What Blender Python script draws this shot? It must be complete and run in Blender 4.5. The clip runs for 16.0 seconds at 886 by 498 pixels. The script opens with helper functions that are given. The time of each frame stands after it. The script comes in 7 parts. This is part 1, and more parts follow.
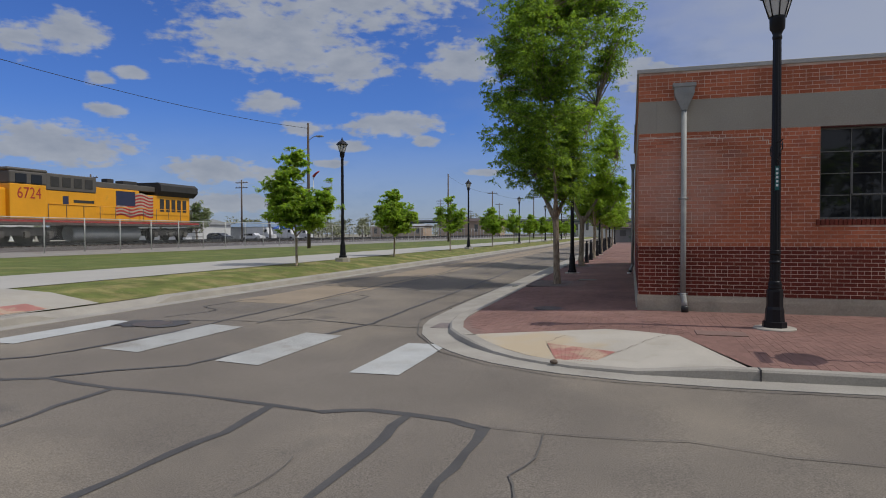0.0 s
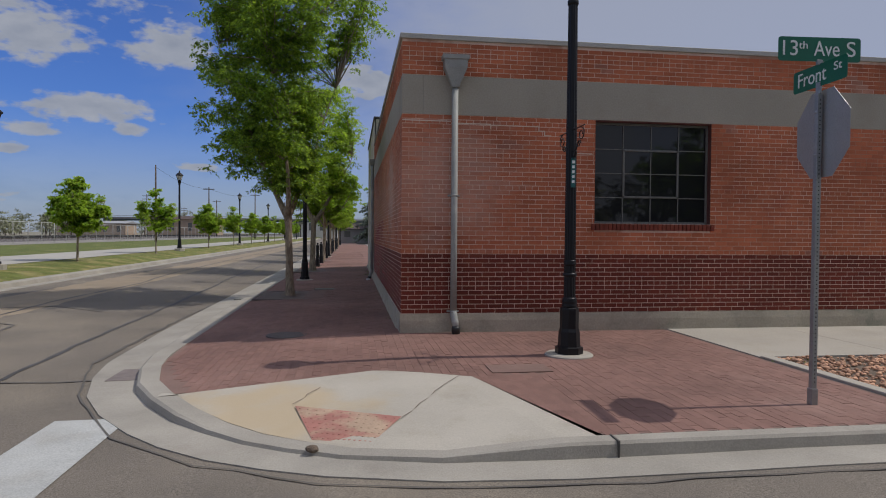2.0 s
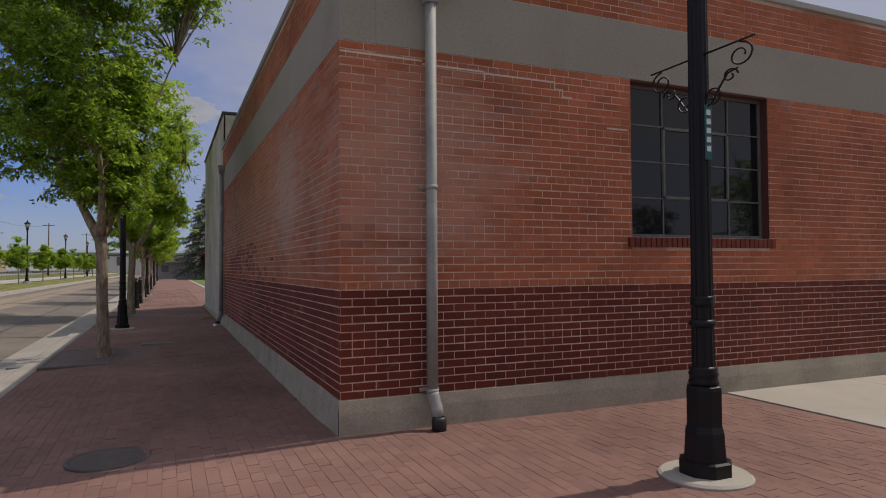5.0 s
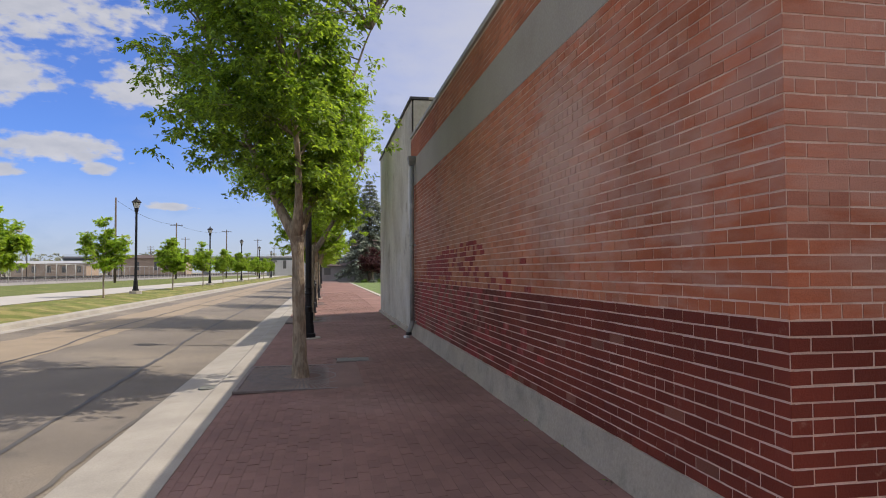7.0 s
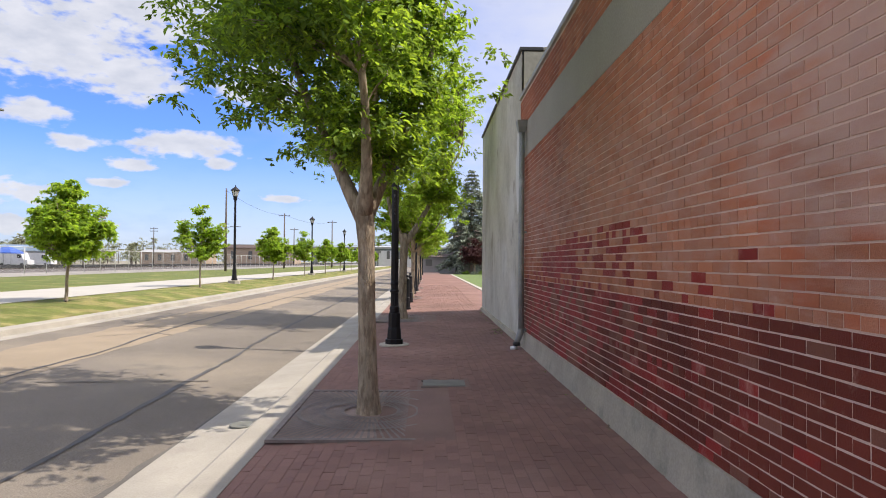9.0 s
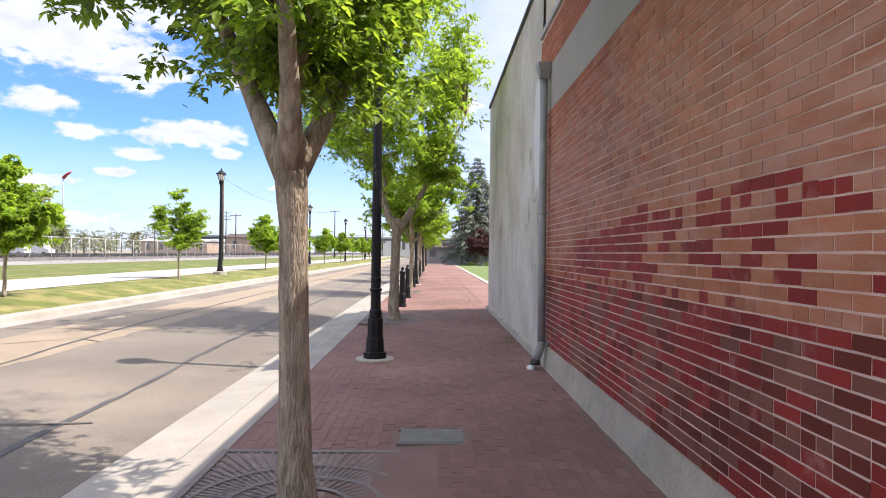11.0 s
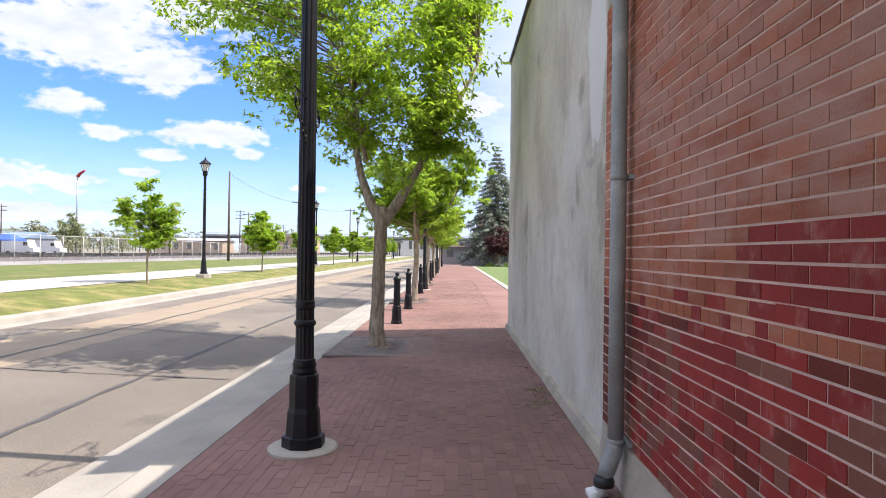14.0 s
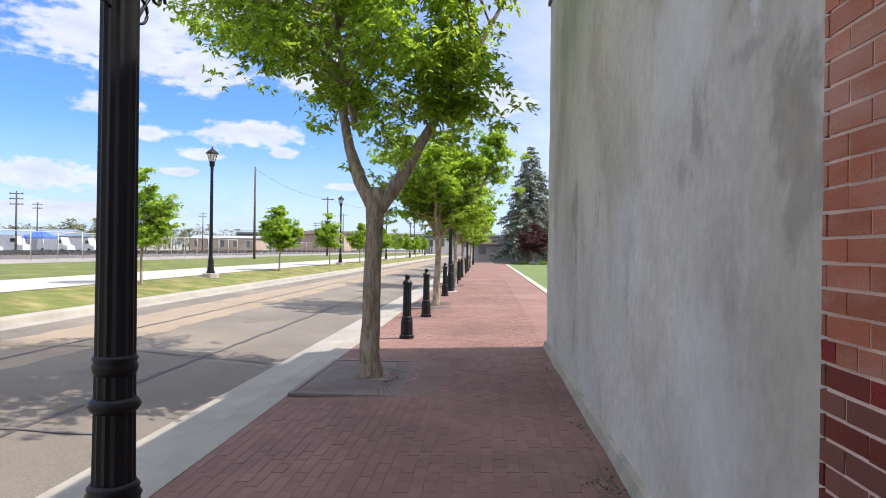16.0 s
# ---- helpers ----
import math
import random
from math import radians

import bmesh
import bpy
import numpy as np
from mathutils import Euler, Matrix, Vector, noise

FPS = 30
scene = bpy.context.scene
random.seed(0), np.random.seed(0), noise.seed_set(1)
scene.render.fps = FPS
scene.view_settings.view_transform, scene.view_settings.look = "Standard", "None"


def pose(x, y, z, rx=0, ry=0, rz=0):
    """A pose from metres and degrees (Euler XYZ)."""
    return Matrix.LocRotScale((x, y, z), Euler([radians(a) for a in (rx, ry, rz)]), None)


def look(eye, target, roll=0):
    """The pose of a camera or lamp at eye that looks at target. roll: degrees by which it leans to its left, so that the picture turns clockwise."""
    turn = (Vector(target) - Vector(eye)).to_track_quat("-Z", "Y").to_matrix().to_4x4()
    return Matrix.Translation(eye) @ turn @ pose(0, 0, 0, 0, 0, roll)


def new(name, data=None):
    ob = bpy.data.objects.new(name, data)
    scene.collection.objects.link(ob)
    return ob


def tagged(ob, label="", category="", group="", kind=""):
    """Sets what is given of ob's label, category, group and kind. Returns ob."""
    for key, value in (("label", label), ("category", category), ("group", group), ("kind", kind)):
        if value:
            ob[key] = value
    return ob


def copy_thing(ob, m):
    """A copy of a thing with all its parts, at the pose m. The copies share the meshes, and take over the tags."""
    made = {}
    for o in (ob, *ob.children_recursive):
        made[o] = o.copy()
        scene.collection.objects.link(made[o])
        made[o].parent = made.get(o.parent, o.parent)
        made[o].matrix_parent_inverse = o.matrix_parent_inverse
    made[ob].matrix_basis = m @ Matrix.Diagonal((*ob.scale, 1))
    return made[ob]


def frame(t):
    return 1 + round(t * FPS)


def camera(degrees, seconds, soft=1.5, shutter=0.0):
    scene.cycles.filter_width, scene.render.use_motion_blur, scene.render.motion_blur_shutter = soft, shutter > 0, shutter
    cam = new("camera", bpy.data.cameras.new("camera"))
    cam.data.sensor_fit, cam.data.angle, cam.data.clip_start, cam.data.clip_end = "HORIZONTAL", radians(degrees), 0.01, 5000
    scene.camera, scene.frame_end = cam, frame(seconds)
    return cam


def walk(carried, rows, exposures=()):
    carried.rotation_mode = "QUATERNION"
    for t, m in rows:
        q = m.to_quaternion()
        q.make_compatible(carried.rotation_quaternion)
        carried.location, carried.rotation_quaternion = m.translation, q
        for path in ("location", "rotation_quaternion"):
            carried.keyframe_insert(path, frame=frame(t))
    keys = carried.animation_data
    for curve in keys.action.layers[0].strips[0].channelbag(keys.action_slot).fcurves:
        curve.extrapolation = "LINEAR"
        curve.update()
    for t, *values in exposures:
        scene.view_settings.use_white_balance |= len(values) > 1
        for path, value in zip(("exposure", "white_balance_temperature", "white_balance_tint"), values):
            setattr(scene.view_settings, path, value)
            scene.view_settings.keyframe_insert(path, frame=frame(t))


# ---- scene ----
cam = camera(69.2, 16.0, soft=1.0)
METRES, EYE, TILT, LEAN, TURN = 25.5, 1.60, -0.27, 0.8, 16.3
ROWS = [
    (0.0, 0.0, 0.0, 0.0, 0.01, -1.1, -0.64),
    (0.5, 0.0049, 0.0333, 0.0005, -2.51, -1.19, -0.71),
    (1.0, 0.0057, 0.0669, 0.0009, -10.44, -1.06, -0.97),
    (1.5, 0.0085, 0.1003, 0.002, -18.29, -0.99, -1.69),
    (2.0, 0.0111, 0.1317, 0.0026, -24.41, -0.71, -1.07),
    (2.5, 0.0198, 0.1627, 0.0039, -28.08, -0.1, -1.05),
    (3.0, 0.0237, 0.1924, 0.0046, -32.39, 0.77, -0.81),
    (5.5, 0.0424, 0.3556, -0.0017, -39.73, 2.39, -0.07),
    (6.0, 0.043, 0.3869, -0.0019, -39.21, 2.35, -0.23),
    (6.5, 0.0472, 0.4177, -0.0008, -33.65, 2.67, -0.37),
    (7.0, 0.0487, 0.447, 0.0015, -26.79, 2.58, -0.32),
    (7.5, 0.0592, 0.4742, 0.0019, -24.84, 2.54, -0.45),
    (8.0, 0.0688, 0.5022, 0.0026, -21.33, 2.43, -0.61),
    (8.5, 0.0817, 0.5315, 0.0042, -18.17, 2.08, -0.77),
    (11.0, 0.1359, 0.6732, 0.0056, -17.23, 0.88, -1.37),
    (11.5, 0.1496, 0.6998, 0.0059, -18.05, 0.91, -1.44),
    (12.0, 0.1623, 0.7283, 0.0078, -18.23, 0.78, -1.49),
    (12.5, 0.1721, 0.7573, 0.008, -18.34, 0.85, -1.36),
    (13.0, 0.1828, 0.7848, 0.0086, -17.67, 0.9, -1.56),
    (13.5, 0.1921, 0.8129, 0.0091, -17.62, 0.86, -1.45),
    (14.0, 0.2012, 0.8412, 0.009, -15.48, 0.82, -1.48),
    (14.5, 0.2139, 0.8704, 0.009, -14.62, 0.71, -1.39),
    (15.0, 0.2272, 0.8992, 0.0101, -13.31, 0.56, -1.47),
    (15.5, 0.2345, 0.9302, 0.0097, -12.85, 0.45, -1.45),
    (16.0, 0.2433, 0.9585, 0.0103, -12.49, 0.51, -1.48),
]
walk(cam, [(t, pose(0, 0, EYE, TILT, LEAN, TURN) @ pose(METRES * x, METRES * y, METRES * z, 90 + pitch, roll, yaw)) for t, x, y, z, yaw, pitch, roll in ROWS],
     exposures=[(0.0, -0.71, 6450, 10), (1.5, -0.72, 6500, 11), (3.2, -0.67, 6650, 13), (5.5, -0.69, 7100, 15), (6.5, -0.16, 7100, 15), (7.0, 0.05, 7050, 14), (8.5, 0.38, 7050, 13), (11.0, 0.93, 6800, 16), (13.0, 1.06, 6800, 16), (14.5, 0.8, 6650, 14), (16.0, 0.7, 6600, 13)])

# ---- world, sun ----
SUN_EL, SUN_AZ = 55.7, -0.5          # degrees above the horizon; degrees from +x towards +y
world = bpy.data.worlds.new("world")
scene.world = world
world.use_nodes = True
wn, wl = world.node_tree.nodes, world.node_tree.links
wn.clear()


def wmath(op, a, b=None, clamp=False):
    n = wn.new("ShaderNodeMath")
    n.operation, n.use_clamp = op, clamp
    for i, v in enumerate((a, b)):
        if v is None:
            continue
        if isinstance(v, (int, float)):
            n.inputs[i].default_value = v
        else:
            wl.new(v, n.inputs[i])
    return n.outputs[0]


sky = wn.new("ShaderNodeTexSky")
sky.sky_type = "NISHITA"
sky.sun_disc = False
sky.sun_elevation = radians(SUN_EL)
sky.sun_rotation = radians(90 - SUN_AZ)
sky.air_density, sky.dust_density, sky.ozone_density = 1.0, 0.6, 2.2
coord = wn.new("ShaderNodeTexCoord")
sep = wn.new("ShaderNodeSeparateXYZ")
wl.new(coord.outputs["Generated"], sep.inputs[0])
DX, DY, DZ = sep.outputs
# degrees round from the street's direction, and degrees above the horizon
AZ = wmath("MULTIPLY", wmath("ARCTAN2", wmath("MULTIPLY", DX, -1.0), DY), 57.2958)
EL = wmath("MULTIPLY", wmath("ARCSINE", DZ), 57.2958)
where = wn.new("ShaderNodeCombineXYZ")
wl.new(AZ, where.inputs[0])
wl.new(EL, where.inputs[1])


def wnoise(vector, scale, detail, rough_, stretch_):
    m = wn.new("ShaderNodeVectorMath")
    m.operation = "MULTIPLY"
    m.inputs[1].default_value = stretch_
    wl.new(vector, m.inputs[0])
    t = wn.new("ShaderNodeTexNoise")
    t.inputs["Scale"].default_value, t.inputs["Detail"].default_value, t.inputs["Roughness"].default_value = scale, detail, rough_
    wl.new(m.outputs[0], t.inputs["Vector"])
    return t.outputs["Fac"]


def wstep(value, low, high, to_low=0.0, to_high=1.0):
    m = wn.new("ShaderNodeMapRange")
    m.interpolation_type = "SMOOTHSTEP"
    m.inputs["From Min"].default_value, m.inputs["From Max"].default_value = low, high
    m.inputs["To Min"].default_value, m.inputs["To Max"].default_value = to_low, to_high
    wl.new(value, m.inputs["Value"])
    return m.outputs[0]


# fair-weather clouds over the rail yard: bearing, height, half width, half height in degrees
CLOUDS = [(27, 21, 13.5, 4.6), (31, 16, 8, 2.6), (25, 14.6, 4.6, 2.0), (14.6, 14.9, 4.0, 1.8), (49.6, 14.3, 2.2, 1.2), (46.1, 15.1, 2.6, 1.6), (44.4, 12.1, 1.1, 0.5), (42.2, 12.7, 1.3, 0.5),
          (31.2, 10.9, 2.6, 0.9), (28.5, 9.1, 2.1, 0.65), (20.4, 9.4, 4.3, 1.2), (24.5, 7.6, 1.9, 0.65), (17.8, 8.2, 1.4, 0.6), (12.4, 5.4, 2.3, 0.42), (47, 6.8, 5.5, 1.9), (43.9, 9.7, 1.5, 0.6),
          (26, 6.2, 1.9, 0.5), (-1.5, 13.2, 3.4, 1.7), (35, 5.2, 6.0, 1.3), (33, 2.6, 8.0, 1.1), (66, 12, 9.0, 4.0)]
puff = None
for az, el, half_w, half_h in CLOUDS:
    off = wn.new("ShaderNodeVectorMath")
    off.operation = "SUBTRACT"
    off.inputs[1].default_value = (az, el, 0)
    wl.new(where.outputs[0], off.inputs[0])
    sized = wn.new("ShaderNodeVectorMath")
    sized.operation = "MULTIPLY"
    sized.inputs[1].default_value = (1 / half_w, 1 / half_h, 0)
    wl.new(off.outputs[0], sized.inputs[0])
    far = wn.new("ShaderNodeVectorMath")
    far.operation = "LENGTH"
    wl.new(sized.outputs[0], far.inputs[0])
    inside = wmath("SUBTRACT", 1.0, far.outputs["Value"])
    puff = inside if puff is None else wmath("MAXIMUM", puff, inside)
billow = wnoise(where.outputs[0], 0.42, 6.0, 0.52, (0.55, 1.3, 1.0))
curl = wnoise(where.outputs[0], 1.3, 4.0, 0.5, (0.6, 1.2, 1.0))
thick = wmath("ADD", puff, wmath("ADD", wmath("MULTIPLY", wmath("SUBTRACT", billow, 0.5), 1.7), wmath("MULTIPLY", wmath("SUBTRACT", curl, 0.44), 1.5)))
mask = wstep(thick, -0.05, 0.55)
# broken cloud over the rest of the sky, out of view, added as fill light
fill_cloud = wnoise(coord.outputs["Generated"], 2.6, 8.0, 0.55, (1.0, 1.0, 2.2))
elsewhere = wmath("MAXIMUM", wstep(DZ, 0.4, 0.56), wstep(DY, 0.3, 0.0))
rest = wmath("MULTIPLY", wstep(fill_cloud, 0.36, 0.56), elsewhere)
# thin veil on the sun's side, pale haze over the horizon
veil = wstep(wmath("ADD", DX, wmath("MULTIPLY", wmath("SUBTRACT", billow, 0.5), 0.22)), -0.34, 0.3, 0.0, 0.8)
haze = wstep(DZ, 0.0, 0.19, 0.58, 0.0)
cover2 = wmath("MAXIMUM", wmath("MAXIMUM", wmath("MULTIPLY", wmath("MAXIMUM", mask, rest), 0.94), veil), haze)
lit = wmath("ADD", wmath("MULTIPLY", wnoise(where.outputs[0], 0.5, 6.0, 0.55, (0.7, 1.5, 1.0)), 1.5), wmath("MULTIPLY", thick, -0.28), clamp=True)
white = wn.new("ShaderNodeMixRGB")
white.inputs[1].default_value, white.inputs[2].default_value = (3.4, 3.85, 4.7, 1), (5.2, 5.55, 6.2, 1)
wl.new(lit, white.inputs[0])
# overhead cloud, above the view, brightened to lift the shaded walls
over = wn.new("ShaderNodeVectorMath")
over.operation = "SCALE"
wl.new(white.outputs[0], over.inputs[0])
wl.new(wstep(DZ, 0.42, 0.75, 1.0, 1.75), over.inputs["Scale"])
mixer = wn.new("ShaderNodeMixRGB")
wl.new(cover2, mixer.inputs[0])
tint = wn.new("ShaderNodeMixRGB")
tint.blend_type = "MULTIPLY"
tint.inputs[0].default_value = 1.0
tint.inputs[2].default_value = (0.5, 0.79, 1.5, 1)
wl.new(sky.outputs[0], tint.inputs[1])
wl.new(tint.outputs[0], mixer.inputs[1])
wl.new(over.outputs[0], mixer.inputs[2])
bg = wn.new("ShaderNodeBackground")
bg.inputs["Strength"].default_value = 0.115
wl.new(mixer.outputs[0], bg.inputs["Color"])
wout = wn.new("ShaderNodeOutputWorld")
wl.new(bg.outputs[0], wout.inputs["Surface"])

sun_data = bpy.data.lights.new("sun", "SUN")
sun_data.energy, sun_data.angle, sun_data.color = 3.9, radians(0.5), (1.0, 0.95, 0.87)
sun = new("sun", sun_data)
to_sun = Vector((math.cos(radians(SUN_EL)) * math.cos(radians(SUN_AZ)), math.cos(radians(SUN_EL)) * math.sin(radians(SUN_AZ)), math.sin(radians(SUN_EL))))
sun.matrix_world = look(to_sun * 60, (0, 0, 0))


# ---- materials ----
WALL_X, FRONT_Y, CORNER_END = 0.15, 13.98, 27.26      # the brick building's two faces and its end


def material(name, color, rough=0.8, metal=0.0, vary=0.15, scale=3.0, bump=0.0, bump_scale=60.0, second=None, second_at=(0.55, 0.7), second_scale=0.6,
             random_by="", random_amount=0.0, spec=0.5, stretch=(1, 1, 1), translucent=0.0, grain=0.12, third=None):
    """A node material in metres: base colour with two scales of variation, an optional second colour in patches, fine bump."""
    m = bpy.data.materials.new(name)
    m.use_nodes = True
    n, l = m.node_tree.nodes, m.node_tree.links
    bsdf = n["Principled BSDF"]
    bsdf.inputs["Roughness"].default_value = rough
    bsdf.inputs["Metallic"].default_value = metal
    bsdf.inputs["Specular IOR Level"].default_value = spec
    geo = n.new("ShaderNodeNewGeometry")
    mp = n.new("ShaderNodeMapping")
    mp.inputs["Scale"].default_value = stretch
    l.new(geo.outputs["Position"], mp.inputs["Vector"])

    def noise_tex(s, detail=4.0, rough_=0.55):
        t = n.new("ShaderNodeTexNoise")
        t.inputs["Scale"].default_value, t.inputs["Detail"].default_value, t.inputs["Roughness"].default_value = s, detail, rough_
        l.new(mp.outputs[0], t.inputs["Vector"])
        return t.outputs["Fac"]

    def mul(c, fac, amount):
        r = n.new("ShaderNodeMapRange")
        r.inputs["From Min"].default_value, r.inputs["From Max"].default_value = 0.25, 0.75
        r.inputs["To Min"].default_value, r.inputs["To Max"].default_value = 1 - amount, 1 + amount
        l.new(fac, r.inputs["Value"])
        x = n.new("ShaderNodeVectorMath")
        x.operation = "SCALE"
        l.new(c, x.inputs[0])
        l.new(r.outputs[0], x.inputs["Scale"])
        return x.outputs[0]

    base = n.new("ShaderNodeRGB")
    base.outputs[0].default_value = (*color, 1)
    c = base.outputs[0]
    if second:
        r = n.new("ShaderNodeMapRange")
        r.interpolation_type = "SMOOTHSTEP"
        r.inputs["From Min"].default_value, r.inputs["From Max"].default_value = second_at
        l.new(noise_tex(second_scale, 6.0, 0.6), r.inputs["Value"])
        mx = n.new("ShaderNodeMixRGB")
        mx.inputs[2].default_value = (*second, 1)
        l.new(r.outputs[0], mx.inputs[0])
        l.new(c, mx.inputs[1])
        c = mx.outputs[0]
    if third:
        color3, at3, scale3, detail3 = third
        r = n.new("ShaderNodeMapRange")
        r.interpolation_type = "SMOOTHSTEP"
        r.inputs["From Min"].default_value, r.inputs["From Max"].default_value = at3
        l.new(noise_tex(scale3, detail3, 0.62), r.inputs["Value"])
        mx = n.new("ShaderNodeMixRGB")
        mx.inputs[2].default_value = (*color3, 1)
        l.new(r.outputs[0], mx.inputs[0])
        l.new(c, mx.inputs[1])
        c = mx.outputs[0]
    c = mul(c, noise_tex(scale), vary)
    if grain:
        c = mul(c, noise_tex(bump_scale, 3.0), grain)
    if random_by:
        if random_by == "object":
            rnd = n.new("ShaderNodeObjectInfo").outputs["Random"]
        else:
            rnd = geo.outputs["Random Per Island"]
        r = n.new("ShaderNodeMapRange")
        r.inputs["To Min"].default_value, r.inputs["To Max"].default_value = 1 - random_amount, 1 + random_amount
        l.new(rnd, r.inputs["Value"])
        x = n.new("ShaderNodeVectorMath")
        x.operation = "SCALE"
        l.new(c, x.inputs[0])
        l.new(r.outputs[0], x.inputs["Scale"])
        c = x.outputs[0]
    l.new(c, bsdf.inputs["Base Color"])
    if bump:
        b = n.new("ShaderNodeBump")
        b.inputs["Strength"].default_value, b.inputs["Distance"].default_value = bump, 0.02
        l.new(noise_tex(bump_scale, 5.0, 0.65), b.inputs["Height"])
        l.new(b.outputs[0], bsdf.inputs["Normal"])
    if translucent:
        tr = n.new("ShaderNodeBsdfTranslucent")
        g = n.new("ShaderNodeVectorMath")
        g.operation = "MULTIPLY"
        g.inputs[1].default_value = (1.45, 1.35, 0.6)
        l.new(c, g.inputs[0])
        l.new(g.outputs[0], tr.inputs["Color"])
        ms = n.new("ShaderNodeMixShader")
        ms.inputs[0].default_value = translucent
        l.new(bsdf.outputs[0], ms.inputs[1])
        l.new(tr.outputs[0], ms.inputs[2])
        l.new(ms.outputs[0], n["Material Output"].inputs["Surface"])
    return m


ASPHALT = material("asphalt", (0.174, 0.151, 0.125), 0.9, vary=0.16, scale=0.45, bump=0.35, bump_scale=90, second=(0.212, 0.182, 0.144), second_at=(0.46, 0.62), second_scale=0.22, grain=0.5, spec=0.3, third=((0.12, 0.108, 0.094), (0.58, 0.74), 0.7, 10.0))
TAR_OLD = material("old_tar_seal", (0.11, 0.1, 0.088), 0.85, vary=0.2, scale=2.0, bump=0.2, bump_scale=50)
PATH_CONCRETE = material("path_concrete", (0.39, 0.37, 0.33), 0.9, vary=0.08, scale=0.6, bump=0.1, bump_scale=60)
TAR = material("tar_seal", (0.07, 0.065, 0.06), 0.7, vary=0.25, scale=2.0, bump=0.2, bump_scale=50)
TAN_PATCH = material("tan_asphalt", (0.275, 0.218, 0.152), 0.9, vary=0.15, scale=0.8, bump=0.3, bump_scale=90, grain=0.2)
WHITE_LINE = material("road_paint", (0.43, 0.435, 0.415), 0.75, vary=0.12, scale=2.0, second=(0.38, 0.37, 0.34), second_at=(0.5, 0.75), second_scale=1.6, bump=0.2, grain=0.2)
WORN_LINE = material("worn_road_paint", (0.36, 0.36, 0.34), 0.8, vary=0.14, scale=2.0, second=(0.28, 0.265, 0.235), second_at=(0.45, 0.7), second_scale=1.4, bump=0.2, grain=0.3)
GRATE_DUST = material("dusty_grate_soil", (0.27, 0.2, 0.17), 0.95, vary=0.25, scale=4.0, bump=0.5, bump_scale=50)
LID_GREY = material("green_grey_lid", (0.16, 0.165, 0.145), 0.85, vary=0.2, scale=5.0, bump=0.2)
FRONT_MORTAR = material("brown_pink_mortar", (0.68, 0.53, 0.44), 0.95, vary=0.2, scale=2.0, bump=0.3, bump_scale=120)
CONCRETE = material("concrete", (0.38, 0.35, 0.297), 0.9, vary=0.1, scale=0.9, bump=0.15, bump_scale=70, second=(0.36, 0.325, 0.265), second_at=(0.5, 0.72), second_scale=1.4, third=((0.25, 0.225, 0.19), (0.66, 0.74), 2.4, 8.0))
KERB_CONCRETE = material("kerb_concrete", (0.325, 0.3, 0.257), 0.9, vary=0.18, scale=1.2, bump=0.25, bump_scale=60, second=(0.3, 0.27, 0.23), second_at=(0.55, 0.75), second_scale=2.0)
DIRTY_CONCRETE = material("sandy_concrete", (0.44, 0.33, 0.19), 0.95, vary=0.14, scale=1.6, bump=0.3, bump_scale=80, second=(0.42, 0.385, 0.325), second_at=(0.5, 0.6), second_scale=1.3)
RAMP_CONCRETE = material("ramp_concrete", (0.42, 0.385, 0.325), 0.9, vary=0.1, scale=0.9, bump=0.15, bump_scale=70, second=(0.36, 0.325, 0.265), second_at=(0.5, 0.72), second_scale=1.4)


def drift(mat, color, centre, radius):
    """Sand that has drifted over a surface round a spot, thinning outwards in patches."""
    nt = mat.node_tree
    shader = next(n for n in nt.nodes if n.type == "BSDF_PRINCIPLED")
    old = shader.inputs["Base Color"].links[0].from_socket
    where = nt.nodes.new("ShaderNodeNewGeometry")
    far = nt.nodes.new("ShaderNodeVectorMath")
    far.operation = "DISTANCE"
    far.inputs[1].default_value = centre
    nt.links.new(where.outputs["Position"], far.inputs[0])
    patchy = nt.nodes.new("ShaderNodeTexNoise")
    patchy.inputs["Scale"].default_value, patchy.inputs["Detail"].default_value = 1.8, 8.0
    nt.links.new(where.outputs["Position"], patchy.inputs["Vector"])
    both = nt.nodes.new("ShaderNodeMath")
    both.operation = "MULTIPLY_ADD"
    both.inputs[1].default_value = 2.2 * radius
    nt.links.new(patchy.outputs["Fac"], both.inputs[0])
    nt.links.new(far.outputs["Value"], both.inputs[2])
    fade = nt.nodes.new("ShaderNodeMapRange")
    fade.interpolation_type = "SMOOTHSTEP"
    fade.inputs["From Min"].default_value, fade.inputs["From Max"].default_value = 1.35 * radius, 2.35 * radius
    fade.inputs["To Min"].default_value, fade.inputs["To Max"].default_value = 0.75, 0.0
    nt.links.new(both.outputs[0], fade.inputs["Value"])
    mix = nt.nodes.new("ShaderNodeMixRGB")
    mix.inputs[2].default_value = (*color, 1)
    nt.links.new(fade.outputs[0], mix.inputs[0])
    nt.links.new(old, mix.inputs[1])
    nt.links.new(mix.outputs[0], shader.inputs["Base Color"])


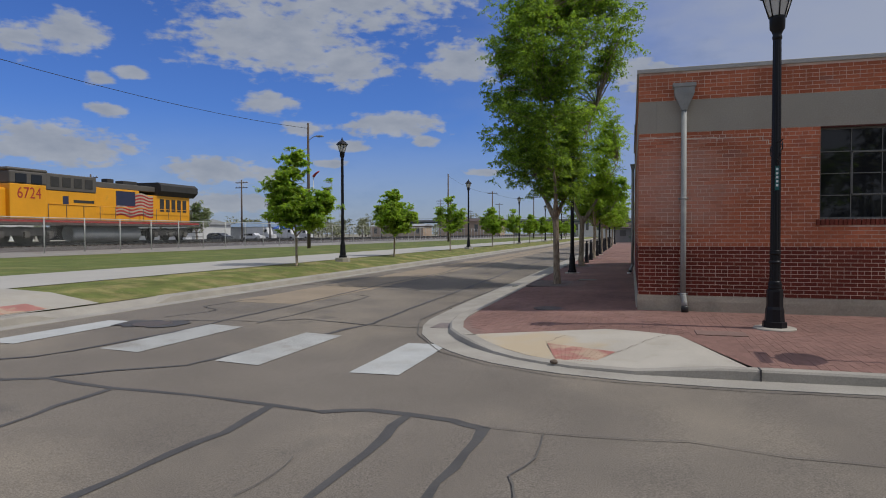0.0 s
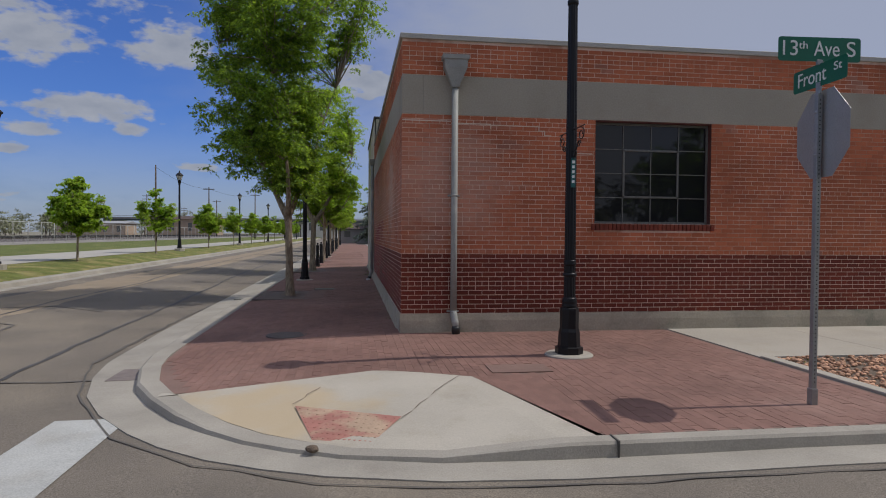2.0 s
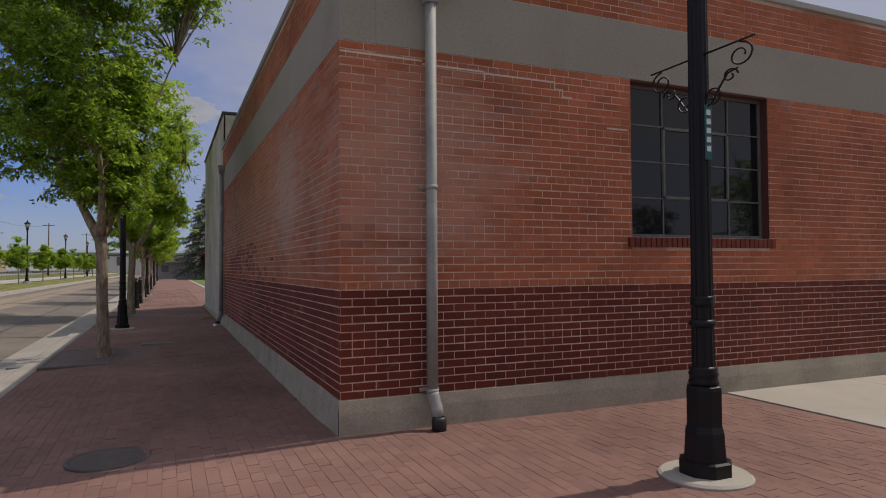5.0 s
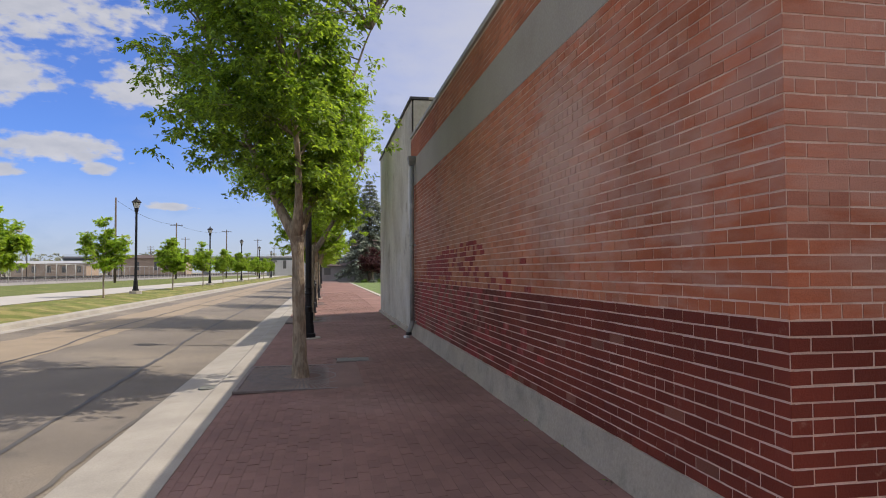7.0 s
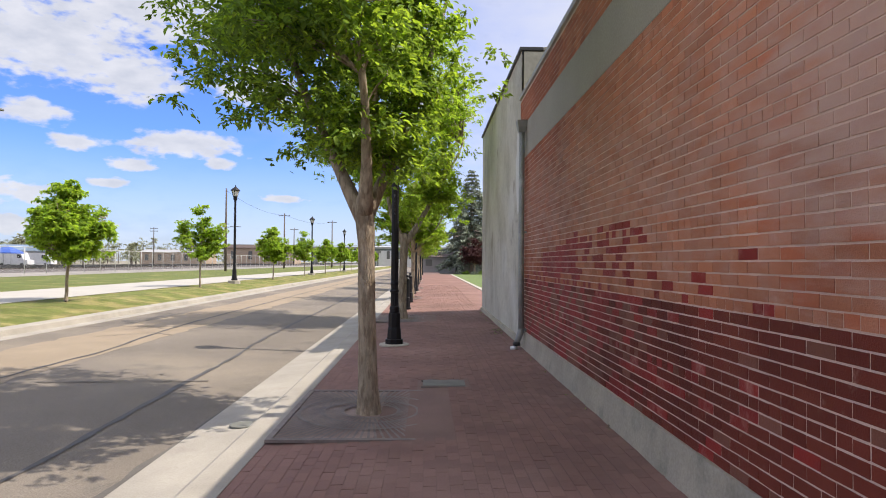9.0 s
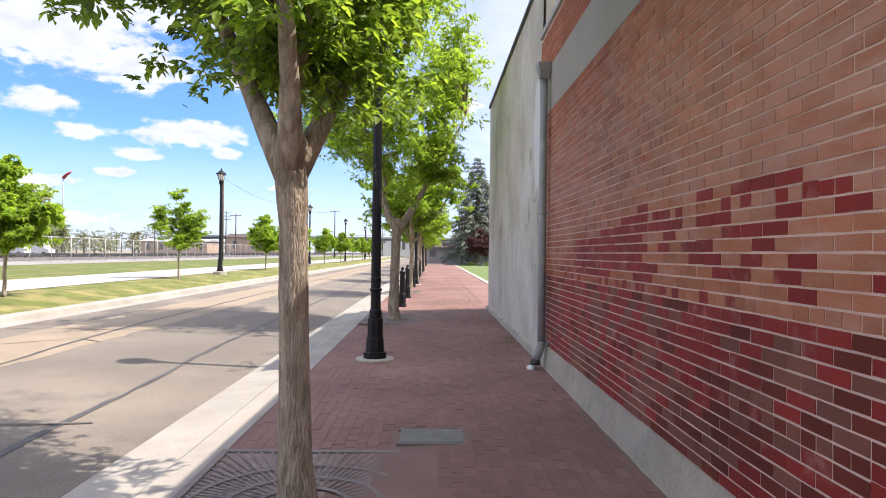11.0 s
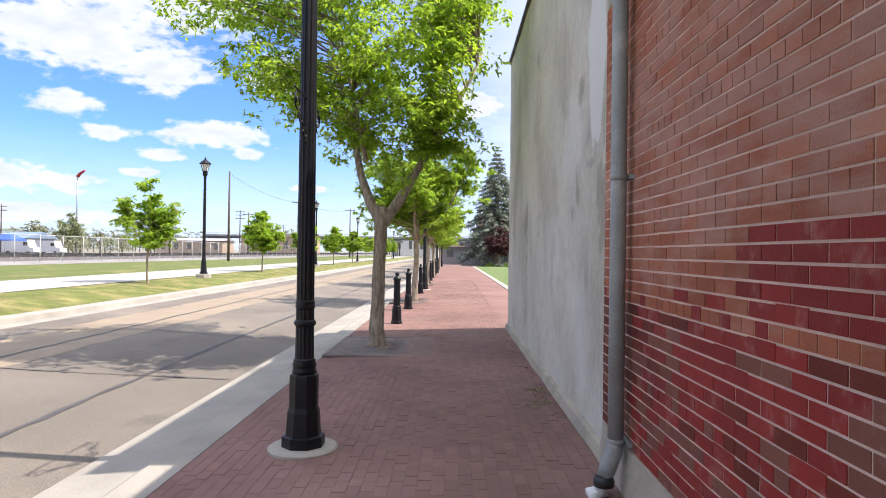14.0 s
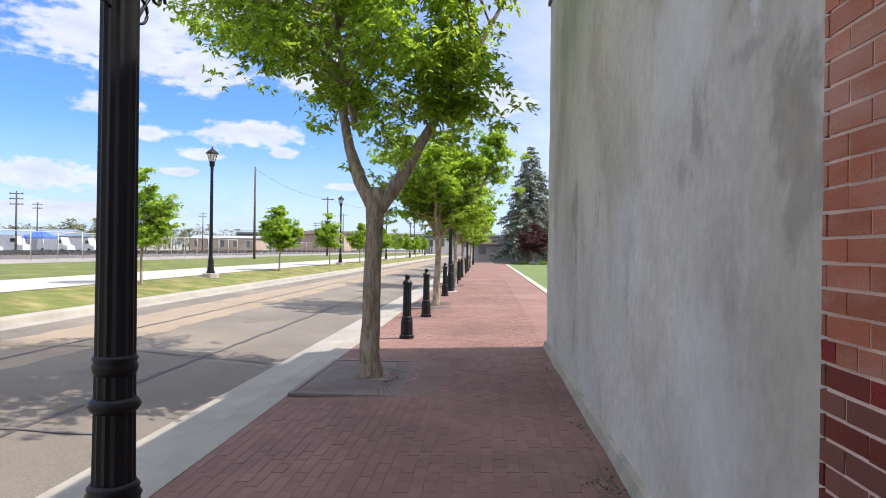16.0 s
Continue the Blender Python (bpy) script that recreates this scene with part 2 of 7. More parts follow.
drift(RAMP_CONCRETE, (0.47, 0.365, 0.225), (-1.6, 9.7, -0.1), 1.1)
FOUNDATION = material("foundation_concrete", (0.39, 0.345, 0.268), 0.92, vary=0.18, scale=1.4, bump=0.4, bump_scale=35, second=(0.27, 0.26, 0.2), second_at=(0.5, 0.7), second_scale=2.2)
MORTAR = material("mortar", (0.68, 0.53, 0.44), 0.95, vary=0.12, scale=2.0, bump=0.3, bump_scale=120, second=(0.45, 0.27, 0.2), second_at=(0.5, 0.62), second_scale=0.8)
SIDE_MORTAR = material("worn_side_mortar", (0.68, 0.49, 0.385), 0.95, vary=0.2, scale=3.0, bump=0.3, bump_scale=120, second=(0.58, 0.4, 0.31), second_at=(0.45, 0.62), second_scale=1.1)
REPOINT = material("fresh_pointing", (0.66, 0.56, 0.47), 0.95, vary=0.12, scale=5.0, bump=0.3, bump_scale=120)
PALE_MORTAR = material("pale_mortar", (0.66, 0.48, 0.39), 0.95, vary=0.2, scale=2.0, bump=0.3, bump_scale=120)


def brick_set(name, color, second, rough, at=(0.55, 0.75), **kw):
    return [material(name + tail, color, rough, vary=0.34, scale=0.7, bump=0.45, bump_scale=110, second=second, second_at=at, second_scale=0.9, random_by=by, random_amount=0.14, spec=0.22, **kw)
            for tail, by in (("_joined", "island"), ("_single", "object"))]


def patch(mat, color, centre, size, amount, edge=(0.6, 1.25), ragged=1.0, scale=(1.5, 1.5, 1.5)):
    """A stain, film or newer coat of another colour round a spot, with a ragged outline."""
    nt = mat.node_tree
    shader = next(n for n in nt.nodes if n.type == "BSDF_PRINCIPLED")
    old = shader.inputs["Base Color"].links[0].from_socket
    geo = nt.nodes.new("ShaderNodeNewGeometry")

    def vec(op, a, b):
        n = nt.nodes.new("ShaderNodeVectorMath")
        n.operation = op
        nt.links.new(a, n.inputs[0])
        if b:
            n.inputs[1].default_value = b
        return n

    away = vec("LENGTH", vec("MULTIPLY", vec("SUBTRACT", geo.outputs["Position"], centre).outputs[0], tuple(1 / k if k else 0 for k in size)).outputs[0], None).outputs["Value"]
    t = nt.nodes.new("ShaderNodeTexNoise")
    t.inputs["Scale"].default_value, t.inputs["Detail"].default_value, t.inputs["Roughness"].default_value = 1.0, 9.0, 0.62
    nt.links.new(vec("MULTIPLY", geo.outputs["Position"], scale).outputs[0], t.inputs["Vector"])
    both = nt.nodes.new("ShaderNodeMath")
    both.operation = "MULTIPLY_ADD"
    both.inputs[1].default_value = 2 * ragged
    nt.links.new(t.outputs["Fac"], both.inputs[0])
    nt.links.new(away, both.inputs[2])
    fade = nt.nodes.new("ShaderNodeMapRange")
    fade.interpolation_type = "SMOOTHSTEP"
    fade.inputs["From Min"].default_value, fade.inputs["From Max"].default_value = edge[0] + ragged, edge[1] + ragged
    fade.inputs["To Min"].default_value, fade.inputs["To Max"].default_value = amount, 0.0
    nt.links.new(both.outputs[0], fade.inputs["Value"])
    mix = nt.nodes.new("ShaderNodeMixRGB")
    mix.inputs[2].default_value = (*color, 1)
    nt.links.new(fade.outputs[0], mix.inputs[0])
    nt.links.new(old, mix.inputs[1])
    nt.links.new(mix.outputs[0], shader.inputs["Base Color"])


BRICK = brick_set("red_brick", (0.44, 0.135, 0.066), (0.34, 0.1, 0.055), 0.85, third=((0.5, 0.24, 0.165), (0.6, 0.78), 7.0, 7.0))
DARK_BRICK = brick_set("dark_painted_brick", (0.155, 0.031, 0.018), (0.2, 0.05, 0.028), 0.7, third=((0.3, 0.15, 0.11), (0.62, 0.8), 9.0, 7.0))
RED_PAINT = brick_set("red_painted_brick", (0.265, 0.026, 0.019), (0.215, 0.03, 0.022), 0.6, third=((0.45, 0.19, 0.145), (0.52, 0.78), 5.0, 7.0))
TAN_BRICK = brick_set("tan_red_brick", (0.44, 0.165, 0.088), (0.37, 0.13, 0.07), 0.85, third=((0.5, 0.25, 0.17), (0.56, 0.78), 6.0, 7.0))
DEEP_RED_BRICK = brick_set("deep_red_brick", (0.21, 0.08, 0.052), (0.17, 0.055, 0.036), 0.7, third=((0.34, 0.19, 0.14), (0.58, 0.8), 5.0, 7.0))
AGED_BRICK = brick_set("aged_brick", (0.375, 0.122, 0.064), (0.3, 0.092, 0.052), 0.85, third=((0.44, 0.22, 0.15), (0.6, 0.8), 6.0, 7.0))
PALE_BRICK = brick_set("bloomed_brick", (0.4, 0.165, 0.11), (0.43, 0.215, 0.155), 0.9)
PAVER = [material("brick_paver" + tail, (0.216, 0.122, 0.1), 0.85, vary=0.24, scale=0.5, bump=0.3, bump_scale=90, spec=0.3, second=(0.262, 0.162, 0.134), second_at=(0.5, 0.75),
                  second_scale=0.35, random_by=by, random_amount=0.09) for tail, by in (("_joined", "island"), ("_single", "object"))]
for pair in (BRICK, TAN_BRICK, AGED_BRICK):
    for m in pair:
        # lime film washed out of the joints
        patch(m, (0.58, 0.42, 0.34), (WALL_X, 16.9, 2.6), (0, 1.1, 1.1), 0.55, (0.3, 1.2), 1.1, (2.0, 1.2, 7.0))
        patch(m, (0.56, 0.4, 0.33), (0.9, FRONT_Y, 2.5), (1.5, 0, 1.5), 0.4, (0.2, 1.0), 1.1, (1.2, 2.0, 7.0))
PAVER_BED = material("paver_joint", (0.2, 0.125, 0.103), 0.95, vary=0.2, scale=1.0, bump=0.3, bump_scale=90)
BAND = material("cement_band", (0.34, 0.315, 0.26), 0.9, vary=0.08, scale=0.8, bump=0.2, bump_scale=40, second=(0.3, 0.27, 0.22), second_at=(0.5, 0.75), second_scale=0.9)
PLASTER = material("grey_plaster", (0.535, 0.51, 0.43), 0.92, vary=0.12, scale=0.8, bump=0.3, bump_scale=14, second=(0.445, 0.415, 0.33), second_at=(0.44, 0.62), second_scale=0.85, stretch=(1, 1, 0.8), third=((0.33, 0.3, 0.235), (0.6, 0.68), 0.95, 9.0))
PALE_COAT, DIRT = (0.68, 0.68, 0.65), (0.22, 0.2, 0.16)
for y, z, sy, sz in ((27.75, 3.55, 0.42, 1.15), (28.9, 2.9, 0.7, 0.7), (30.2, 1.75, 0.8, 0.6), (33.0, 3.9, 1.3, 1.0), (28.4, 0.9, 0.7, 0.8)):
    patch(PLASTER, PALE_COAT, (WALL_X, y, z), (0, sy, sz), 0.8 if y < 28 else 0.35, (0.75, 0.85) if y < 28 else (0.4, 1.0), 0.5, (1, 3.0, 3.0))
for y, z, sy, sz, k in ((28.55, 2.32, 0.16, 0.3, 0.75), (28.85, 2.08, 0.2, 0.16, 0.6), (27.95, 2.5, 0.3, 0.07, 0.6), (27.45, 2.75, 0.05, 0.3, 0.5), (28.1, 1.5, 0.16, 0.5, 0.3), (31.5, 4.4, 1.0, 0.9, 0.35), (35.2, 2.5, 0.7, 1.8, 0.35), (29.5, 3.6, 0.25, 0.8, 0.3)):
    patch(PLASTER, DIRT, (WALL_X, y, z), (0, sy, sz), 0.75 * k, (0.1, 0.9), 1.5, (1, 9.0, 6.0))
CAP = material("roof_cap", (0.4, 0.39, 0.36), 0.6, vary=0.08, scale=2.0, metal=0.2)
DARK_CAP = material("dark_metal_cap", (0.07, 0.07, 0.07), 0.5, metal=0.4)
PIPE = material("weathered_pipe_metal", (0.28, 0.29, 0.275), 0.65, 0.1, vary=0.16, scale=4.0, second=(0.35, 0.35, 0.33), second_at=(0.5, 0.7), second_scale=3.0)
PLASTIC_BLACK = material("black_plastic", (0.02, 0.02, 0.02), 0.5)
BLACK_PAINT = material("black_post_paint", (0.009, 0.009, 0.011), 0.42, vary=0.2, scale=6.0, spec=0.27)
LANTERN_GLASS = material("frosted_lantern_glass", (0.6, 0.6, 0.57), 0.35, vary=0.05)
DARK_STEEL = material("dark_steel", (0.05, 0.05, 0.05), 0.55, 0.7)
GALV = material("galvanised_steel", (0.33, 0.34, 0.34), 0.45, 0.8, vary=0.12, scale=8.0)
FENCE_ZINC = material("dull_zinc_fence", (0.5, 0.5, 0.48), 0.6, 0.2, vary=0.12, scale=3.0)
SIGN_BACK = material("bare_aluminium", (0.4, 0.41, 0.42), 0.5, 0.7, vary=0.08, scale=3.0)
SIGN_GREEN = material("green_sign", (0.0, 0.12, 0.07), 0.45, vary=0.06)
SIGN_WHITE = material("white_lettering", (0.75, 0.77, 0.76), 0.5, vary=0.03)
SIGN_RED = material("red_sign", (0.45, 0.02, 0.025), 0.45, vary=0.05)
TEAL = material("teal_plate", (0.01, 0.11, 0.11), 0.45, vary=0.05)
WINDOW_STEEL = material("grey_window_steel", (0.13, 0.13, 0.12), 0.6, vary=0.15, scale=6.0)
REVEAL = material("dark_reveal", (0.1, 0.035, 0.03), 0.9, vary=0.2)
GRASS_DRY = material("verge_grass", (0.135, 0.155, 0.042), 0.95, vary=0.3, scale=1.6, bump=0.8, bump_scale=60, second=(0.245, 0.215, 0.085), second_at=(0.44, 0.62), second_scale=0.9, grain=0.5, third=((0.33, 0.285, 0.15), (0.62, 0.8), 4.0, 9.0), spec=0.2)
GRASS_GREEN = material("far_verge_grass", (0.12, 0.145, 0.042), 0.95, vary=0.28, scale=0.9, bump=0.8, bump_scale=60, second=(0.19, 0.185, 0.07), second_at=(0.5, 0.68), second_scale=0.4, grain=0.5, spec=0.2)
LAWN = material("green_lawn", (0.115, 0.165, 0.045), 0.95, vary=0.2, scale=1.0, bump=0.6, bump_scale=80, grain=0.35)
GRAVEL = material("ballast_gravel", (0.25, 0.235, 0.215), 0.95, vary=0.18, scale=0.3, bump=0.6, bump_scale=25, second=(0.23, 0.22, 0.2), second_at=(0.5, 0.6), second_scale=0.1, grain=0.25)
DARK_BALLAST = material("dark_ballast", (0.095, 0.085, 0.08), 0.95, vary=0.2, scale=0.5, bump=0.6, bump_scale=25)
EARTH = material("dry_earth", (0.24, 0.215, 0.17), 0.95, vary=0.2, scale=0.2, bump=0.5, bump_scale=15, second=(0.15, 0.16, 0.075), second_at=(0.5, 0.62), second_scale=0.07)
BARK = material("tree_bark", (0.37, 0.305, 0.225), 0.95, vary=0.3, scale=9.0, bump=1.0, bump_scale=22, second=(0.22, 0.17, 0.12), second_at=(0.45, 0.6), second_scale=18.0, stretch=(1, 1, 0.25), grain=0.3)
LEAF = material("spring_leaf", (0.165, 0.275, 0.065), 0.5, vary=0.25, scale=1.6, random_by="island", random_amount=0.3, translucent=0.56, grain=0)
LEAF_LIGHT = material("yellow_green_leaf", (0.28, 0.42, 0.075), 0.5, vary=0.2, scale=1.6, random_by="island", random_amount=0.25, translucent=0.68, grain=0)
NEEDLES = material("blue_green_needles", (0.23, 0.27, 0.2), 0.8, vary=0.25, scale=1.0, random_by="island", random_amount=0.4, grain=0)
RED_LEAF = material("dark_red_leaf", (0.075, 0.022, 0.028), 0.7, vary=0.25, scale=1.0, random_by="island", random_amount=0.4, translucent=0.2, grain=0)
# pale grey-green with the distance haze mixed into the leaf colour
HAZED_GREEN = material("hazed_foliage", (0.27, 0.285, 0.17), 0.95, vary=0.3, scale=0.15, random_by="island", random_amount=0.4, grain=0)
IRON = material("cast_iron", (0.2, 0.165, 0.15), 0.75, 0.1, vary=0.2, scale=8.0, bump=0.3, bump_scale=60)
DARK_IRON = material("dark_cast_iron", (0.1, 0.082, 0.075), 0.75, 0.1, vary=0.2, scale=8.0, bump=0.3, bump_scale=60)
DOME_RED = material("red_tactile_tile", (0.36, 0.155, 0.125), 0.85, vary=0.15, scale=3.0, second=(0.42, 0.3, 0.21), second_at=(0.44, 0.6), second_scale=1.8)
STONES = material("river_gravel", (0.52, 0.3, 0.19), 0.9, vary=0.2, scale=5.0, random_by="island", random_amount=0.45)
YELLOW = material("yellow_loco_paint", (0.75, 0.33, 0.01), 0.5, vary=0.08, scale=0.8, second=(0.55, 0.27, 0.03), second_at=(0.6, 0.8), second_scale=0.8)
LOCO_GREY = material("grey_loco_paint", (0.095, 0.085, 0.075), 0.6, vary=0.15, scale=0.8)
LOCO_DARK = material("loco_running_gear", (0.035, 0.033, 0.032), 0.8, vary=0.3, scale=2.0)
TANK_GREY = material("fuel_tank_grey", (0.2, 0.21, 0.22), 0.6, vary=0.15, scale=1.0)
LOCO_RED = material("loco_red", (0.38, 0.03, 0.025), 0.5)
FLAG_DULL = material("dusty_flag_white", (0.42, 0.35, 0.27), 0.6, vary=0.2, scale=1.0)
LOCO_BLUE = material("dark_blue", (0.025, 0.03, 0.07), 0.5)
TIMBER = material("weathered_pole_wood", (0.11, 0.085, 0.07), 0.95, vary=0.25, scale=3.0, stretch=(1, 1, 0.1))
BRIDGE = material("bridge_concrete", (0.3, 0.3, 0.29), 0.9, vary=0.1, scale=0.3)
BRIDGE_STEEL = material("bridge_steel", (0.1, 0.13, 0.13), 0.7, vary=0.1, scale=0.3)
SHED_WHITE = material("white_shed_cladding", (0.6, 0.6, 0.58), 0.7, vary=0.08, scale=0.4)
SHED_GREY = material("grey_shed_cladding", (0.33, 0.34, 0.35), 0.7, vary=0.1, scale=0.4)
SHED_TAN = material("tan_shed_cladding", (0.44, 0.33, 0.24), 0.8, vary=0.1, scale=0.4)
ROOF_BLUE = material("blue_metal_roof", (0.17, 0.24, 0.33), 0.5, vary=0.08, scale=0.4)
BLUE_PAINT = material("bright_blue_paint", (0.03, 0.1, 0.42), 0.5)
ROOF_BROWN = material("brown_shingle", (0.085, 0.06, 0.05), 0.9, vary=0.2, scale=1.0)
HOUSE_WALL = material("grey_house_wall", (0.3, 0.29, 0.28), 0.9, vary=0.1, scale=0.6)
CAR_WHITE = material("white_car_paint", (0.6, 0.6, 0.6), 0.3)
CAR_DARK = material("dark_car_paint", (0.04, 0.045, 0.055), 0.3)
RUBBER = material("rubber", (0.02, 0.02, 0.02), 0.8)
SOIL = material("soil_mulch", (0.14, 0.105, 0.078), 0.95, vary=0.3, scale=8.0, bump=0.6, bump_scale=40)

GLASS = bpy.data.materials.new("dark_window_glass")
GLASS.use_nodes = True
gb = GLASS.node_tree.nodes["Principled BSDF"]
gb.inputs["Base Color"].default_value = (0.012, 0.013, 0.015, 1)
gb.inputs["Roughness"].default_value = 0.03
gb.inputs["IOR"].default_value = 1.46


# ---- mesh helpers ----
def part(name, bm, mat, parent=None, label=""):
    """Links a bmesh, or finished mesh data, as one mesh object."""
    if isinstance(bm, bmesh.types.BMesh):
        me = bpy.data.meshes.new(name)
        bm.normal_update()
        bm.to_mesh(me)
        bm.free()
    else:
        me = bm
    if mat is not None and not me.materials:
        for one in (mat if isinstance(mat, (list, tuple)) else [mat]):
            me.materials.append(one)
    ob = new(name, me)
    if parent is not None:
        ob.parent = parent
    return tagged(ob, label)


def empty(name, x, y, z, rz=0.0):
    ob = new(name)
    ob.empty_display_size = 0.2
    ob.matrix_basis = pose(x, y, z, 0, 0, rz)
    return ob


def add_box(bm, x0, x1, y0, y1, z0, z1, bevel=0.0):
    made = bmesh.ops.create_cube(bm, size=1.0)["verts"]
    for v in made:
        v.co = Vector((x0 + (v.co.x + 0.5) * (x1 - x0), y0 + (v.co.y + 0.5) * (y1 - y0), z0 + (v.co.z + 0.5) * (z1 - z0)))
    if bevel:
        edges = list({e for v in made for e in v.link_edges})
        bmesh.ops.bevel(bm, geom=edges, offset=bevel, segments=2, affect="EDGES", profile=0.5)
    return bm


def box(x0, x1, y0, y1, z0, z1, bevel=0.0):
    return add_box(bmesh.new(), x0, x1, y0, y1, z0, z1, bevel)


def add_tube(bm, points, radii, sides=8, closed_ends=True, smooth=True):
    """A tube of changing radius along points."""
    points = [Vector(p) for p in points]
    if isinstance(radii, (int, float)):
        radii = [radii] * len(points)
    rings = []
    for i, p in enumerate(points):
        way = (points[min(i + 1, len(points) - 1)] - points[max(i - 1, 0)]).normalized()
        side = way.orthogonal().normalized() if abs(way.z) > 0.99 else way.cross(Vector((0, 0, 1))).normalized()
        if abs(way.z) > 0.99:
            side = Vector((1, 0, 0))
        other = way.cross(side).normalized()
        rings.append([bm.verts.new(p + radii[i] * (math.cos(a) * side + math.sin(a) * other)) for a in [2 * math.pi * k / sides for k in range(sides)]])
    for a, b in zip(rings, rings[1:]):
        for k in range(sides):
            f = bm.faces.new((a[k], a[(k + 1) % sides], b[(k + 1) % sides], b[k]))
            f.smooth = smooth
    if closed_ends:
        bm.faces.new(rings[0][::-1])
        bm.faces.new(rings[-1])
    return bm


def add_lathe(bm, profile, sides=16, centre=(0, 0), smooth=True, flute=0.0):
    """Turns (radius, z) pairs round the upright axis."""
    rings = []
    for r, z in profile:
        rings.append([bm.verts.new((centre[0] + r * (1 - flute * (k % 2)) * math.cos(2 * math.pi * (k + 0.5) / sides), centre[1] + r * (1 - flute * (k % 2)) * math.sin(2 * math.pi * (k + 0.5) / sides), z)) for k in range(sides)])
    for a, b in zip(rings, rings[1:]):
        for k in range(sides):
            f = bm.faces.new((a[k], a[(k + 1) % sides], b[(k + 1) % sides], b[k]))
            f.smooth = smooth
    bm.faces.new(rings[0][::-1])
    bm.faces.new(rings[-1])
    return bm


def lathe(profile, sides=16, smooth=True, flute=0.0):
    return add_lathe(bmesh.new(), profile, sides, smooth=smooth, flute=flute)


def raw_mesh(name, verts, faces, mats, index=None, smooth=False):
    me = bpy.data.meshes.new(name)
    me.from_pydata([tuple(v) for v in verts], [], faces)
    for one in (mats if isinstance(mats, (list, tuple)) else [mats]):
        me.materials.append(one)
    if index is not None:
        me.polygons.foreach_set("material_index", index)
    if smooth:
        me.polygons.foreach_set("use_smooth", [True] * len(faces))
    me.update()
    return me


def letters(text, size, mat, parent, matrix, name="lettering", label=""):
    cu = bpy.data.curves.new(name, "FONT")
    cu.body, cu.size, cu.extrude, cu.align_x, cu.align_y = text, size, 0.002, "CENTER", "CENTER"
    tmp = bpy.data.objects.new("tmp", cu)
    scene.collection.objects.link(tmp)
    bpy.context.view_layer.update()
    me = bpy.data.meshes.new_from_object(tmp.evaluated_get(bpy.context.evaluated_depsgraph_get()))
    bpy.data.objects.remove(tmp)
    me.name = name
    me.materials.clear()
    ob = part(name, me, mat, parent, label)
    ob.matrix_basis = matrix
    return ob


def lerp_at(x, table):
    for (a, za), (b, zb) in zip(table, table[1:]):
        if x <= b:
            f = min(max((x - a) / (b - a), 0.0), 1.0)
            return za + f * (zb - za)
    return table[-1][1]


# ---- levels ----
ROAD_PROFILE = [(-11.3, -0.13), (-10.75, -0.11), (-7.5, -0.1), (-4.25, -0.23), (-3.0, -0.22), (-1.0, -0.175), (3.0, -0.13), (60.0, -0.06)]
VERGE_PROFILE = [(-60, 0.3), (-34, 0.3), (-14.4, 0.3), (-13.0, 0.24), (-11.6, 0.03)]


def road_z(x):
    return lerp_at(x, ROAD_PROFILE)


def verge_z(x):
    return lerp_at(x, VERGE_PROFILE)


def walk_z(x, y=20.0):
    """The brick pavement falls gently from the wall to the kerb."""
    return 0.036 * (min(x, WALL_X) - WALL_X)


# ---- ground, road, verge ----
def sheet(name, xs, ys, height, mat):
    verts = [(x, y, height(x, y)) for y in ys for x in xs]
    w = len(xs)
    faces = [(j * w + i, j * w + i + 1, (j + 1) * w + i + 1, (j + 1) * w + i) for j in range(len(ys) - 1) for i in range(w - 1)]
    return part(name, raw_mesh(name, verts, faces, mat), None)


def under(x, y):
    return verge_z(x) - 0.02 if x < -11.61 else -0.45


ground = sheet("ground", [-2500, -600, -150, -60, -34, -18.8, -14.4, -13, -11.7, -11.3, -8, -4, 0, 30, 150, 600, 2500], [-2500, -600, -100, -20, 0, 50, 120, 250, 600, 2500], under, EARTH)
tagged(ground, "dry pale earth with patches of weeds", "ground", kind="structure")

far_ys = [-60, -20, 0, 20, 60, 120, 260]
verge = sheet("verge_lawn", [-33.5, -26, -18.85], far_ys, lambda x, y: verge_z(x), GRASS_GREEN)
tagged(verge, "patchy green and straw grass strip beside the path", "grass", kind="structure")
verge_2 = sheet("verge_kerbside", [-14.35, -13.7, -13.0, -12.3, -11.62], far_ys, lambda x, y: verge_z(x), GRASS_DRY)
tagged(verge_2, "patchy dry grass strip with young trees beside the kerb", "grass", kind="structure")
path = sheet("footpath", [-18.85, -16.6, -14.35], far_ys, lambda x, y: verge_z(x) + 0.015, PATH_CONCRETE)
tagged(path, "pale concrete footpath through the grass strip", "path", kind="structure")
rail_bed = sheet("rail_bed", [-100, -70, -54.5, -53, -37.6, -36.4], [-200, 0, 120, 500], lambda x, y: 0.78 if -54 < x < -37 else (0.5 if x > -37 else 0.34), DARK_BALLAST)
tagged(rail_bed, "dark ballast of the rail yard", "ballast", kind="structure")
yard = sheet("gravel_strip", [-36.6, -35, -33.5], [-200, 0, 120, 500], lambda x, y: 0.315 if x > -34 else 0.52, GRAVEL)
tagged(yard, "grey gravel strip along the rail fence", "gravel", kind="structure")

road_xs = [-10.8, -9.2, -7.5, -6, -4.25, -3, -1, 3, 20, 60]
road = sheet("road", road_xs, [-60, -20, -6, 0, 4, 8, 14, 30, 60, 120, 260], lambda x, y: road_z(x), ASPHALT)
tagged(road, "worn grey-brown asphalt street with dark tar seams", "road", kind="structure")

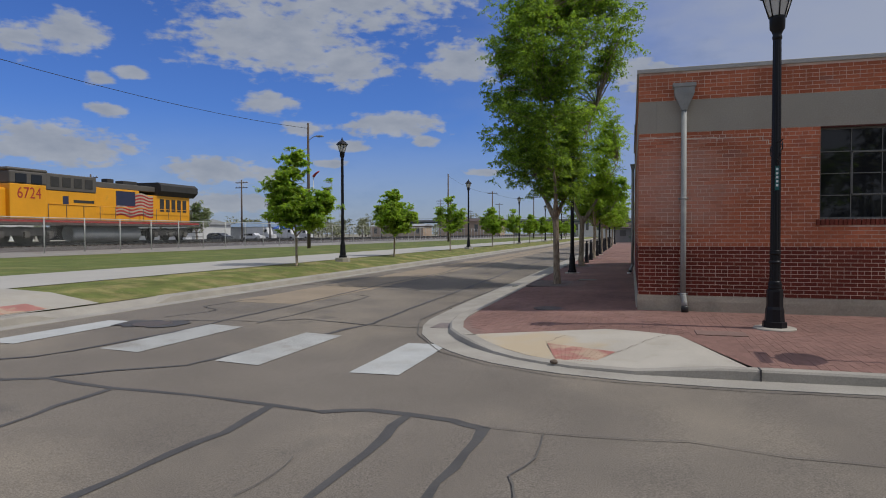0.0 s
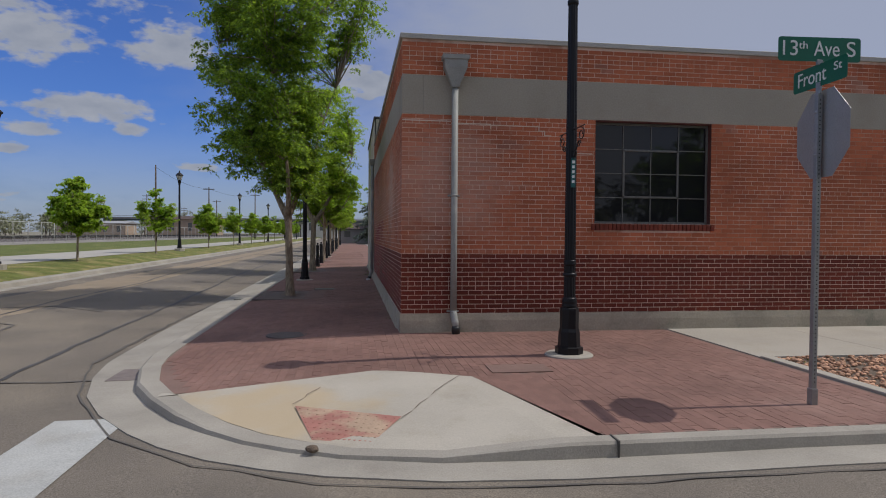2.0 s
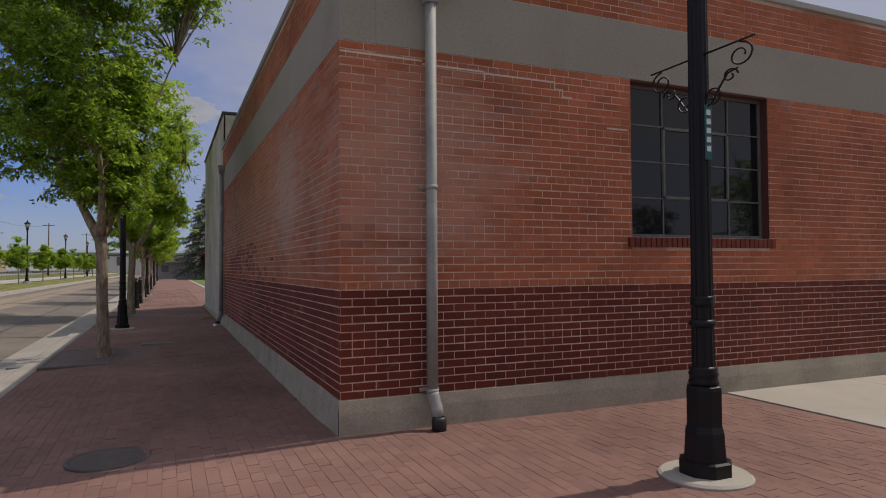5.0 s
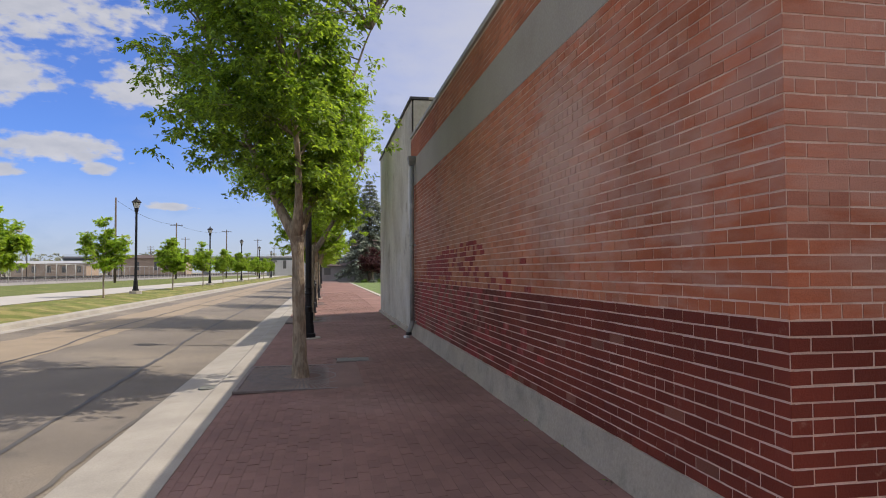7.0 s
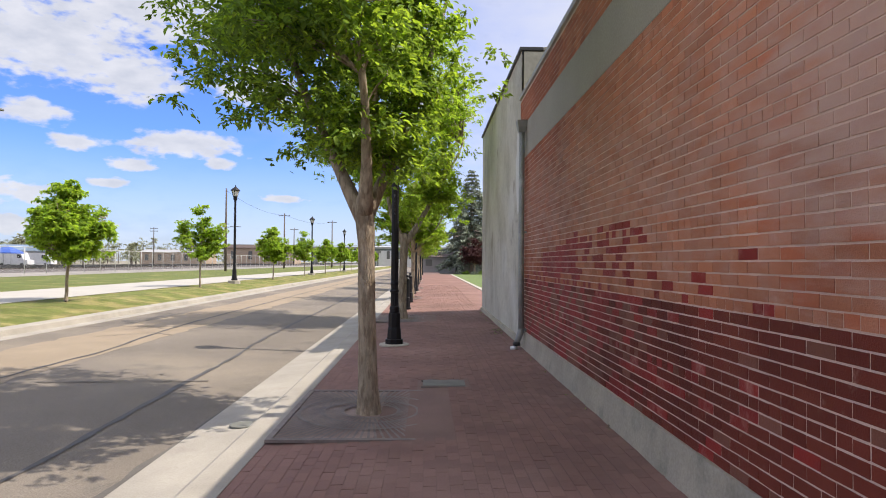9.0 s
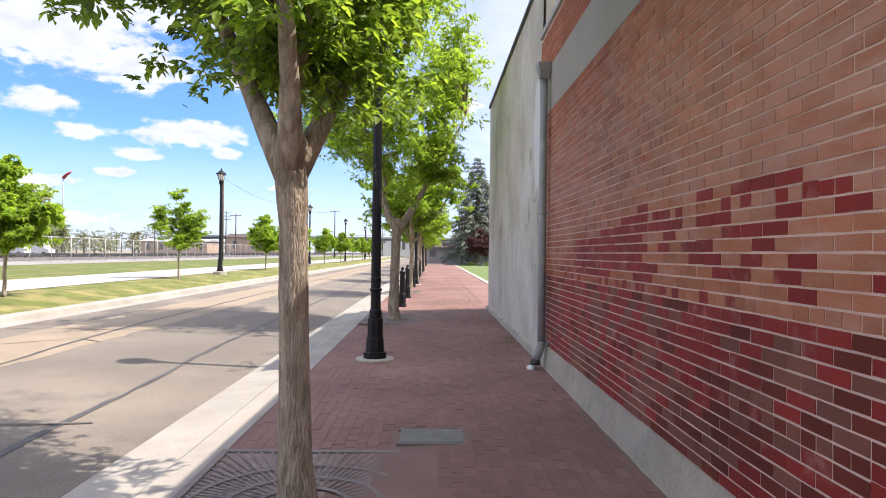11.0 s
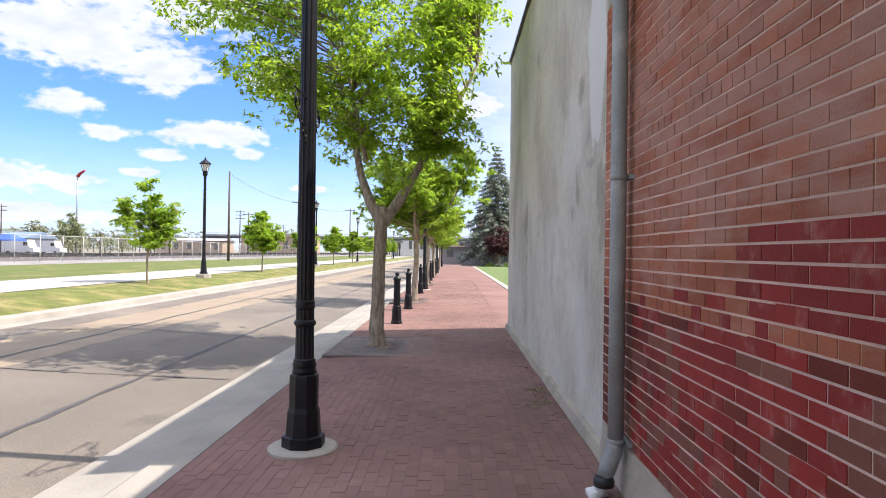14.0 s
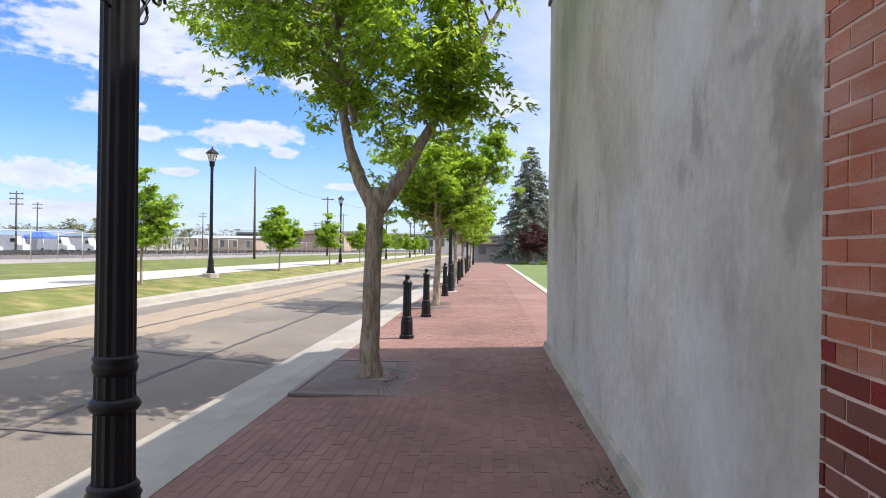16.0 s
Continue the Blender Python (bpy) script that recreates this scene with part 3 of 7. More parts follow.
# kerb lines of the near corner: outer edge of the gutter, and the two edges of the kerb stone
GUTTER = [(-4.27, 260), (-4.25, 60), (-4.22, 30), (-4.2, 16), (-4.1, 13), (-3.93, 12), (-3.62, 11.0), (-3.2, 10.2), (-2.7, 9.5), (-2.3, 9.05), (-1.83, 8.65), (-1.35, 8.36), (-0.86, 8.13), (0, 7.9), (1.0, 7.8), (2, 7.78), (3, 7.78), (20, 7.79), (60, 7.8)]
FACE = [(-3.68, 260), (-3.66, 60), (-3.64, 30), (-3.62, 16), (-3.55, 13), (-3.42, 12.1), (-3.15, 11.15), (-2.8, 10.45), (-2.38, 9.8), (-2.0, 9.38), (-1.6, 9.0), (-1.2, 8.72), (-0.75, 8.48), (0.05, 8.26), (1.02, 8.17), (2, 8.15), (3, 8.15), (20, 8.16), (60, 8.17)]
BACK = [(-3.3, 260), (-3.28, 60), (-3.26, 30), (-3.25, 16), (-3.25, 13), (-3.15, 12.2), (-2.92, 11.28), (-2.6, 10.62), (-2.2, 9.98), (-1.82, 9.55), (-1.45, 9.18), (-1.08, 8.9), (-0.66, 8.65), (0.09, 8.43), (1.03, 8.34), (2, 8.32), (3, 8.32), (20, 8.33), (60, 8.34)]
RAMP = [0, 0, 0, 0, 0, 0, 0, 0.05, 0.35, 0.85, 1, 1, 1, 0.9, 0.1, 0, 0, 0, 0]     # how far the kerb is dropped


def densify(lines, steps):
    out = [[] for _ in lines]
    n = len(lines[0])
    for i in range(n - 1):
        long = (Vector(lines[0][i]) - Vector(lines[0][i + 1])).length
        k = 1 if long > 20 else steps
        for j in range(k):
            for o, line in zip(out, lines):
                a, b = Vector(line[i]) if not isinstance(line[i], (int, float)) else line[i], line[i + 1]
                o.append(a + (Vector(b) - a) * j / k if not isinstance(a, (int, float)) else a + (b - a) * j / k)
    for o, line in zip(out, lines):
        o.append(Vector(line[-1]) if not isinstance(line[-1], (int, float)) else line[-1])
    return out


gut, fac, bak, drop = densify([GUTTER, FACE, BACK, RAMP], 3)


def ribbon(name, rows, mat, smooth=False):
    """A strip through rows of points; every row holds the points across it."""
    verts, faces, w = [], [], len(rows[0])
    for r in rows:
        verts += r
    for j in range(len(rows) - 1):
        for i in range(w - 1):
            faces.append((j * w + i, (j + 1) * w + i, (j + 1) * w + i + 1, j * w + i + 1))
    return part(name, raw_mesh(name, verts, faces, mat, smooth=smooth), None)


rows, rows_k = [], []
for g, f, b, d in zip(gut, fac, bak, drop):
    lip = road_z(g.x) + 0.012
    top = walk_z(b.x) * (1 - d) + d * (lip + 0.03) + 0.004 * (1 - d)
    low = lip + (0.045 if g.y > 13.5 else 0.01) * (1 - d)
    rows.append([(g.x, g.y, lip - 0.2), (g.x, g.y, lip), (f.x, f.y, low), (f.x, f.y, low - 0.2)])
    e = f + (b - f) * 0.2
    rows_k.append([(f.x, f.y, low - 0.1), (f.x, f.y, low + 0.001), (f.x + (e.x - f.x) * 0.35, f.y + (e.y - f.y) * 0.35, top - 0.025 * (1 - d)), (e.x, e.y, top), (b.x, b.y, top + 0.003), (b.x, b.y, top - 0.25)])
gutter = tagged(ribbon("gutter", rows, KERB_CONCRETE), "pale concrete gutter along the kerb", "gutter", kind="structure")
kerb = tagged(ribbon("kerb", rows_k, KERB_CONCRETE), "pale concrete kerb curving round the street corner", "kerb", kind="structure")
far_rows = []
for y in (-60, -20, 9.8, 10.4, 13.2, 13.8, 40, 80, 120, 260):
    d = 1.0 if 10.2 < y < 13.4 else 0.0
    t = 0.03 - 0.12 * d
    far_rows.append([(-10.72, y, -0.3), (-10.74, y, -0.1), (-11.25, y, -0.115), (-11.29, y, t - 0.02), (-11.33, y, t), (-11.63, y, t + 0.01 + 0.1 * d), (-11.63, y, -0.3)])
far_kerb = tagged(ribbon("far_kerb", far_rows, KERB_CONCRETE), "pale concrete kerb and gutter before the grass strip", "kerb", kind="structure")


# gutter joints
for y in range(15, 60, 4):
    bm = box(-4.22, -3.64, y, y + 0.012, road_z(-4.1) - 0.02, road_z(-4.1) + 0.012)
    part("joint", bm, TAR, gutter)
for x in (1.45, 4.4, 7.4):
    part("joint", box(x, x + 0.014, 7.8, 8.16, -0.3, road_z(x) + 0.009), TAR, gutter)
    part("joint", box(x, x + 0.014, 8.148, 8.33, -0.3, walk_z(x) + 0.009), TAR, kerb)


far_ramp = sheet("far_kerb_ramp", [-14.35, -13.0, -11.6], [8.4, 11.8], lambda x, y: verge_z(x) + 0.015, CONCRETE)
tagged(far_ramp, "pale concrete kerb ramp across the street", "ramp", kind="structure")
far_tile = part("tactile_tile", raw_mesh("tactile_tile", [(x, y, verge_z(x) + 0.021) for x, y in ((-11.65, 9.0), (-11.65, 10.5), (-12.25, 10.5), (-12.25, 9.0))], [(0, 3, 2, 1)], DOME_RED), None, far_ramp, "red tactile paving tile")

# tar seams and crosswalk paint
def seam(points, width, mat=TAR, name="tar_seam", lift=0.006, wob=0.022, parent=None, seed=1):
    """A wavering ribbon lying on the road."""
    rnd = random.Random(seed)
    pts = []
    for a, b in zip(points, points[1:]):
        a, b = Vector(a), Vector(b)
        k = max(2, int((b - a).length / 0.35))
        for i in range(k):
            pts.append(a + (b - a) * i / k + Vector((rnd.uniform(-wob, wob), rnd.uniform(-wob, wob))))
    pts.append(Vector(points[-1]))
    verts, faces = [], []
    for i, p in enumerate(pts):
        way = pts[min(i + 1, len(pts) - 1)] - pts[max(i - 1, 0)]
        s = Vector((-way.y, way.x)).normalized() * width * (0.5 if width > 1 else 0.38) * rnd.uniform(0.6 + 0.35 * (width > 1), 1.3 - 0.25 * (width > 1))
        for q in (p - s, p + s):
            verts.append((q.x, q.y, road_z(q.x) + lift))
    for i in range(len(pts) - 1):
        faces.append((2 * i, 2 * i + 2, 2 * i + 3, 2 * i + 1))
    return part(name, raw_mesh(name, verts, faces, mat), None, parent)


SEAMS = [
    ([(-10.4, 5.7), (-8.6, 5.66), (-7.14, 5.77), (-6.74, 6.05), (-5.71, 5.99), (-4.31, 6.13), (-3.67, 6.01), (-3.1, 5.93), (-2.53, 6.07), (-1.64, 5.88), (-1.27, 5.68)], 0.13),
    ([(-1.27, 5.7), (-1.29, 4.65), (-1.33, 4.08), (-1.3, 3.2), (-1.2, 1.5)], 0.14),
    ([(-2.13, 5.98), (-2.08, 4.87), (-2.11, 3.9), (-2.1, 3.0)], 0.12), ([(-3.65, 5.97), (-3.58, 5.08), (-3.66, 4.43), (-3.74, 3.5), (-3.7, 2.8)], 0.13), ([(-5.7, 5.95), (-5.68, 5.2), (-5.61, 4.52), (-5.8, 3.0)], 0.09),
    ([(-3.3, 5.96), (-3.0, 5.86), (-2.7, 6.0)], 0.06),
    ([(-6.78, 6.09), (-6.35, 6.66), (-5.74, 7.29), (-5.69, 7.71), (-5.51, 9.03), (-5.26, 10.1), (-5.14, 10.98), (-4.97, 11.94), (-5.08, 14.71), (-5.13, 18.48), (-5.25, 23.0), (-5.32, 26.52), (-5.46, 28.17), (-5.56, 33.81), (-5.7, 60), (-5.75, 260)], 0.1),
    ([(-8.29, 6.7), (-7.98, 6.95), (-7.8, 7.44), (-7.71, 8.33), (-7.62, 9.25), (-7.69, 10.96), (-7.72, 13.15), (-7.83, 16.39), (-8.02, 20.29), (-7.8, 26.6), (-8.03, 28.94), (-8.26, 32.24), (-8.5, 60), (-8.6, 120)], 0.1),
    ([(-6.91, 10.84), (-6.89, 13.24), (-6.82, 15.64), (-6.93, 16.35), (-7.39, 16.54)], 0.08), ([(-8.73, 10.61), (-6.98, 11.04), (-6.41, 11.81), (-5.11, 11.7), (-3.76, 11.88)], 0.07),
    ([(-9.21, 11.03), (-8.91, 12.09), (-8.93, 12.41), (-9.68, 12.92), (-9.59, 14.4), (-9.18, 14.79)], 0.07),
    ([(-4.3, 60), (-4.22, 40), (-4.12, 27.5), (-4.1, 24.3), (-4.18, 22.4), (-4.3, 18), (-4.3, 13)], 0.09),
    ([(-4.3, 13), (-3.75, 11.1), (-2.8, 9.4), (-1.9, 8.55), (-0.9, 8.0), (0.2, 7.75), (1.5, 7.68), (4.0, 7.66), (9.0, 7.66), (30.0, 7.66)], 0.03),
    ([(-10.7, 19.6), (-8.8, 19.0), (-7.6, 19.4), (-6.2, 18.6)], 0.08), ([(-9.18, 29.02), (-8.22, 29.83), (-7.6, 29.4)], 0.05), ([(-10.6, 31.4), (-7, 31.2), (-4.3, 31.3)], 0.06),
    ([(-7.2, 23.6), (-5.0, 24.2)], 0.05), ([(-10.7, 35.6), (-8, 35.9), (-4.3, 35.4)], 0.06), ([(-10.7, 45), (-4.3, 45.3)], 0.06),
    ([(-1.3, 5.7), (-0.4, 5.62), (0.5, 5.72), (1.2, 5.5), (2.5, 5.4), (6, 5.1)], 0.02), ([(-0.75, 5.62), (-0.7, 5.0), (-0.85, 4.6), (-0.72, 4.2), (-0.8, 3.2)], 0.02), ([(-2.6, 4.6), (-2.55, 4.2), (-2.62, 3.8)], 0.015),
]
for i, (pts, w) in enumerate(SEAMS):
    seam(pts, w, TAR if i < 8 else TAR_OLD, parent=road, seed=i, lift=0.004 + 0.0006 * i)
seam([(-8.6, 130), (-8.5, 70), (-8.6, 40), (-8.7, 26), (-8.7, 14)], 2.1, TAN_PATCH, "tan_patch", 0.003, 0.06, road, 40)
seam([(-8.9, 5.5), (-8.3, 2.0)], 1.4, TAN_PATCH, "tan_patch", 0.003, 0.06, road, 41)

crosswalk = empty("crosswalk", -6.5, 9, road_z(-6.5))
tagged(crosswalk, "row of worn pale painted crosswalk bars on asphalt", "road marking", kind="structure")
for x in (-3.2, -5.25, -7.25, -9.6):
    y1 = 10.35 if x < -4 else 10.05
    cols, yy = (x - 0.35, x, x + 0.35), [7.7 + (y1 - 7.7) * k / 8 for k in range(9)]
    o = part("crosswalk_bar", raw_mesh("crosswalk_bar", [(c, q, road_z(c) + 0.008) for q in yy for c in cols], [(3 * j + i, 3 * j + i + 1, 3 * j + i + 4, 3 * j + i + 3) for j in range(8) for i in range(2)], WORN_LINE if -8 < x < -5 else WHITE_LINE), None)
    o.parent = crosswalk
    o.matrix_parent_inverse = crosswalk.matrix_basis.inverted()


def manhole(x, y, z, r, label, mat=DARK_IRON):
    e = empty("manhole_cover", x, y, z)
    part("rim", lathe([(r, -0.02), (r, 0.006), (r - 0.03, 0.008), (r - 0.035, 0.002)], 28), mat, e)
    part("lid", lathe([(r - 0.035, -0.02), (r - 0.04, 0.006), (r * 0.5, 0.008), (0.01, 0.008)], 28, smooth=False), mat, e)
    return tagged(e, label, "manhole cover")


manhole(-1.74, 14.33, walk_z(-1.74) + 0.004, 0.34, "round dark iron manhole cover in the brick pavement")
seam([(-9.35, 10.08), (-8.9, 10.1), (-8.5, 10.12), (-8.05, 10.15)], 1.0, TAR, "asphalt_patch", 0.014, 0.05, road, 51)
manhole(-8.7, 10.1, road_z(-8.7) + 0.012, 0.36, "round iron manhole cover in a dark asphalt patch")


# ---- brick pavement ----
def on_walk(x, y):
    """Inside the brick-paved area."""
    if y > FRONT_Y:
        return -3.24 < x < WALL_X - 0.03
    if y > 12.4:
        return -3.1 < x < 4.85
    if x > 4.8 or y < 8.36:
        return False
    if x < 1.4 and y < 11.15:
        # the pale concrete ramp fans out to the gutter
        if x > -0.35:
            return y > 11.03 - (x + 0.35) * 0.52 if x < 0.72 else y > 10.56 - (x - 0.72) * 3.6
        return y > 11.03 + (x + 0.35) * 0.3 and x > -3.05 + (12.4 - y) * 0.36
    if y < 12.4 and x < -2.6:
        return x > -3.1 + (12.4 - y) * 0.36
    return True


bed = sheet("pavement_bed", [-3.27, -2.5, -1.5, -0.5, 0.13], [FRONT_Y, 40, 70, 130], lambda x, y: walk_z(x) - 0.0032, PAVER_BED)
tagged(bed, "dark joint sand under the brick pavement", "pavement", kind="structure")
bm = bmesh.new()
left = [(-3.27, FRONT_Y), (-3.2, 12.3), (-2.95, 11.3), (-2.72, 10.5), (-0.35, 11.16), (WALL_X, 10.9), (WALL_X, FRONT_Y)]
right = [(WALL_X, FRONT_Y), (WALL_X, 10.9), (0.75, 10.6), (1.38, 8.5), (1.4, 8.36), (4.85, 8.36), (4.85, FRONT_Y)]
for outline in (left, right):
    bm.faces.new([bm.verts.new((x, y, walk_z(x) - 0.0036)) for x, y in outline])
corner_bed = tagged(part("pavement_bed_corner", bm, PAVER_BED), "dark joint sand under the corner pavers", "pavement", kind="structure")

# ramp of pale concrete that falls to the gutter, in three slabs
ramp = empty("kerb_ramp", -0.5, 9.5, 0)
tagged(ramp, "pale concrete corner ramp dusted with sand", "ramp", kind="structure")
rows = []
for i in range(len(bak)):
    b = bak[i]
    if not (-2.75 <= b.x <= 1.4 and b.y < 11):
        continue
    d = drop[i]
    z0 = walk_z(b.x) * (1 - d) + d * (road_z(b.x) + 0.04)
    inner = Vector((max(-2.62, min(1.0, b.x * 0.55 - 0.25)), 0))
    if b.x < -0.35:
        f = (b.x + 2.75) / 2.4
        inner = Vector((-2.75 + f * 2.4, 10.42 + f * 0.72))
    else:
        f = (b.x + 0.35) / 1.75
        inner = Vector((-0.35 + f * 1.1, 11.13 - f * 0.56)) if f < 0.99 else Vector((0.75, 10.57))
    row = []
    for k in range(7):
        q = b + (inner - b) * k / 6
        row.append((q.x, q.y, z0 + (walk_z(q.x) + 0.006 - z0) * min(1, k / 4.5)))
    rows.append(row)
slab = ribbon("slab", rows, RAMP_CONCRETE)
slab.parent = ramp
slab.matrix_parent_inverse = ramp.matrix_basis.inverted()


def ramp_z(x, y):
    best = min((abs(px - x) + abs(py - y), pz) for row in rows for px, py, pz in row)
    return best[1]


def sit(ob, parent):
    ob.parent = parent
    ob.matrix_parent_inverse = parent.matrix_basis.inverted()
    return ob


# sandy drift on the ramp and the red tactile tile with its domes
TILE = [(-1.22, 9.8), (-0.2, 9.28), (-0.5, 8.72), (-1.0, 8.9)]
bm = bmesh.new()
tl = [Vector((x, y, ramp_z(x, y) + 0.007)) for x, y in TILE]
bm.faces.new([bm.verts.new(v) for v in tl])
tile = sit(part("tactile_tile", bm, DOME_RED, None, "red tactile paving tile with domes"), ramp)
bm = bmesh.new()
for i in range(12):
    for j in range(7):
        u, v = (i + 0.5) / 12, (j + 0.5) / 7
        p = (tl[0] * (1 - u) + tl[1] * u) * (1 - v) + (tl[3] * (1 - u) + tl[2] * u) * v
        add_lathe(bm, [(0.016, p.z - 0.002), (0.013, p.z + 0.002), (0.006, p.z + 0.003)], 6, (p.x, p.y))
domes = sit(part("domes", bm, DOME_RED, None), ramp)
tagged(domes, kind="stuff")
for a, b in (((-1.0, 10.42), (-1.25, 9.86)), ((0.62, 10.7), (-0.2, 9.24))):
    a, b = Vector(a), Vector(b)
    pts = [a + (b - a) * k / 12 for k in range(13)]
    s = Vector((-(b - a).y, (b - a).x)).normalized() * 0.004
    verts = [(q.x, q.y, ramp_z(q.x, q.y) + 0.011) for p in pts for q in (p - s, p + s)]
    sit(part("joint", raw_mesh("joint", verts, [(2 * i, 2 * i + 2, 2 * i + 3, 2 * i + 1) for i in range(12)], SOIL), None), ramp)

# concrete walk and stones along the front
front_walk = empty("concrete_walk", 8, 12.8, 0)
tagged(front_walk, "pale concrete sidewalk slabs along the brick front", "sidewalk", kind="structure")
for i in range(9):
    x0 = 4.86 + i * 2.2
    sit(part("slab", box(x0, x0 + 2.19, 11.35, FRONT_Y - 0.02, -0.1, 0.012, 0.004), CONCRETE), front_walk)
sit(part("edging", box(4.86, 5.02, 8.4, 11.34, -0.1, 0.03, 0.01), CONCRETE), front_walk)
gb_ = box(5.02, 25, 8.36, 11.34, -0.2, -0.01)
tagged(part("gravel_bed_base", gb_, SOIL), "soil of the gravel bed", "soil", kind="structure")


def ico(r, rnd):
    """Twelve-sided stone template."""
    bm = bmesh.new()
    bmesh.ops.create_icosphere(bm, subdivisions=1, radius=r)
    v = [tuple(q.co) for q in bm.verts]
    f = [tuple(q.index for q in face.verts) for face in bm.faces]
    bm.free()
    return v, f


rnd = random.Random(4)
sv, sf = ico(1.0, rnd)
verts, faces = [], []
for _ in range(2600):
    x, y = rnd.uniform(5.05, 9.5), rnd.uniform(8.5, 11.3)
    s = rnd.uniform(0.018, 0.04)
    o = len(verts)
    a, b = rnd.uniform(0.7, 1.3), rnd.uniform(0.45, 0.7)
    verts += [(x + v[0] * s * a, y + v[1] * s, s * 0.3 + v[2] * s * b) for v in sv]
    faces += [tuple(i + o for i in f) for f in sf]
stones = part("gravel_stones", raw_mesh("gravel_stones", verts, faces, STONES, smooth=True), None)
tagged(stones, "rounded orange-brown gravel stones in the planting bed", "gravel", kind="stuff")

# ---- brick building ----
SEVEN = 0.0775      # height of a course
LONG = 0.229        # length of a stretcher with its joint
BASE_Z, DARK_TOP, BAND_LOW, BAND_TOP, ROOF = 0.32, 0.32 + 13 * SEVEN, 3.65, 4.30, 4.97
building = empty("brick_building", WALL_X, FRONT_Y, 0)
tagged(building, "low red brick building with dark painted lower courses", "building", kind="structure")
WX0, WX1, WZ0, WZ1 = 3.5, 5.66, 1.86, 3.63    # window in the front
FAR_X = 24.0


def bpart(name, bm, mat, label=""):
    return sit(part(name, bm, mat, None, label), building)


# walls: mortar-faced cores with the window cut through the front
T = 0.35
for name, z0, z1, mat in (("wall_core_low", BASE_Z, DARK_TOP - 0.005, PALE_MORTAR), ("wall_core", DARK_TOP - 0.005, BAND_LOW + 0.01, SIDE_MORTAR)):
    bpart(name, box(WALL_X + 0.0015, WALL_X + T, FRONT_Y + 0.0015, CORNER_END, z0, z1), mat)
bpart("front_core_low", box(WALL_X + T, FAR_X, FRONT_Y + 0.0015, FRONT_Y + T, BASE_Z, DARK_TOP - 0.005), FRONT_MORTAR)
bpart("front_core", box(WALL_X + T, WX0, FRONT_Y + 0.0015, FRONT_Y + T, DARK_TOP - 0.005, BAND_LOW + 0.01), MORTAR)
bpart("front_core", box(WX1, FAR_X, FRONT_Y + 0.0015, FRONT_Y + T, DARK_TOP - 0.005, BAND_LOW + 0.01), MORTAR)
bpart("front_core", box(WX0, WX1, FRONT_Y + 0.0015, FRONT_Y + T, DARK_TOP - 0.005, WZ0), MORTAR)
bpart("parapet_core", box(WALL_X + 0.0015, WALL_X + T, FRONT_Y + 0.0015, CORNER_END, BAND_TOP, ROOF - 0.08), MORTAR)
bpart("parapet_core", box(WALL_X + T, FAR_X, FRONT_Y + 0.0015, FRONT_Y + T, BAND_TOP, ROOF - 0.08), MORTAR)
bpart("cement_band", box(WALL_X - 0.004, WALL_X + T, FRONT_Y - 0.004, CORNER_END, BAND_LOW, BAND_TOP, 0.006), BAND, "grey-brown rendered cement band")
bpart("cement_band", box(WALL_X + T, FAR_X, FRONT_Y - 0.004, FRONT_Y + T, BAND_LOW, BAND_TOP, 0.006), BAND, "grey-brown rendered cement band")
bpart("roof_cap", box(WALL_X - 0.04, WALL_X + T + 0.03, FRONT_Y - 0.04, CORNER_END - 0.02, ROOF - 0.085, ROOF, 0.008), CAP, "pale grey metal parapet cap")
bpart("roof_cap", box(WALL_X + T + 0.03, FAR_X, FRONT_Y - 0.04, FRONT_Y + T + 0.03, ROOF - 0.085, ROOF, 0.008), CAP, "pale grey metal parapet cap")
bpart("roof", box(WALL_X + T, FAR_X, FRONT_Y + T, CORNER_END, 4.5, 4.6), DARK_CAP)
bpart("inner_floor", box(WALL_X + T, FAR_X, FRONT_Y + T, CORNER_END, 0.0, 0.1), FOUNDATION)
bpart("rear_wall", box(FAR_X, FAR_X + 0.3, FRONT_Y, CORNER_END, 0, ROOF), BAND)
# foundation with a sloped, uneven toe
for side in range(2):
    bm = bmesh.new()
    rnd = random.Random(side)
    n = 40
    length = (CORNER_END - FRONT_Y) if side == 0 else FAR_X - WALL_X
    prev = None
    for i in range(n + 1):
        u = length * i / n
        j = rnd.uniform(-0.006, 0.006)
        toe = 0.05 + rnd.uniform(0, 0.015) if side == 0 and i > 1 else 0.022
        prof = [(0.02, BASE_Z), (-0.018 + j, BASE_Z - 0.004), (-0.026 + j, 0.2), (-toe, -0.08 if side == 0 else -0.04)]
        row = [bm.verts.new((WALL_X + p, FRONT_Y + u - 0.018, z) if side == 0 else (WALL_X - 0.018 + u, FRONT_Y + p, z)) for p, z in prof]
        if prev:
            for k in range(3):
                bm.faces.new((prev[k], row[k], row[k + 1], prev[k + 1]) if side else (row[k], prev[k], prev[k + 1], row[k + 1]))
        prev = row
    bpart("foundation", bm, FOUNDATION, "stained grey concrete foundation strip")

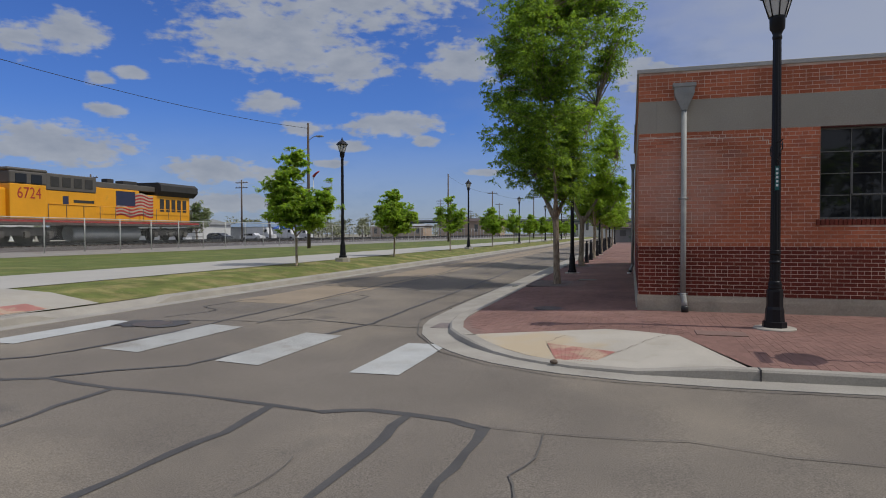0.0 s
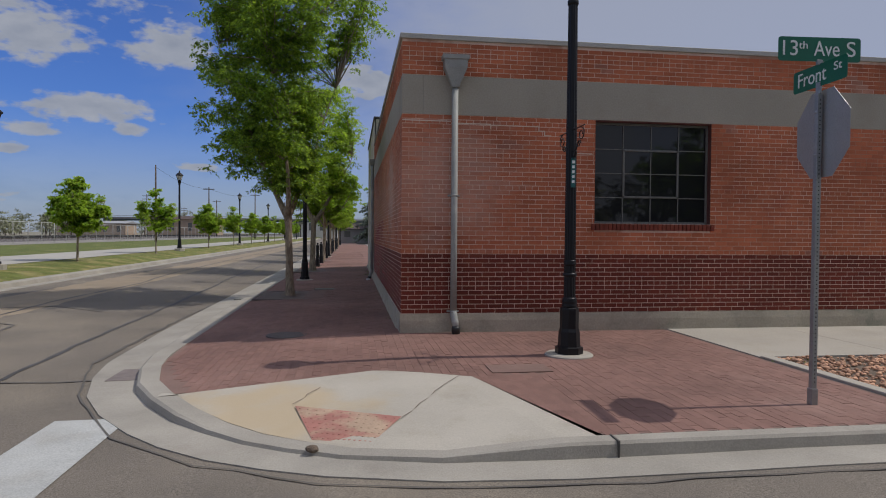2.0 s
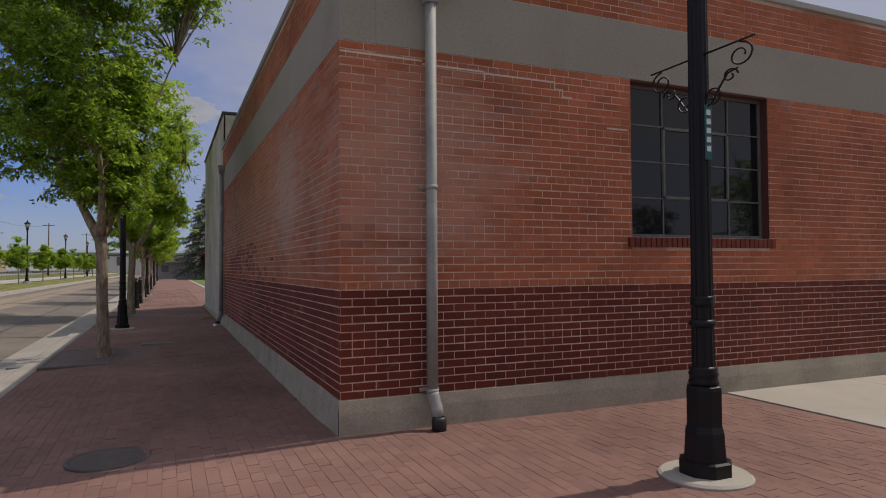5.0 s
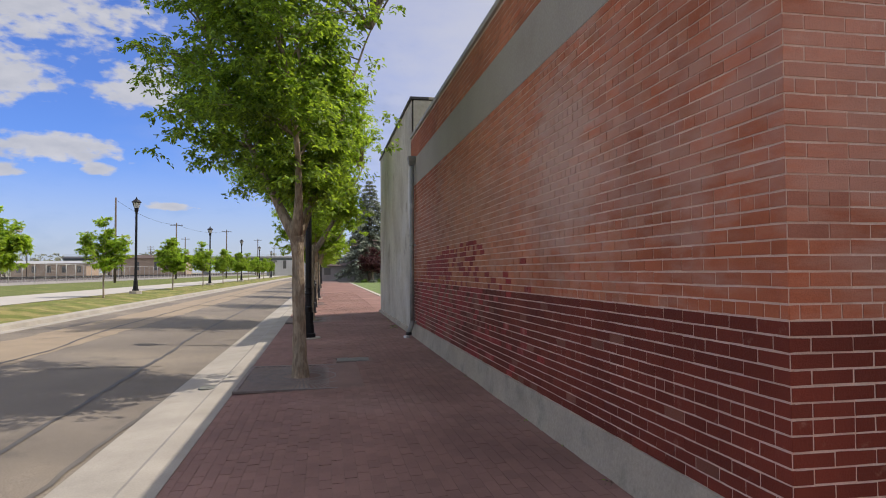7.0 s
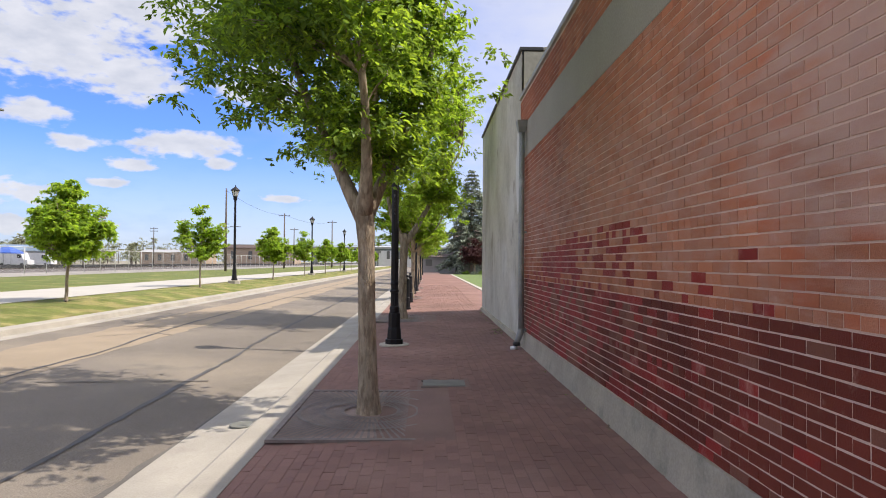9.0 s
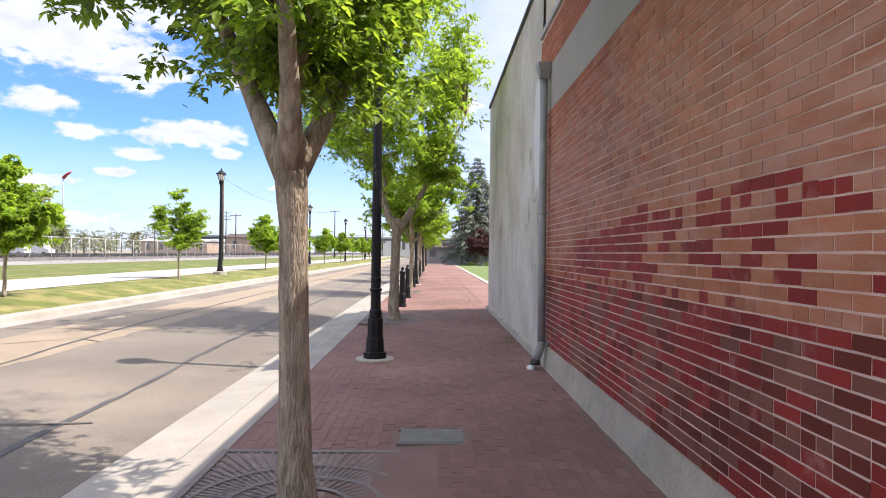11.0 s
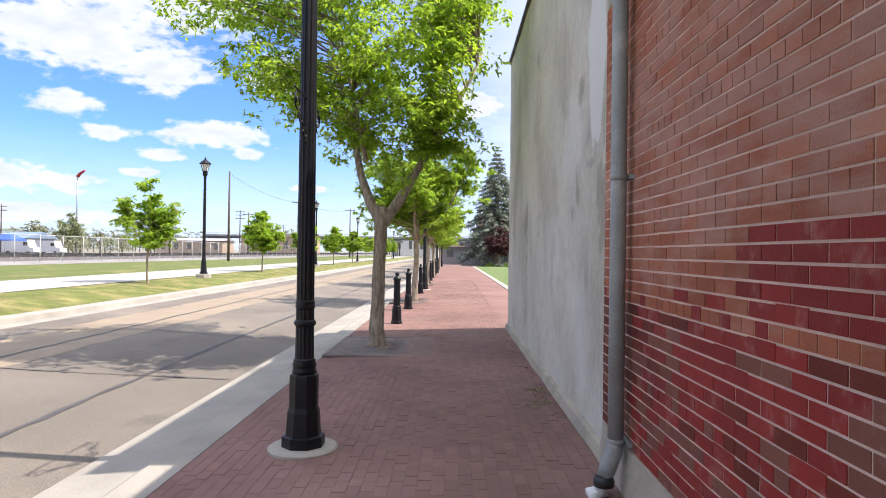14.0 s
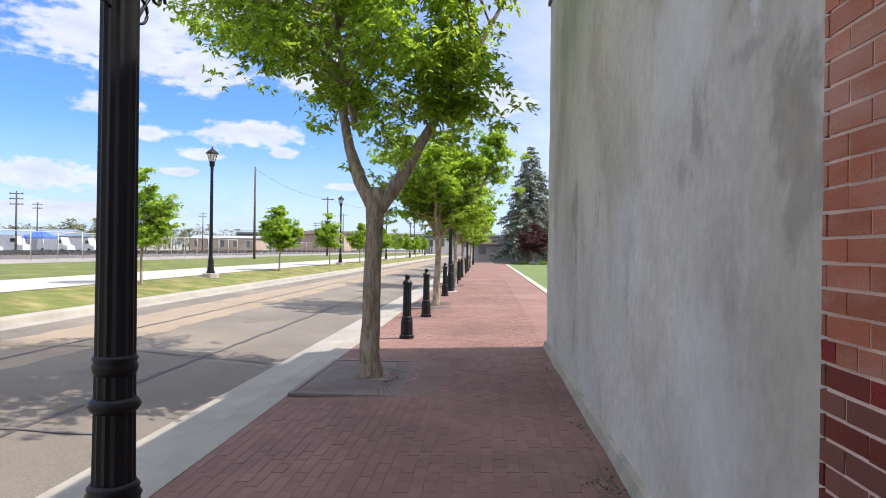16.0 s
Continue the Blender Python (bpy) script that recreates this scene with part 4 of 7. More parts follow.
# pale repointed joints that step down along an old crack
for u0, u1, z in ((0.0, 0.82, 3.545), (0.82, 1.5, 3.515), (1.5, 2.34, 3.5), (2.34, 2.44, 3.425), (2.44, 2.56, 3.35), (3.02, 3.3, 3.06)):
    bpart("repointed_joint", box(WALL_X + u0, WALL_X + u1, FRONT_Y - 0.005, FRONT_Y + 0.01, z - 0.009, z + 0.009), REPOINT)
for u, z0, z1 in ((2.34, 3.425, 3.5), (2.44, 3.35, 3.425), (1.5, 3.44, 3.5)):
    bpart("repointed_joint", box(WALL_X + u - 0.008, WALL_X + u + 0.008, FRONT_Y - 0.0052, FRONT_Y + 0.01, z0 - 0.009, z1 + 0.009), REPOINT)

# window: steel frame with four by four panes, sill of upright bricks
window = empty("window_1", WX0, FRONT_Y, WZ0)
tagged(window, "wide steel-framed window with small dark panes", "window", kind="structure")


def wpart(name, bm, mat, label=""):
    return sit(part(name, bm, mat, None, label), window)


gy = FRONT_Y + 0.13
wpart("reveal", box(WX0 - 0.02, WX0 + 0.004, FRONT_Y + 0.005, gy + 0.1, WZ0, WZ1 + 0.01), REVEAL)
wpart("reveal", box(WX1 - 0.004, WX1 + 0.02, FRONT_Y + 0.005, gy + 0.1, WZ0, WZ1 + 0.01), REVEAL)
wpart("lintel", box(WX0 - 0.02, WX1 + 0.02, FRONT_Y + 0.005, gy + 0.1, WZ1, WZ1 + 0.03), REVEAL)
fr = 0.04
for x0, x1, z0, z1 in ((WX0, WX1, WZ0, WZ0 + fr), (WX0, WX1, WZ1 - fr, WZ1), (WX0, WX0 + fr, WZ0 + fr, WZ1 - fr), (WX1 - fr, WX1, WZ0 + fr, WZ1 - fr)):
    wpart("window_frame", box(x0, x1, gy - 0.02, gy + 0.03, z0, z1, 0.004), WINDOW_STEEL)
pw, ph = (WX1 - WX0 - 2 * fr) / 4, (WZ1 - WZ0 - 2 * fr) / 4
rnd = random.Random(8)
for i in range(4):
    for j in range(4):
        x0, z0 = WX0 + fr + i * pw, WZ0 + fr + j * ph
        bm = box(x0, x0 + pw, gy, gy + 0.006, z0, z0 + ph)
        a, b = rnd.uniform(-0.004, 0.004), rnd.uniform(-0.004, 0.004)
        for v in bm.verts:
            v.co.y += a * (v.co.x - x0) + b * (v.co.z - z0)
        wpart("pane", bm, GLASS)
for i in range(1, 4):
    wpart("glazing_bar", box(WX0 + fr + i * pw - 0.008, WX0 + fr + i * pw + 0.008, gy - 0.016, gy + 0.016, WZ0 + fr, WZ1 - fr), WINDOW_STEEL)
    wpart("glazing_bar", box(WX0 + fr, WX1 - fr, gy - 0.014, gy + 0.014, WZ0 + fr + i * ph - 0.008, WZ0 + fr + i * ph + 0.008), WINDOW_STEEL)
# vent sash that stands a little proud
vx, vz = WX0 + fr + pw, WZ0 + fr + ph
for x0, x1, z0, z1 in ((vx, vx + 2 * pw, vz, vz + 0.03), (vx, vx + 2 * pw, vz + 2 * ph - 0.03, vz + 2 * ph), (vx, vx + 0.03, vz, vz + 2 * ph), (vx + 2 * pw - 0.03, vx + 2 * pw, vz, vz + 2 * ph)):
    wpart("vent_frame", box(x0, x1, gy - 0.026, gy + 0.0, z0, z1, 0.003), WINDOW_STEEL)
for i in range(int((WX1 - WX0 + 0.12) / 0.075)):
    x0 = WX0 - 0.06 + i * 0.0765
    wpart("sill_brick", box(x0, x0 + 0.066, FRONT_Y - 0.035, gy - 0.02, WZ0 - 0.115, WZ0 - 0.004, 0.004), DARK_BRICK[1])
# added dark sheet that stands in for the room's shade behind the panes
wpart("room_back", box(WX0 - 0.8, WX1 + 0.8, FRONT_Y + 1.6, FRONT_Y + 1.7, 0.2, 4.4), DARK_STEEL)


# downpipes
def downpipe(name, along_front, u, top, label, off=0.1):
    e = empty(name, WALL_X + u if along_front else WALL_X - off, FRONT_Y - off if along_front else FRONT_Y + u, 0, 0 if along_front else -90)
    tagged(e, label, "downpipe")
    foot = -0.01 if along_front else -0.03
    part("pipe", add_tube(bmesh.new(), [(0, 0, 0.36), (0, 0, 1.5), (0, 0, top)], 0.055, 14), PIPE, e)
    part("boot", add_tube(bmesh.new(), [(0, 0, 0.36), (0.005, -0.01, 0.3), (0.02, -0.05, 0.2), (0.03, -0.08, 0.12)], [0.058, 0.06, 0.06, 0.055], 14), PIPE, e)
    part("drain_collar", lathe([(0.07, foot if along_front else 0.06), (0.072, 0.1), (0.06, 0.13)], 16), PLASTIC_BLACK, e, "black plastic drain collar").matrix_basis = pose(0.03, -0.085, 0)
    if not along_front:
        part("outlet_elbow", add_tube(bmesh.new(), [(0.03, -0.085, 0.08), (0.03, -0.09, 0.03), (0.03, -0.15, 0.0), (0.03, -0.2, -0.01)], 0.052, 12), SIGN_WHITE, e, "white plastic outlet elbow")
    for z in (0.36, 2.3 if along_front else 2.2):
        part("strap", add_tube(bmesh.new(), [(0, 0, z - 0.02), (0, 0, z + 0.02)], 0.06, 14), PIPE, e)
        part("bracket", box(-0.1, 0.1, off - 0.03, off, z - 0.015, z + 0.015), PIPE, e)
    bm = bmesh.new()
    rows = [(0.06, 0.06, top - 0.02), (0.07, 0.065, top + 0.03), (0.19, 0.1, top + 0.3), (0.19, 0.1, top + 0.43), (0.22, 0.115, top + 0.44), (0.22, 0.115, top + 0.51)]
    if not along_front:
        rows = [(0.06, 0.06, top - 0.02), (0.11, 0.08, top + 0.08), (0.12, 0.1, top + 0.2)]
    prev = None
    for a, b, z in rows:
        row = [bm.verts.new((sx * a, sy * b, z)) for sx, sy in ((-1, -1), (1, -1), (1, 0.95), (-1, 0.95))]
        if prev:
            for k in range(4):
                bm.faces.new((prev[k], prev[(k + 1) % 4], row[(k + 1) % 4], row[k]))
        else:
            bm.faces.new(row[::-1])
        prev = row
    bm.faces.new(prev)
    part("rain_head", bm, PIPE, e, "box-shaped grey metal rain head")
    return e


downpipe("downpipe", True, 0.87, 4.1, "weathered grey metal downpipe with a box rain head")
downpipe("downpipe", False, 12.55, 4.12, "dull grey metal downpipe at the brick wall's end", 0.09)

# taller plastered building
plaster = empty("plastered_building", WALL_X, 27.2, 0)
tagged(plaster, "taller building with a stained grey plaster wall", "building", kind="structure")
PY0, PY1, PTOP = CORNER_END + 0.01, 36.45, 5.92
bm = bmesh.new()
ny, nz = 60, 36
noise.seed_set(3)
grid = [[bm.verts.new((WALL_X + 0.02 + 0.012 * noise.noise((PY0 + (PY1 - PY0) * i / ny, j * 0.17, 5.0)) + 0.005 * noise.noise((i * 0.7, j * 0.5, 1)), PY0 + (PY1 - PY0) * i / ny, -0.1 + (PTOP + 0.1) * j / nz)) for j in range(nz + 1)] for i in range(ny + 1)]
for i in range(ny):
    for j in range(nz):
        bm.faces.new((grid[i][j + 1], grid[i + 1][j + 1], grid[i + 1][j], grid[i][j])).smooth = True
sit(part("plaster_face", bm, PLASTER), plaster)
sit(part("body", box(WALL_X + 0.06, 16, PY0 + 0.0, PY1 + 0.0, -0.1, PTOP - 0.02), PLASTER), plaster)
sit(part("cap", box(WALL_X - 0.03, 0.6, PY0 - 0.03, PY1 + 0.03, PTOP, PTOP + 0.07, 0.01), DARK_CAP, None, "dark metal parapet cap"), plaster)
sit(part("cap", box(0.6, 16, PY0 - 0.03, PY0 + 0.35, PTOP, PTOP + 0.07, 0.01), BAND), plaster)
bm = bmesh.new()
prev = None
for i in range(41):
    y = PY0 + (PY1 - PY0) * i / 40
    row = [bm.verts.new((WALL_X + 0.03, y, 0.12)), bm.verts.new((WALL_X - 0.025, y, 0.1)), bm.verts.new((WALL_X - 0.06 - 0.02 * noise.noise((y, 0, 0)), y, -0.06))]
    if prev:
        for k in range(2):
            bm.faces.new((row[k], prev[k], prev[k + 1], row[k + 1]))
    prev = row
sit(part("toe", bm, FOUNDATION, None, "sloped concrete toe of the plaster wall"), plaster)


# ---- street lamps ----
def scroll(bm, sx):
    """One wrought scroll arm in the plane of x and z."""
    add_tube(bm, [(sx * 0.05, 0, 3.07), (sx * 0.5, 0, 3.07)], 0.009, 6)
    for cx, cz, r, a0, a1, in_ in ((0.38, 2.94, 0.115, 90, -380, 0.35), (0.13, 2.65, 0.09, -90, 300, 0.3), (0.29, 2.78, 0.07, 0, 400, 0.3)):
        pts = []
        for k in range(22):
            f = k / 21
            a = radians(a0 + (a1 - a0) * f)
            rr = r * (1 - f * (1 - in_))
            pts.append((sx * (cx + rr * math.cos(a)), 0, cz + rr * math.sin(a)))
        add_tube(bm, pts, 0.008, 5)
    add_tube(bm, [(sx * 0.06, 0, 2.55), (sx * 0.12, 0, 2.57), (sx * 0.2, 0, 2.71), (sx * 0.27, 0, 2.81), (sx * 0.36, 0, 2.83)], 0.009, 5)
    for v in bm.verts:
        v.co.z = 3.05 - (3.07 - v.co.z) * 0.76
    return bm


def street_lamp(x, y, z, rz, label, group, detail=True):
    e = empty("street_lamp", x, y, z, rz)
    part("base_plate", add_lathe(bmesh.new(), [(0.19, 0.0), (0.19, 0.09), (0.165, 0.1)], 8, smooth=False), BLACK_PAINT, e)
    part("base", add_lathe(bmesh.new(), [(0.155, 0.1), (0.148, 0.2), (0.143, 0.3), (0.128, 0.345), (0.128, 0.6), (0.124, 0.625), (0.1, 0.64)], 8, smooth=False), BLACK_PAINT, e)
    part("collar", lathe([(0.095, 0.63), (0.11, 0.65), (0.1, 0.67), (0.1, 0.7), (0.108, 0.715), (0.095, 0.735), (0.1, 0.75), (0.085, 0.77)], 20), BLACK_PAINT, e)
    part("fluted_shaft", lathe([(0.083, 0.76), (0.08, 1.06)], 28, smooth=False, flute=0.08), BLACK_PAINT, e)
    part("collar", lathe([(0.08, 1.05), (0.092, 1.06), (0.1, 1.08), (0.09, 1.1), (0.08, 1.11)], 20), BLACK_PAINT, e)
    part("collar", lathe([(0.078, 1.2), (0.086, 1.22), (0.086, 1.24), (0.08, 1.25), (0.087, 1.265), (0.078, 1.28)], 20), BLACK_PAINT, e)
    part("fluted_shaft", lathe([(0.08, 1.1), (0.078, 1.3), (0.073, 3.0), (0.064, 4.78)], 28, smooth=False, flute=0.08), BLACK_PAINT, e)
    part("neck", lathe([(0.06, 4.74), (0.075, 4.76), (0.075, 4.8), (0.065, 4.82), (0.085, 4.88), (0.115, 4.92), (0.12, 5.08), (0.13, 5.12)], 16), BLACK_PAINT, e)
    lantern = part("lantern_frame", bmesh.new(), BLACK_PAINT, e)
    bm = bmesh.new()
    for k in range(8):
        a = 2 * math.pi * k / 8
        add_tube(bm, [(0.125 * math.cos(a), 0.125 * math.sin(a), 5.1), (0.235 * math.cos(a), 0.235 * math.sin(a), 5.46)], 0.011, 5)
    bm.to_mesh(lantern.data)
    bm.free()
    for k in range(8):
        a, b = 2 * math.pi * k / 8, 2 * math.pi * (k + 1) / 8
        bm = bmesh.new()
        bm.faces.new([bm.verts.new(v) for v in ((0.118 * math.cos(a), 0.118 * math.sin(a), 5.1), (0.118 * math.cos(b), 0.118 * math.sin(b), 5.1), (0.228 * math.cos(b), 0.228 * math.sin(b), 5.46), (0.228 * math.cos(a), 0.228 * math.sin(a), 5.46))])
        part("pane", bm, LANTERN_GLASS, lantern, "frosted lantern pane")
    part("roof", lathe([(0.25, 5.44), (0.285, 5.46), (0.28, 5.5), (0.2, 5.58), (0.1, 5.66), (0.05, 5.7), (0.045, 5.74), (0.02, 5.76), (0.03, 5.79), (0.004, 5.84)], 8, smooth=False), BLACK_PAINT, e)
    if detail:
        for sx in (-1, 1):
            part("scroll_bracket", scroll(bmesh.new(), sx), BLACK_PAINT, e, "black wrought-iron scroll bracket")
        plate = part("pole_plate", box(-0.089, -0.081, -0.032, 0.032, 2.27, 2.67, 0.002), TEAL, e, "narrow teal pole plate with pale bars")
        for i in range(5):
            part("plate_bar", box(-0.0925, -0.089, -0.018, 0.018, 2.33 + i * 0.066, 2.37 + i * 0.066), SIGN_WHITE, plate)
    return tagged(e, label, "street lamp", group)


NEAR_LABEL = "black fluted cast-iron street lamp on the brick pavement"
lamp_a = street_lamp(2.3, 11.78, 0.03, 90, "black fluted street lamp with scroll brackets and teal plate", "street lamps along the pavement")
for y in (27.7, 52.2, 76.8, 101.5):
    lp = copy_thing(lamp_a, pose(-2.39, y, walk_z(-2.42) + 0.035, 0, 0, 90))
    tagged(lp, NEAR_LABEL)
    # only the lamp at the corner carries a plate
    for ch in [c for c in lp.children if c.name.startswith("pole_plate")]:
        for bar in list(ch.children):
            bpy.data.objects.remove(bar, do_unlink=True)
        bpy.data.objects.remove(ch, do_unlink=True)
lamp_far = street_lamp(-13.45, 28.6, verge_z(-13.45) + 0.19, 0, "black street lamp on a concrete plinth in the grass", "street lamps in the grass strip", detail=False)
FAR_LAMPS = (28.6, 53.8, 80.0, 105.5, 131.0, 157.0)
for y in FAR_LAMPS[1:]:
    copy_thing(lamp_far, pose(-13.45, y, verge_z(-13.45) + 0.19))


def footing(x, y, z, r, h, label, square=False):
    bm = lathe([(r, -0.1), (r, h - 0.015), (r - 0.02, h)], 8 if square else 28, smooth=False)
    ob = part("lamp_footing", bm, CONCRETE)
    ob.matrix_basis = pose(x, y, z, 0, 0, 0)
    return tagged(ob, label, "lamp footing", "lamp footings")


for y in FAR_LAMPS:
    footing(-13.45, y, verge_z(-13.45), 0.36, 0.19, "raised pale concrete lamp footing in the grass", True)
footing(2.3, 11.78, 0.0, 0.33, 0.03, "flat round concrete lamp footing among brick pavers")
for y in (27.7, 52.2, 76.8, 101.5):
    footing(-2.39, y, walk_z(-2.42), 0.31, 0.035, "flat round concrete lamp footing among brick pavers")


# ---- bollards ----
def bollard(x, y, z):
    e = empty("bollard", x, y, z)
    part("base", add_lathe(bmesh.new(), [(0.15, 0.0), (0.15, 0.06), (0.125, 0.075), (0.12, 0.34), (0.108, 0.38)], 8, smooth=False), BLACK_PAINT, e)
    part("ring", lathe([(0.1, 0.37), (0.112, 0.39), (0.1, 0.43), (0.09, 0.44)], 18), BLACK_PAINT, e)
    part("fluted_shaft", lathe([(0.088, 0.43), (0.078, 1.06)], 24, smooth=False, flute=0.1), BLACK_PAINT, e)
    part("cap", lathe([(0.085, 1.05), (0.098, 1.07), (0.098, 1.1), (0.075, 1.13), (0.05, 1.16), (0.04, 1.18), (0.055, 1.21), (0.05, 1.245), (0.01, 1.26)], 18), BLACK_PAINT, e)
    return tagged(e, "black fluted cast-iron bollard on the brick pavement", "bollard", "bollards along the kerb")


boll = bollard(-2.44, 37.8, walk_z(-2.44))
for y in (41.9, 49.6, 54.6, 58.6, 62.4, 66.2, 71.4, 75.2, 79.0, 83.4):
    copy_thing(boll, pose(-2.44, y, walk_z(-2.44)))

# ---- stop sign with street name blades ----
sign = empty("street_sign", 3.84, 9.03, 0.0)
tagged(sign, "perforated steel signpost with octagonal sign and green blades", "street sign")
part("post", box(-0.026, 0.026, -0.026, 0.026, 0.0, 3.05, 0.004), GALV, sign)
part("sleeve", box(-0.034, 0.034, -0.034, 0.034, 0.0, 0.16, 0.003), GALV, sign)
# small black plates on the uncut post, painting the shade in its holes
bm = bmesh.new()
for k in range(70):
    add_box(bm, -0.006, 0.006, -0.0275, -0.0255, 0.22 + k * 0.04, 0.232 + k * 0.04)
tagged(part("post_holes", bm, PLASTIC_BLACK, sign), kind="stuff")
bm = lathe([(0.46, -0.0015), (0.46, 0.0015)], 8, smooth=False)
octagon = part("octagon_plate", bm, SIGN_BACK, sign, "bare aluminium back of an octagonal sign")
octagon.matrix_basis = pose(0.045, 0, 2.66, 0, 90, -7)
bm = lathe([(0.455, -0.0008), (0.455, 0.0008)], 8, smooth=False)
red_face = part("sign_face", bm, SIGN_RED, octagon)
red_face.matrix_basis = pose(0, 0, 0.003)
for z in (2.45, 2.87):
    part("bolt", add_tube(bmesh.new(), [(-0.04, 0, z), (0.06, 0, z)], 0.012, 8), GALV, sign)


def blade(z, w, h, rz, text, dx):
    bm = box(-w / 2, w / 2, -0.002, 0.002, -h / 2, h / 2, 0.0)
    corner = [e for e in bm.edges if abs(e.verts[0].co.y - e.verts[1].co.y) > 0.003]
    bmesh.ops.bevel(bm, geom=corner, offset=0.03, segments=4, affect="EDGES", profile=0.5)
    b = part("name_blade", bm, SIGN_GREEN, sign, "green street name blade with white letters")
    b.matrix_basis = pose(dx, 0, z, 0, 0, rz)
    for side in (0, 180):
        s = 1 if side == 0 else -1
        for word, high, wide, at, lift in text:
            o = letters(word, high / 0.72, SIGN_WHITE, b, pose(0, 0, 0))
            xs = [v.co.x for v in o.data.vertices]
            mid = (max(xs) + min(xs)) / 2
            k = wide / (max(xs) - min(xs))
            for v in o.data.vertices:
                v.co.x = (v.co.x - mid) * k
            o.matrix_basis = pose(s * at, -0.005 * s, lift, 90, 0, side)
    return b


blade(3.48, 0.84, 0.235, -4, (("13", 0.15, 0.15, -0.3, 0.0), ("th", 0.075, 0.09, -0.17, 0.035), ("Ave", 0.15, 0.26, 0.07, 0.0), ("S", 0.15, 0.09, 0.32, 0.0)), 0.0)
blade(3.23, 0.78, 0.22, -93, (("Front", 0.145, 0.42, -0.1, 0.0), ("St", 0.08, 0.11, 0.27, 0.03)), 0.0)
part("blade_bracket", box(-0.012, 0.012, -0.03, 0.03, 3.05, 3.16, 0.003), GALV, sign)
part("blade_bracket", box(-0.03, 0.03, -0.012, 0.012, 3.33, 3.38, 0.003), GALV, sign)


# ---- trees ----
def limb_path(rnd, start, way, length, steps, lift, wander):
    pts, p, d = [Vector(start)], Vector(start), Vector(way).normalized()
    for _ in range(steps):
        d = (d + Vector((rnd.uniform(-wander, wander), rnd.uniform(-wander, wander), lift))).normalized()
        p = p + d * length / steps
        pts.append(p.copy())
    return pts


def leaf_mesh(name, centres, per, spread, size, mats, seed, shares=(1.0,), droop=0.35, flat=1.0):
    """Many small pointed leaves round the given twig ends, in one mesh."""
    g = np.random.default_rng(seed)
    centres = np.array(centres, dtype=float)
    twigs, many = 6, len(centres)
    turn = g.uniform(0, 2 * np.pi, (many, twigs))
    dip = g.normal(-0.15, 0.45, (many, twigs)) * flat
    sprig = np.stack([np.cos(turn) * np.cos(dip), np.sin(turn) * np.cos(dip), np.sin(dip)], 2) * (spread * g.uniform(1.1, 2.3, (many, twigs)))[:, :, None]
    at = np.repeat(np.arange(many), per)
    n = len(at)
    which = g.integers(0, twigs, n)
    along = g.uniform(0.12, 1.0, n) ** 0.8
    c = centres[at] + sprig[at, which] * along[:, None] + g.normal(0, 1, (n, 3)) * spread * 0.13
    yaw = turn[at, which] + g.choice([-1.0, 1.0], n) * g.normal(0.85, 0.3, n)
    pitch = g.normal(-droop, 0.4, n)
    way = np.stack([np.cos(yaw) * np.cos(pitch), np.sin(yaw) * np.cos(pitch), np.sin(pitch)], 1)
    side = np.stack([-np.sin(yaw), np.cos(yaw), g.normal(0, 0.5, n)], 1)
    side /= np.linalg.norm(side, axis=1)[:, None]
    nor = np.cross(way, side)
    length = size * g.uniform(0.65, 1.35, n)[:, None]
    wide = length * 0.26
    v = np.empty((n, 6, 3))
    v[:, 0] = c
    v[:, 1] = c + way * length * 0.35 + side * wide + nor * wide * 0.35
    v[:, 2] = c + way * length * 0.72 + side * wide * 0.62 + nor * wide * 0.2
    v[:, 3] = c + way * length - nor * wide * 0.4
    v[:, 4] = c + way * length * 0.72 - side * wide * 0.62 + nor * wide * 0.2
    v[:, 5] = c + way * length * 0.35 - side * wide + nor * wide * 0.35
    me = bpy.data.meshes.new(name)
    me.vertices.add(n * 6)
    me.vertices.foreach_set("co", v.reshape(-1))
    idx = (np.arange(n)[:, None] * 6 + np.array([0, 1, 2, 3, 0, 3, 4, 5])).reshape(-1)
    me.loops.add(n * 8)
    me.loops.foreach_set("vertex_index", idx)
    me.polygons.add(n * 2)
    me.polygons.foreach_set("loop_start", np.arange(n * 2) * 4)
    me.polygons.foreach_set("loop_total", np.full(n * 2, 4))
    for m in mats:
        me.materials.append(m)
    if len(mats) > 1:
        kind = np.repeat(g.choice(len(mats), n, p=shares), 2)
        me.polygons.foreach_set("material_index", kind.astype(np.int32))
    me.update(calc_edges=True)
    return me


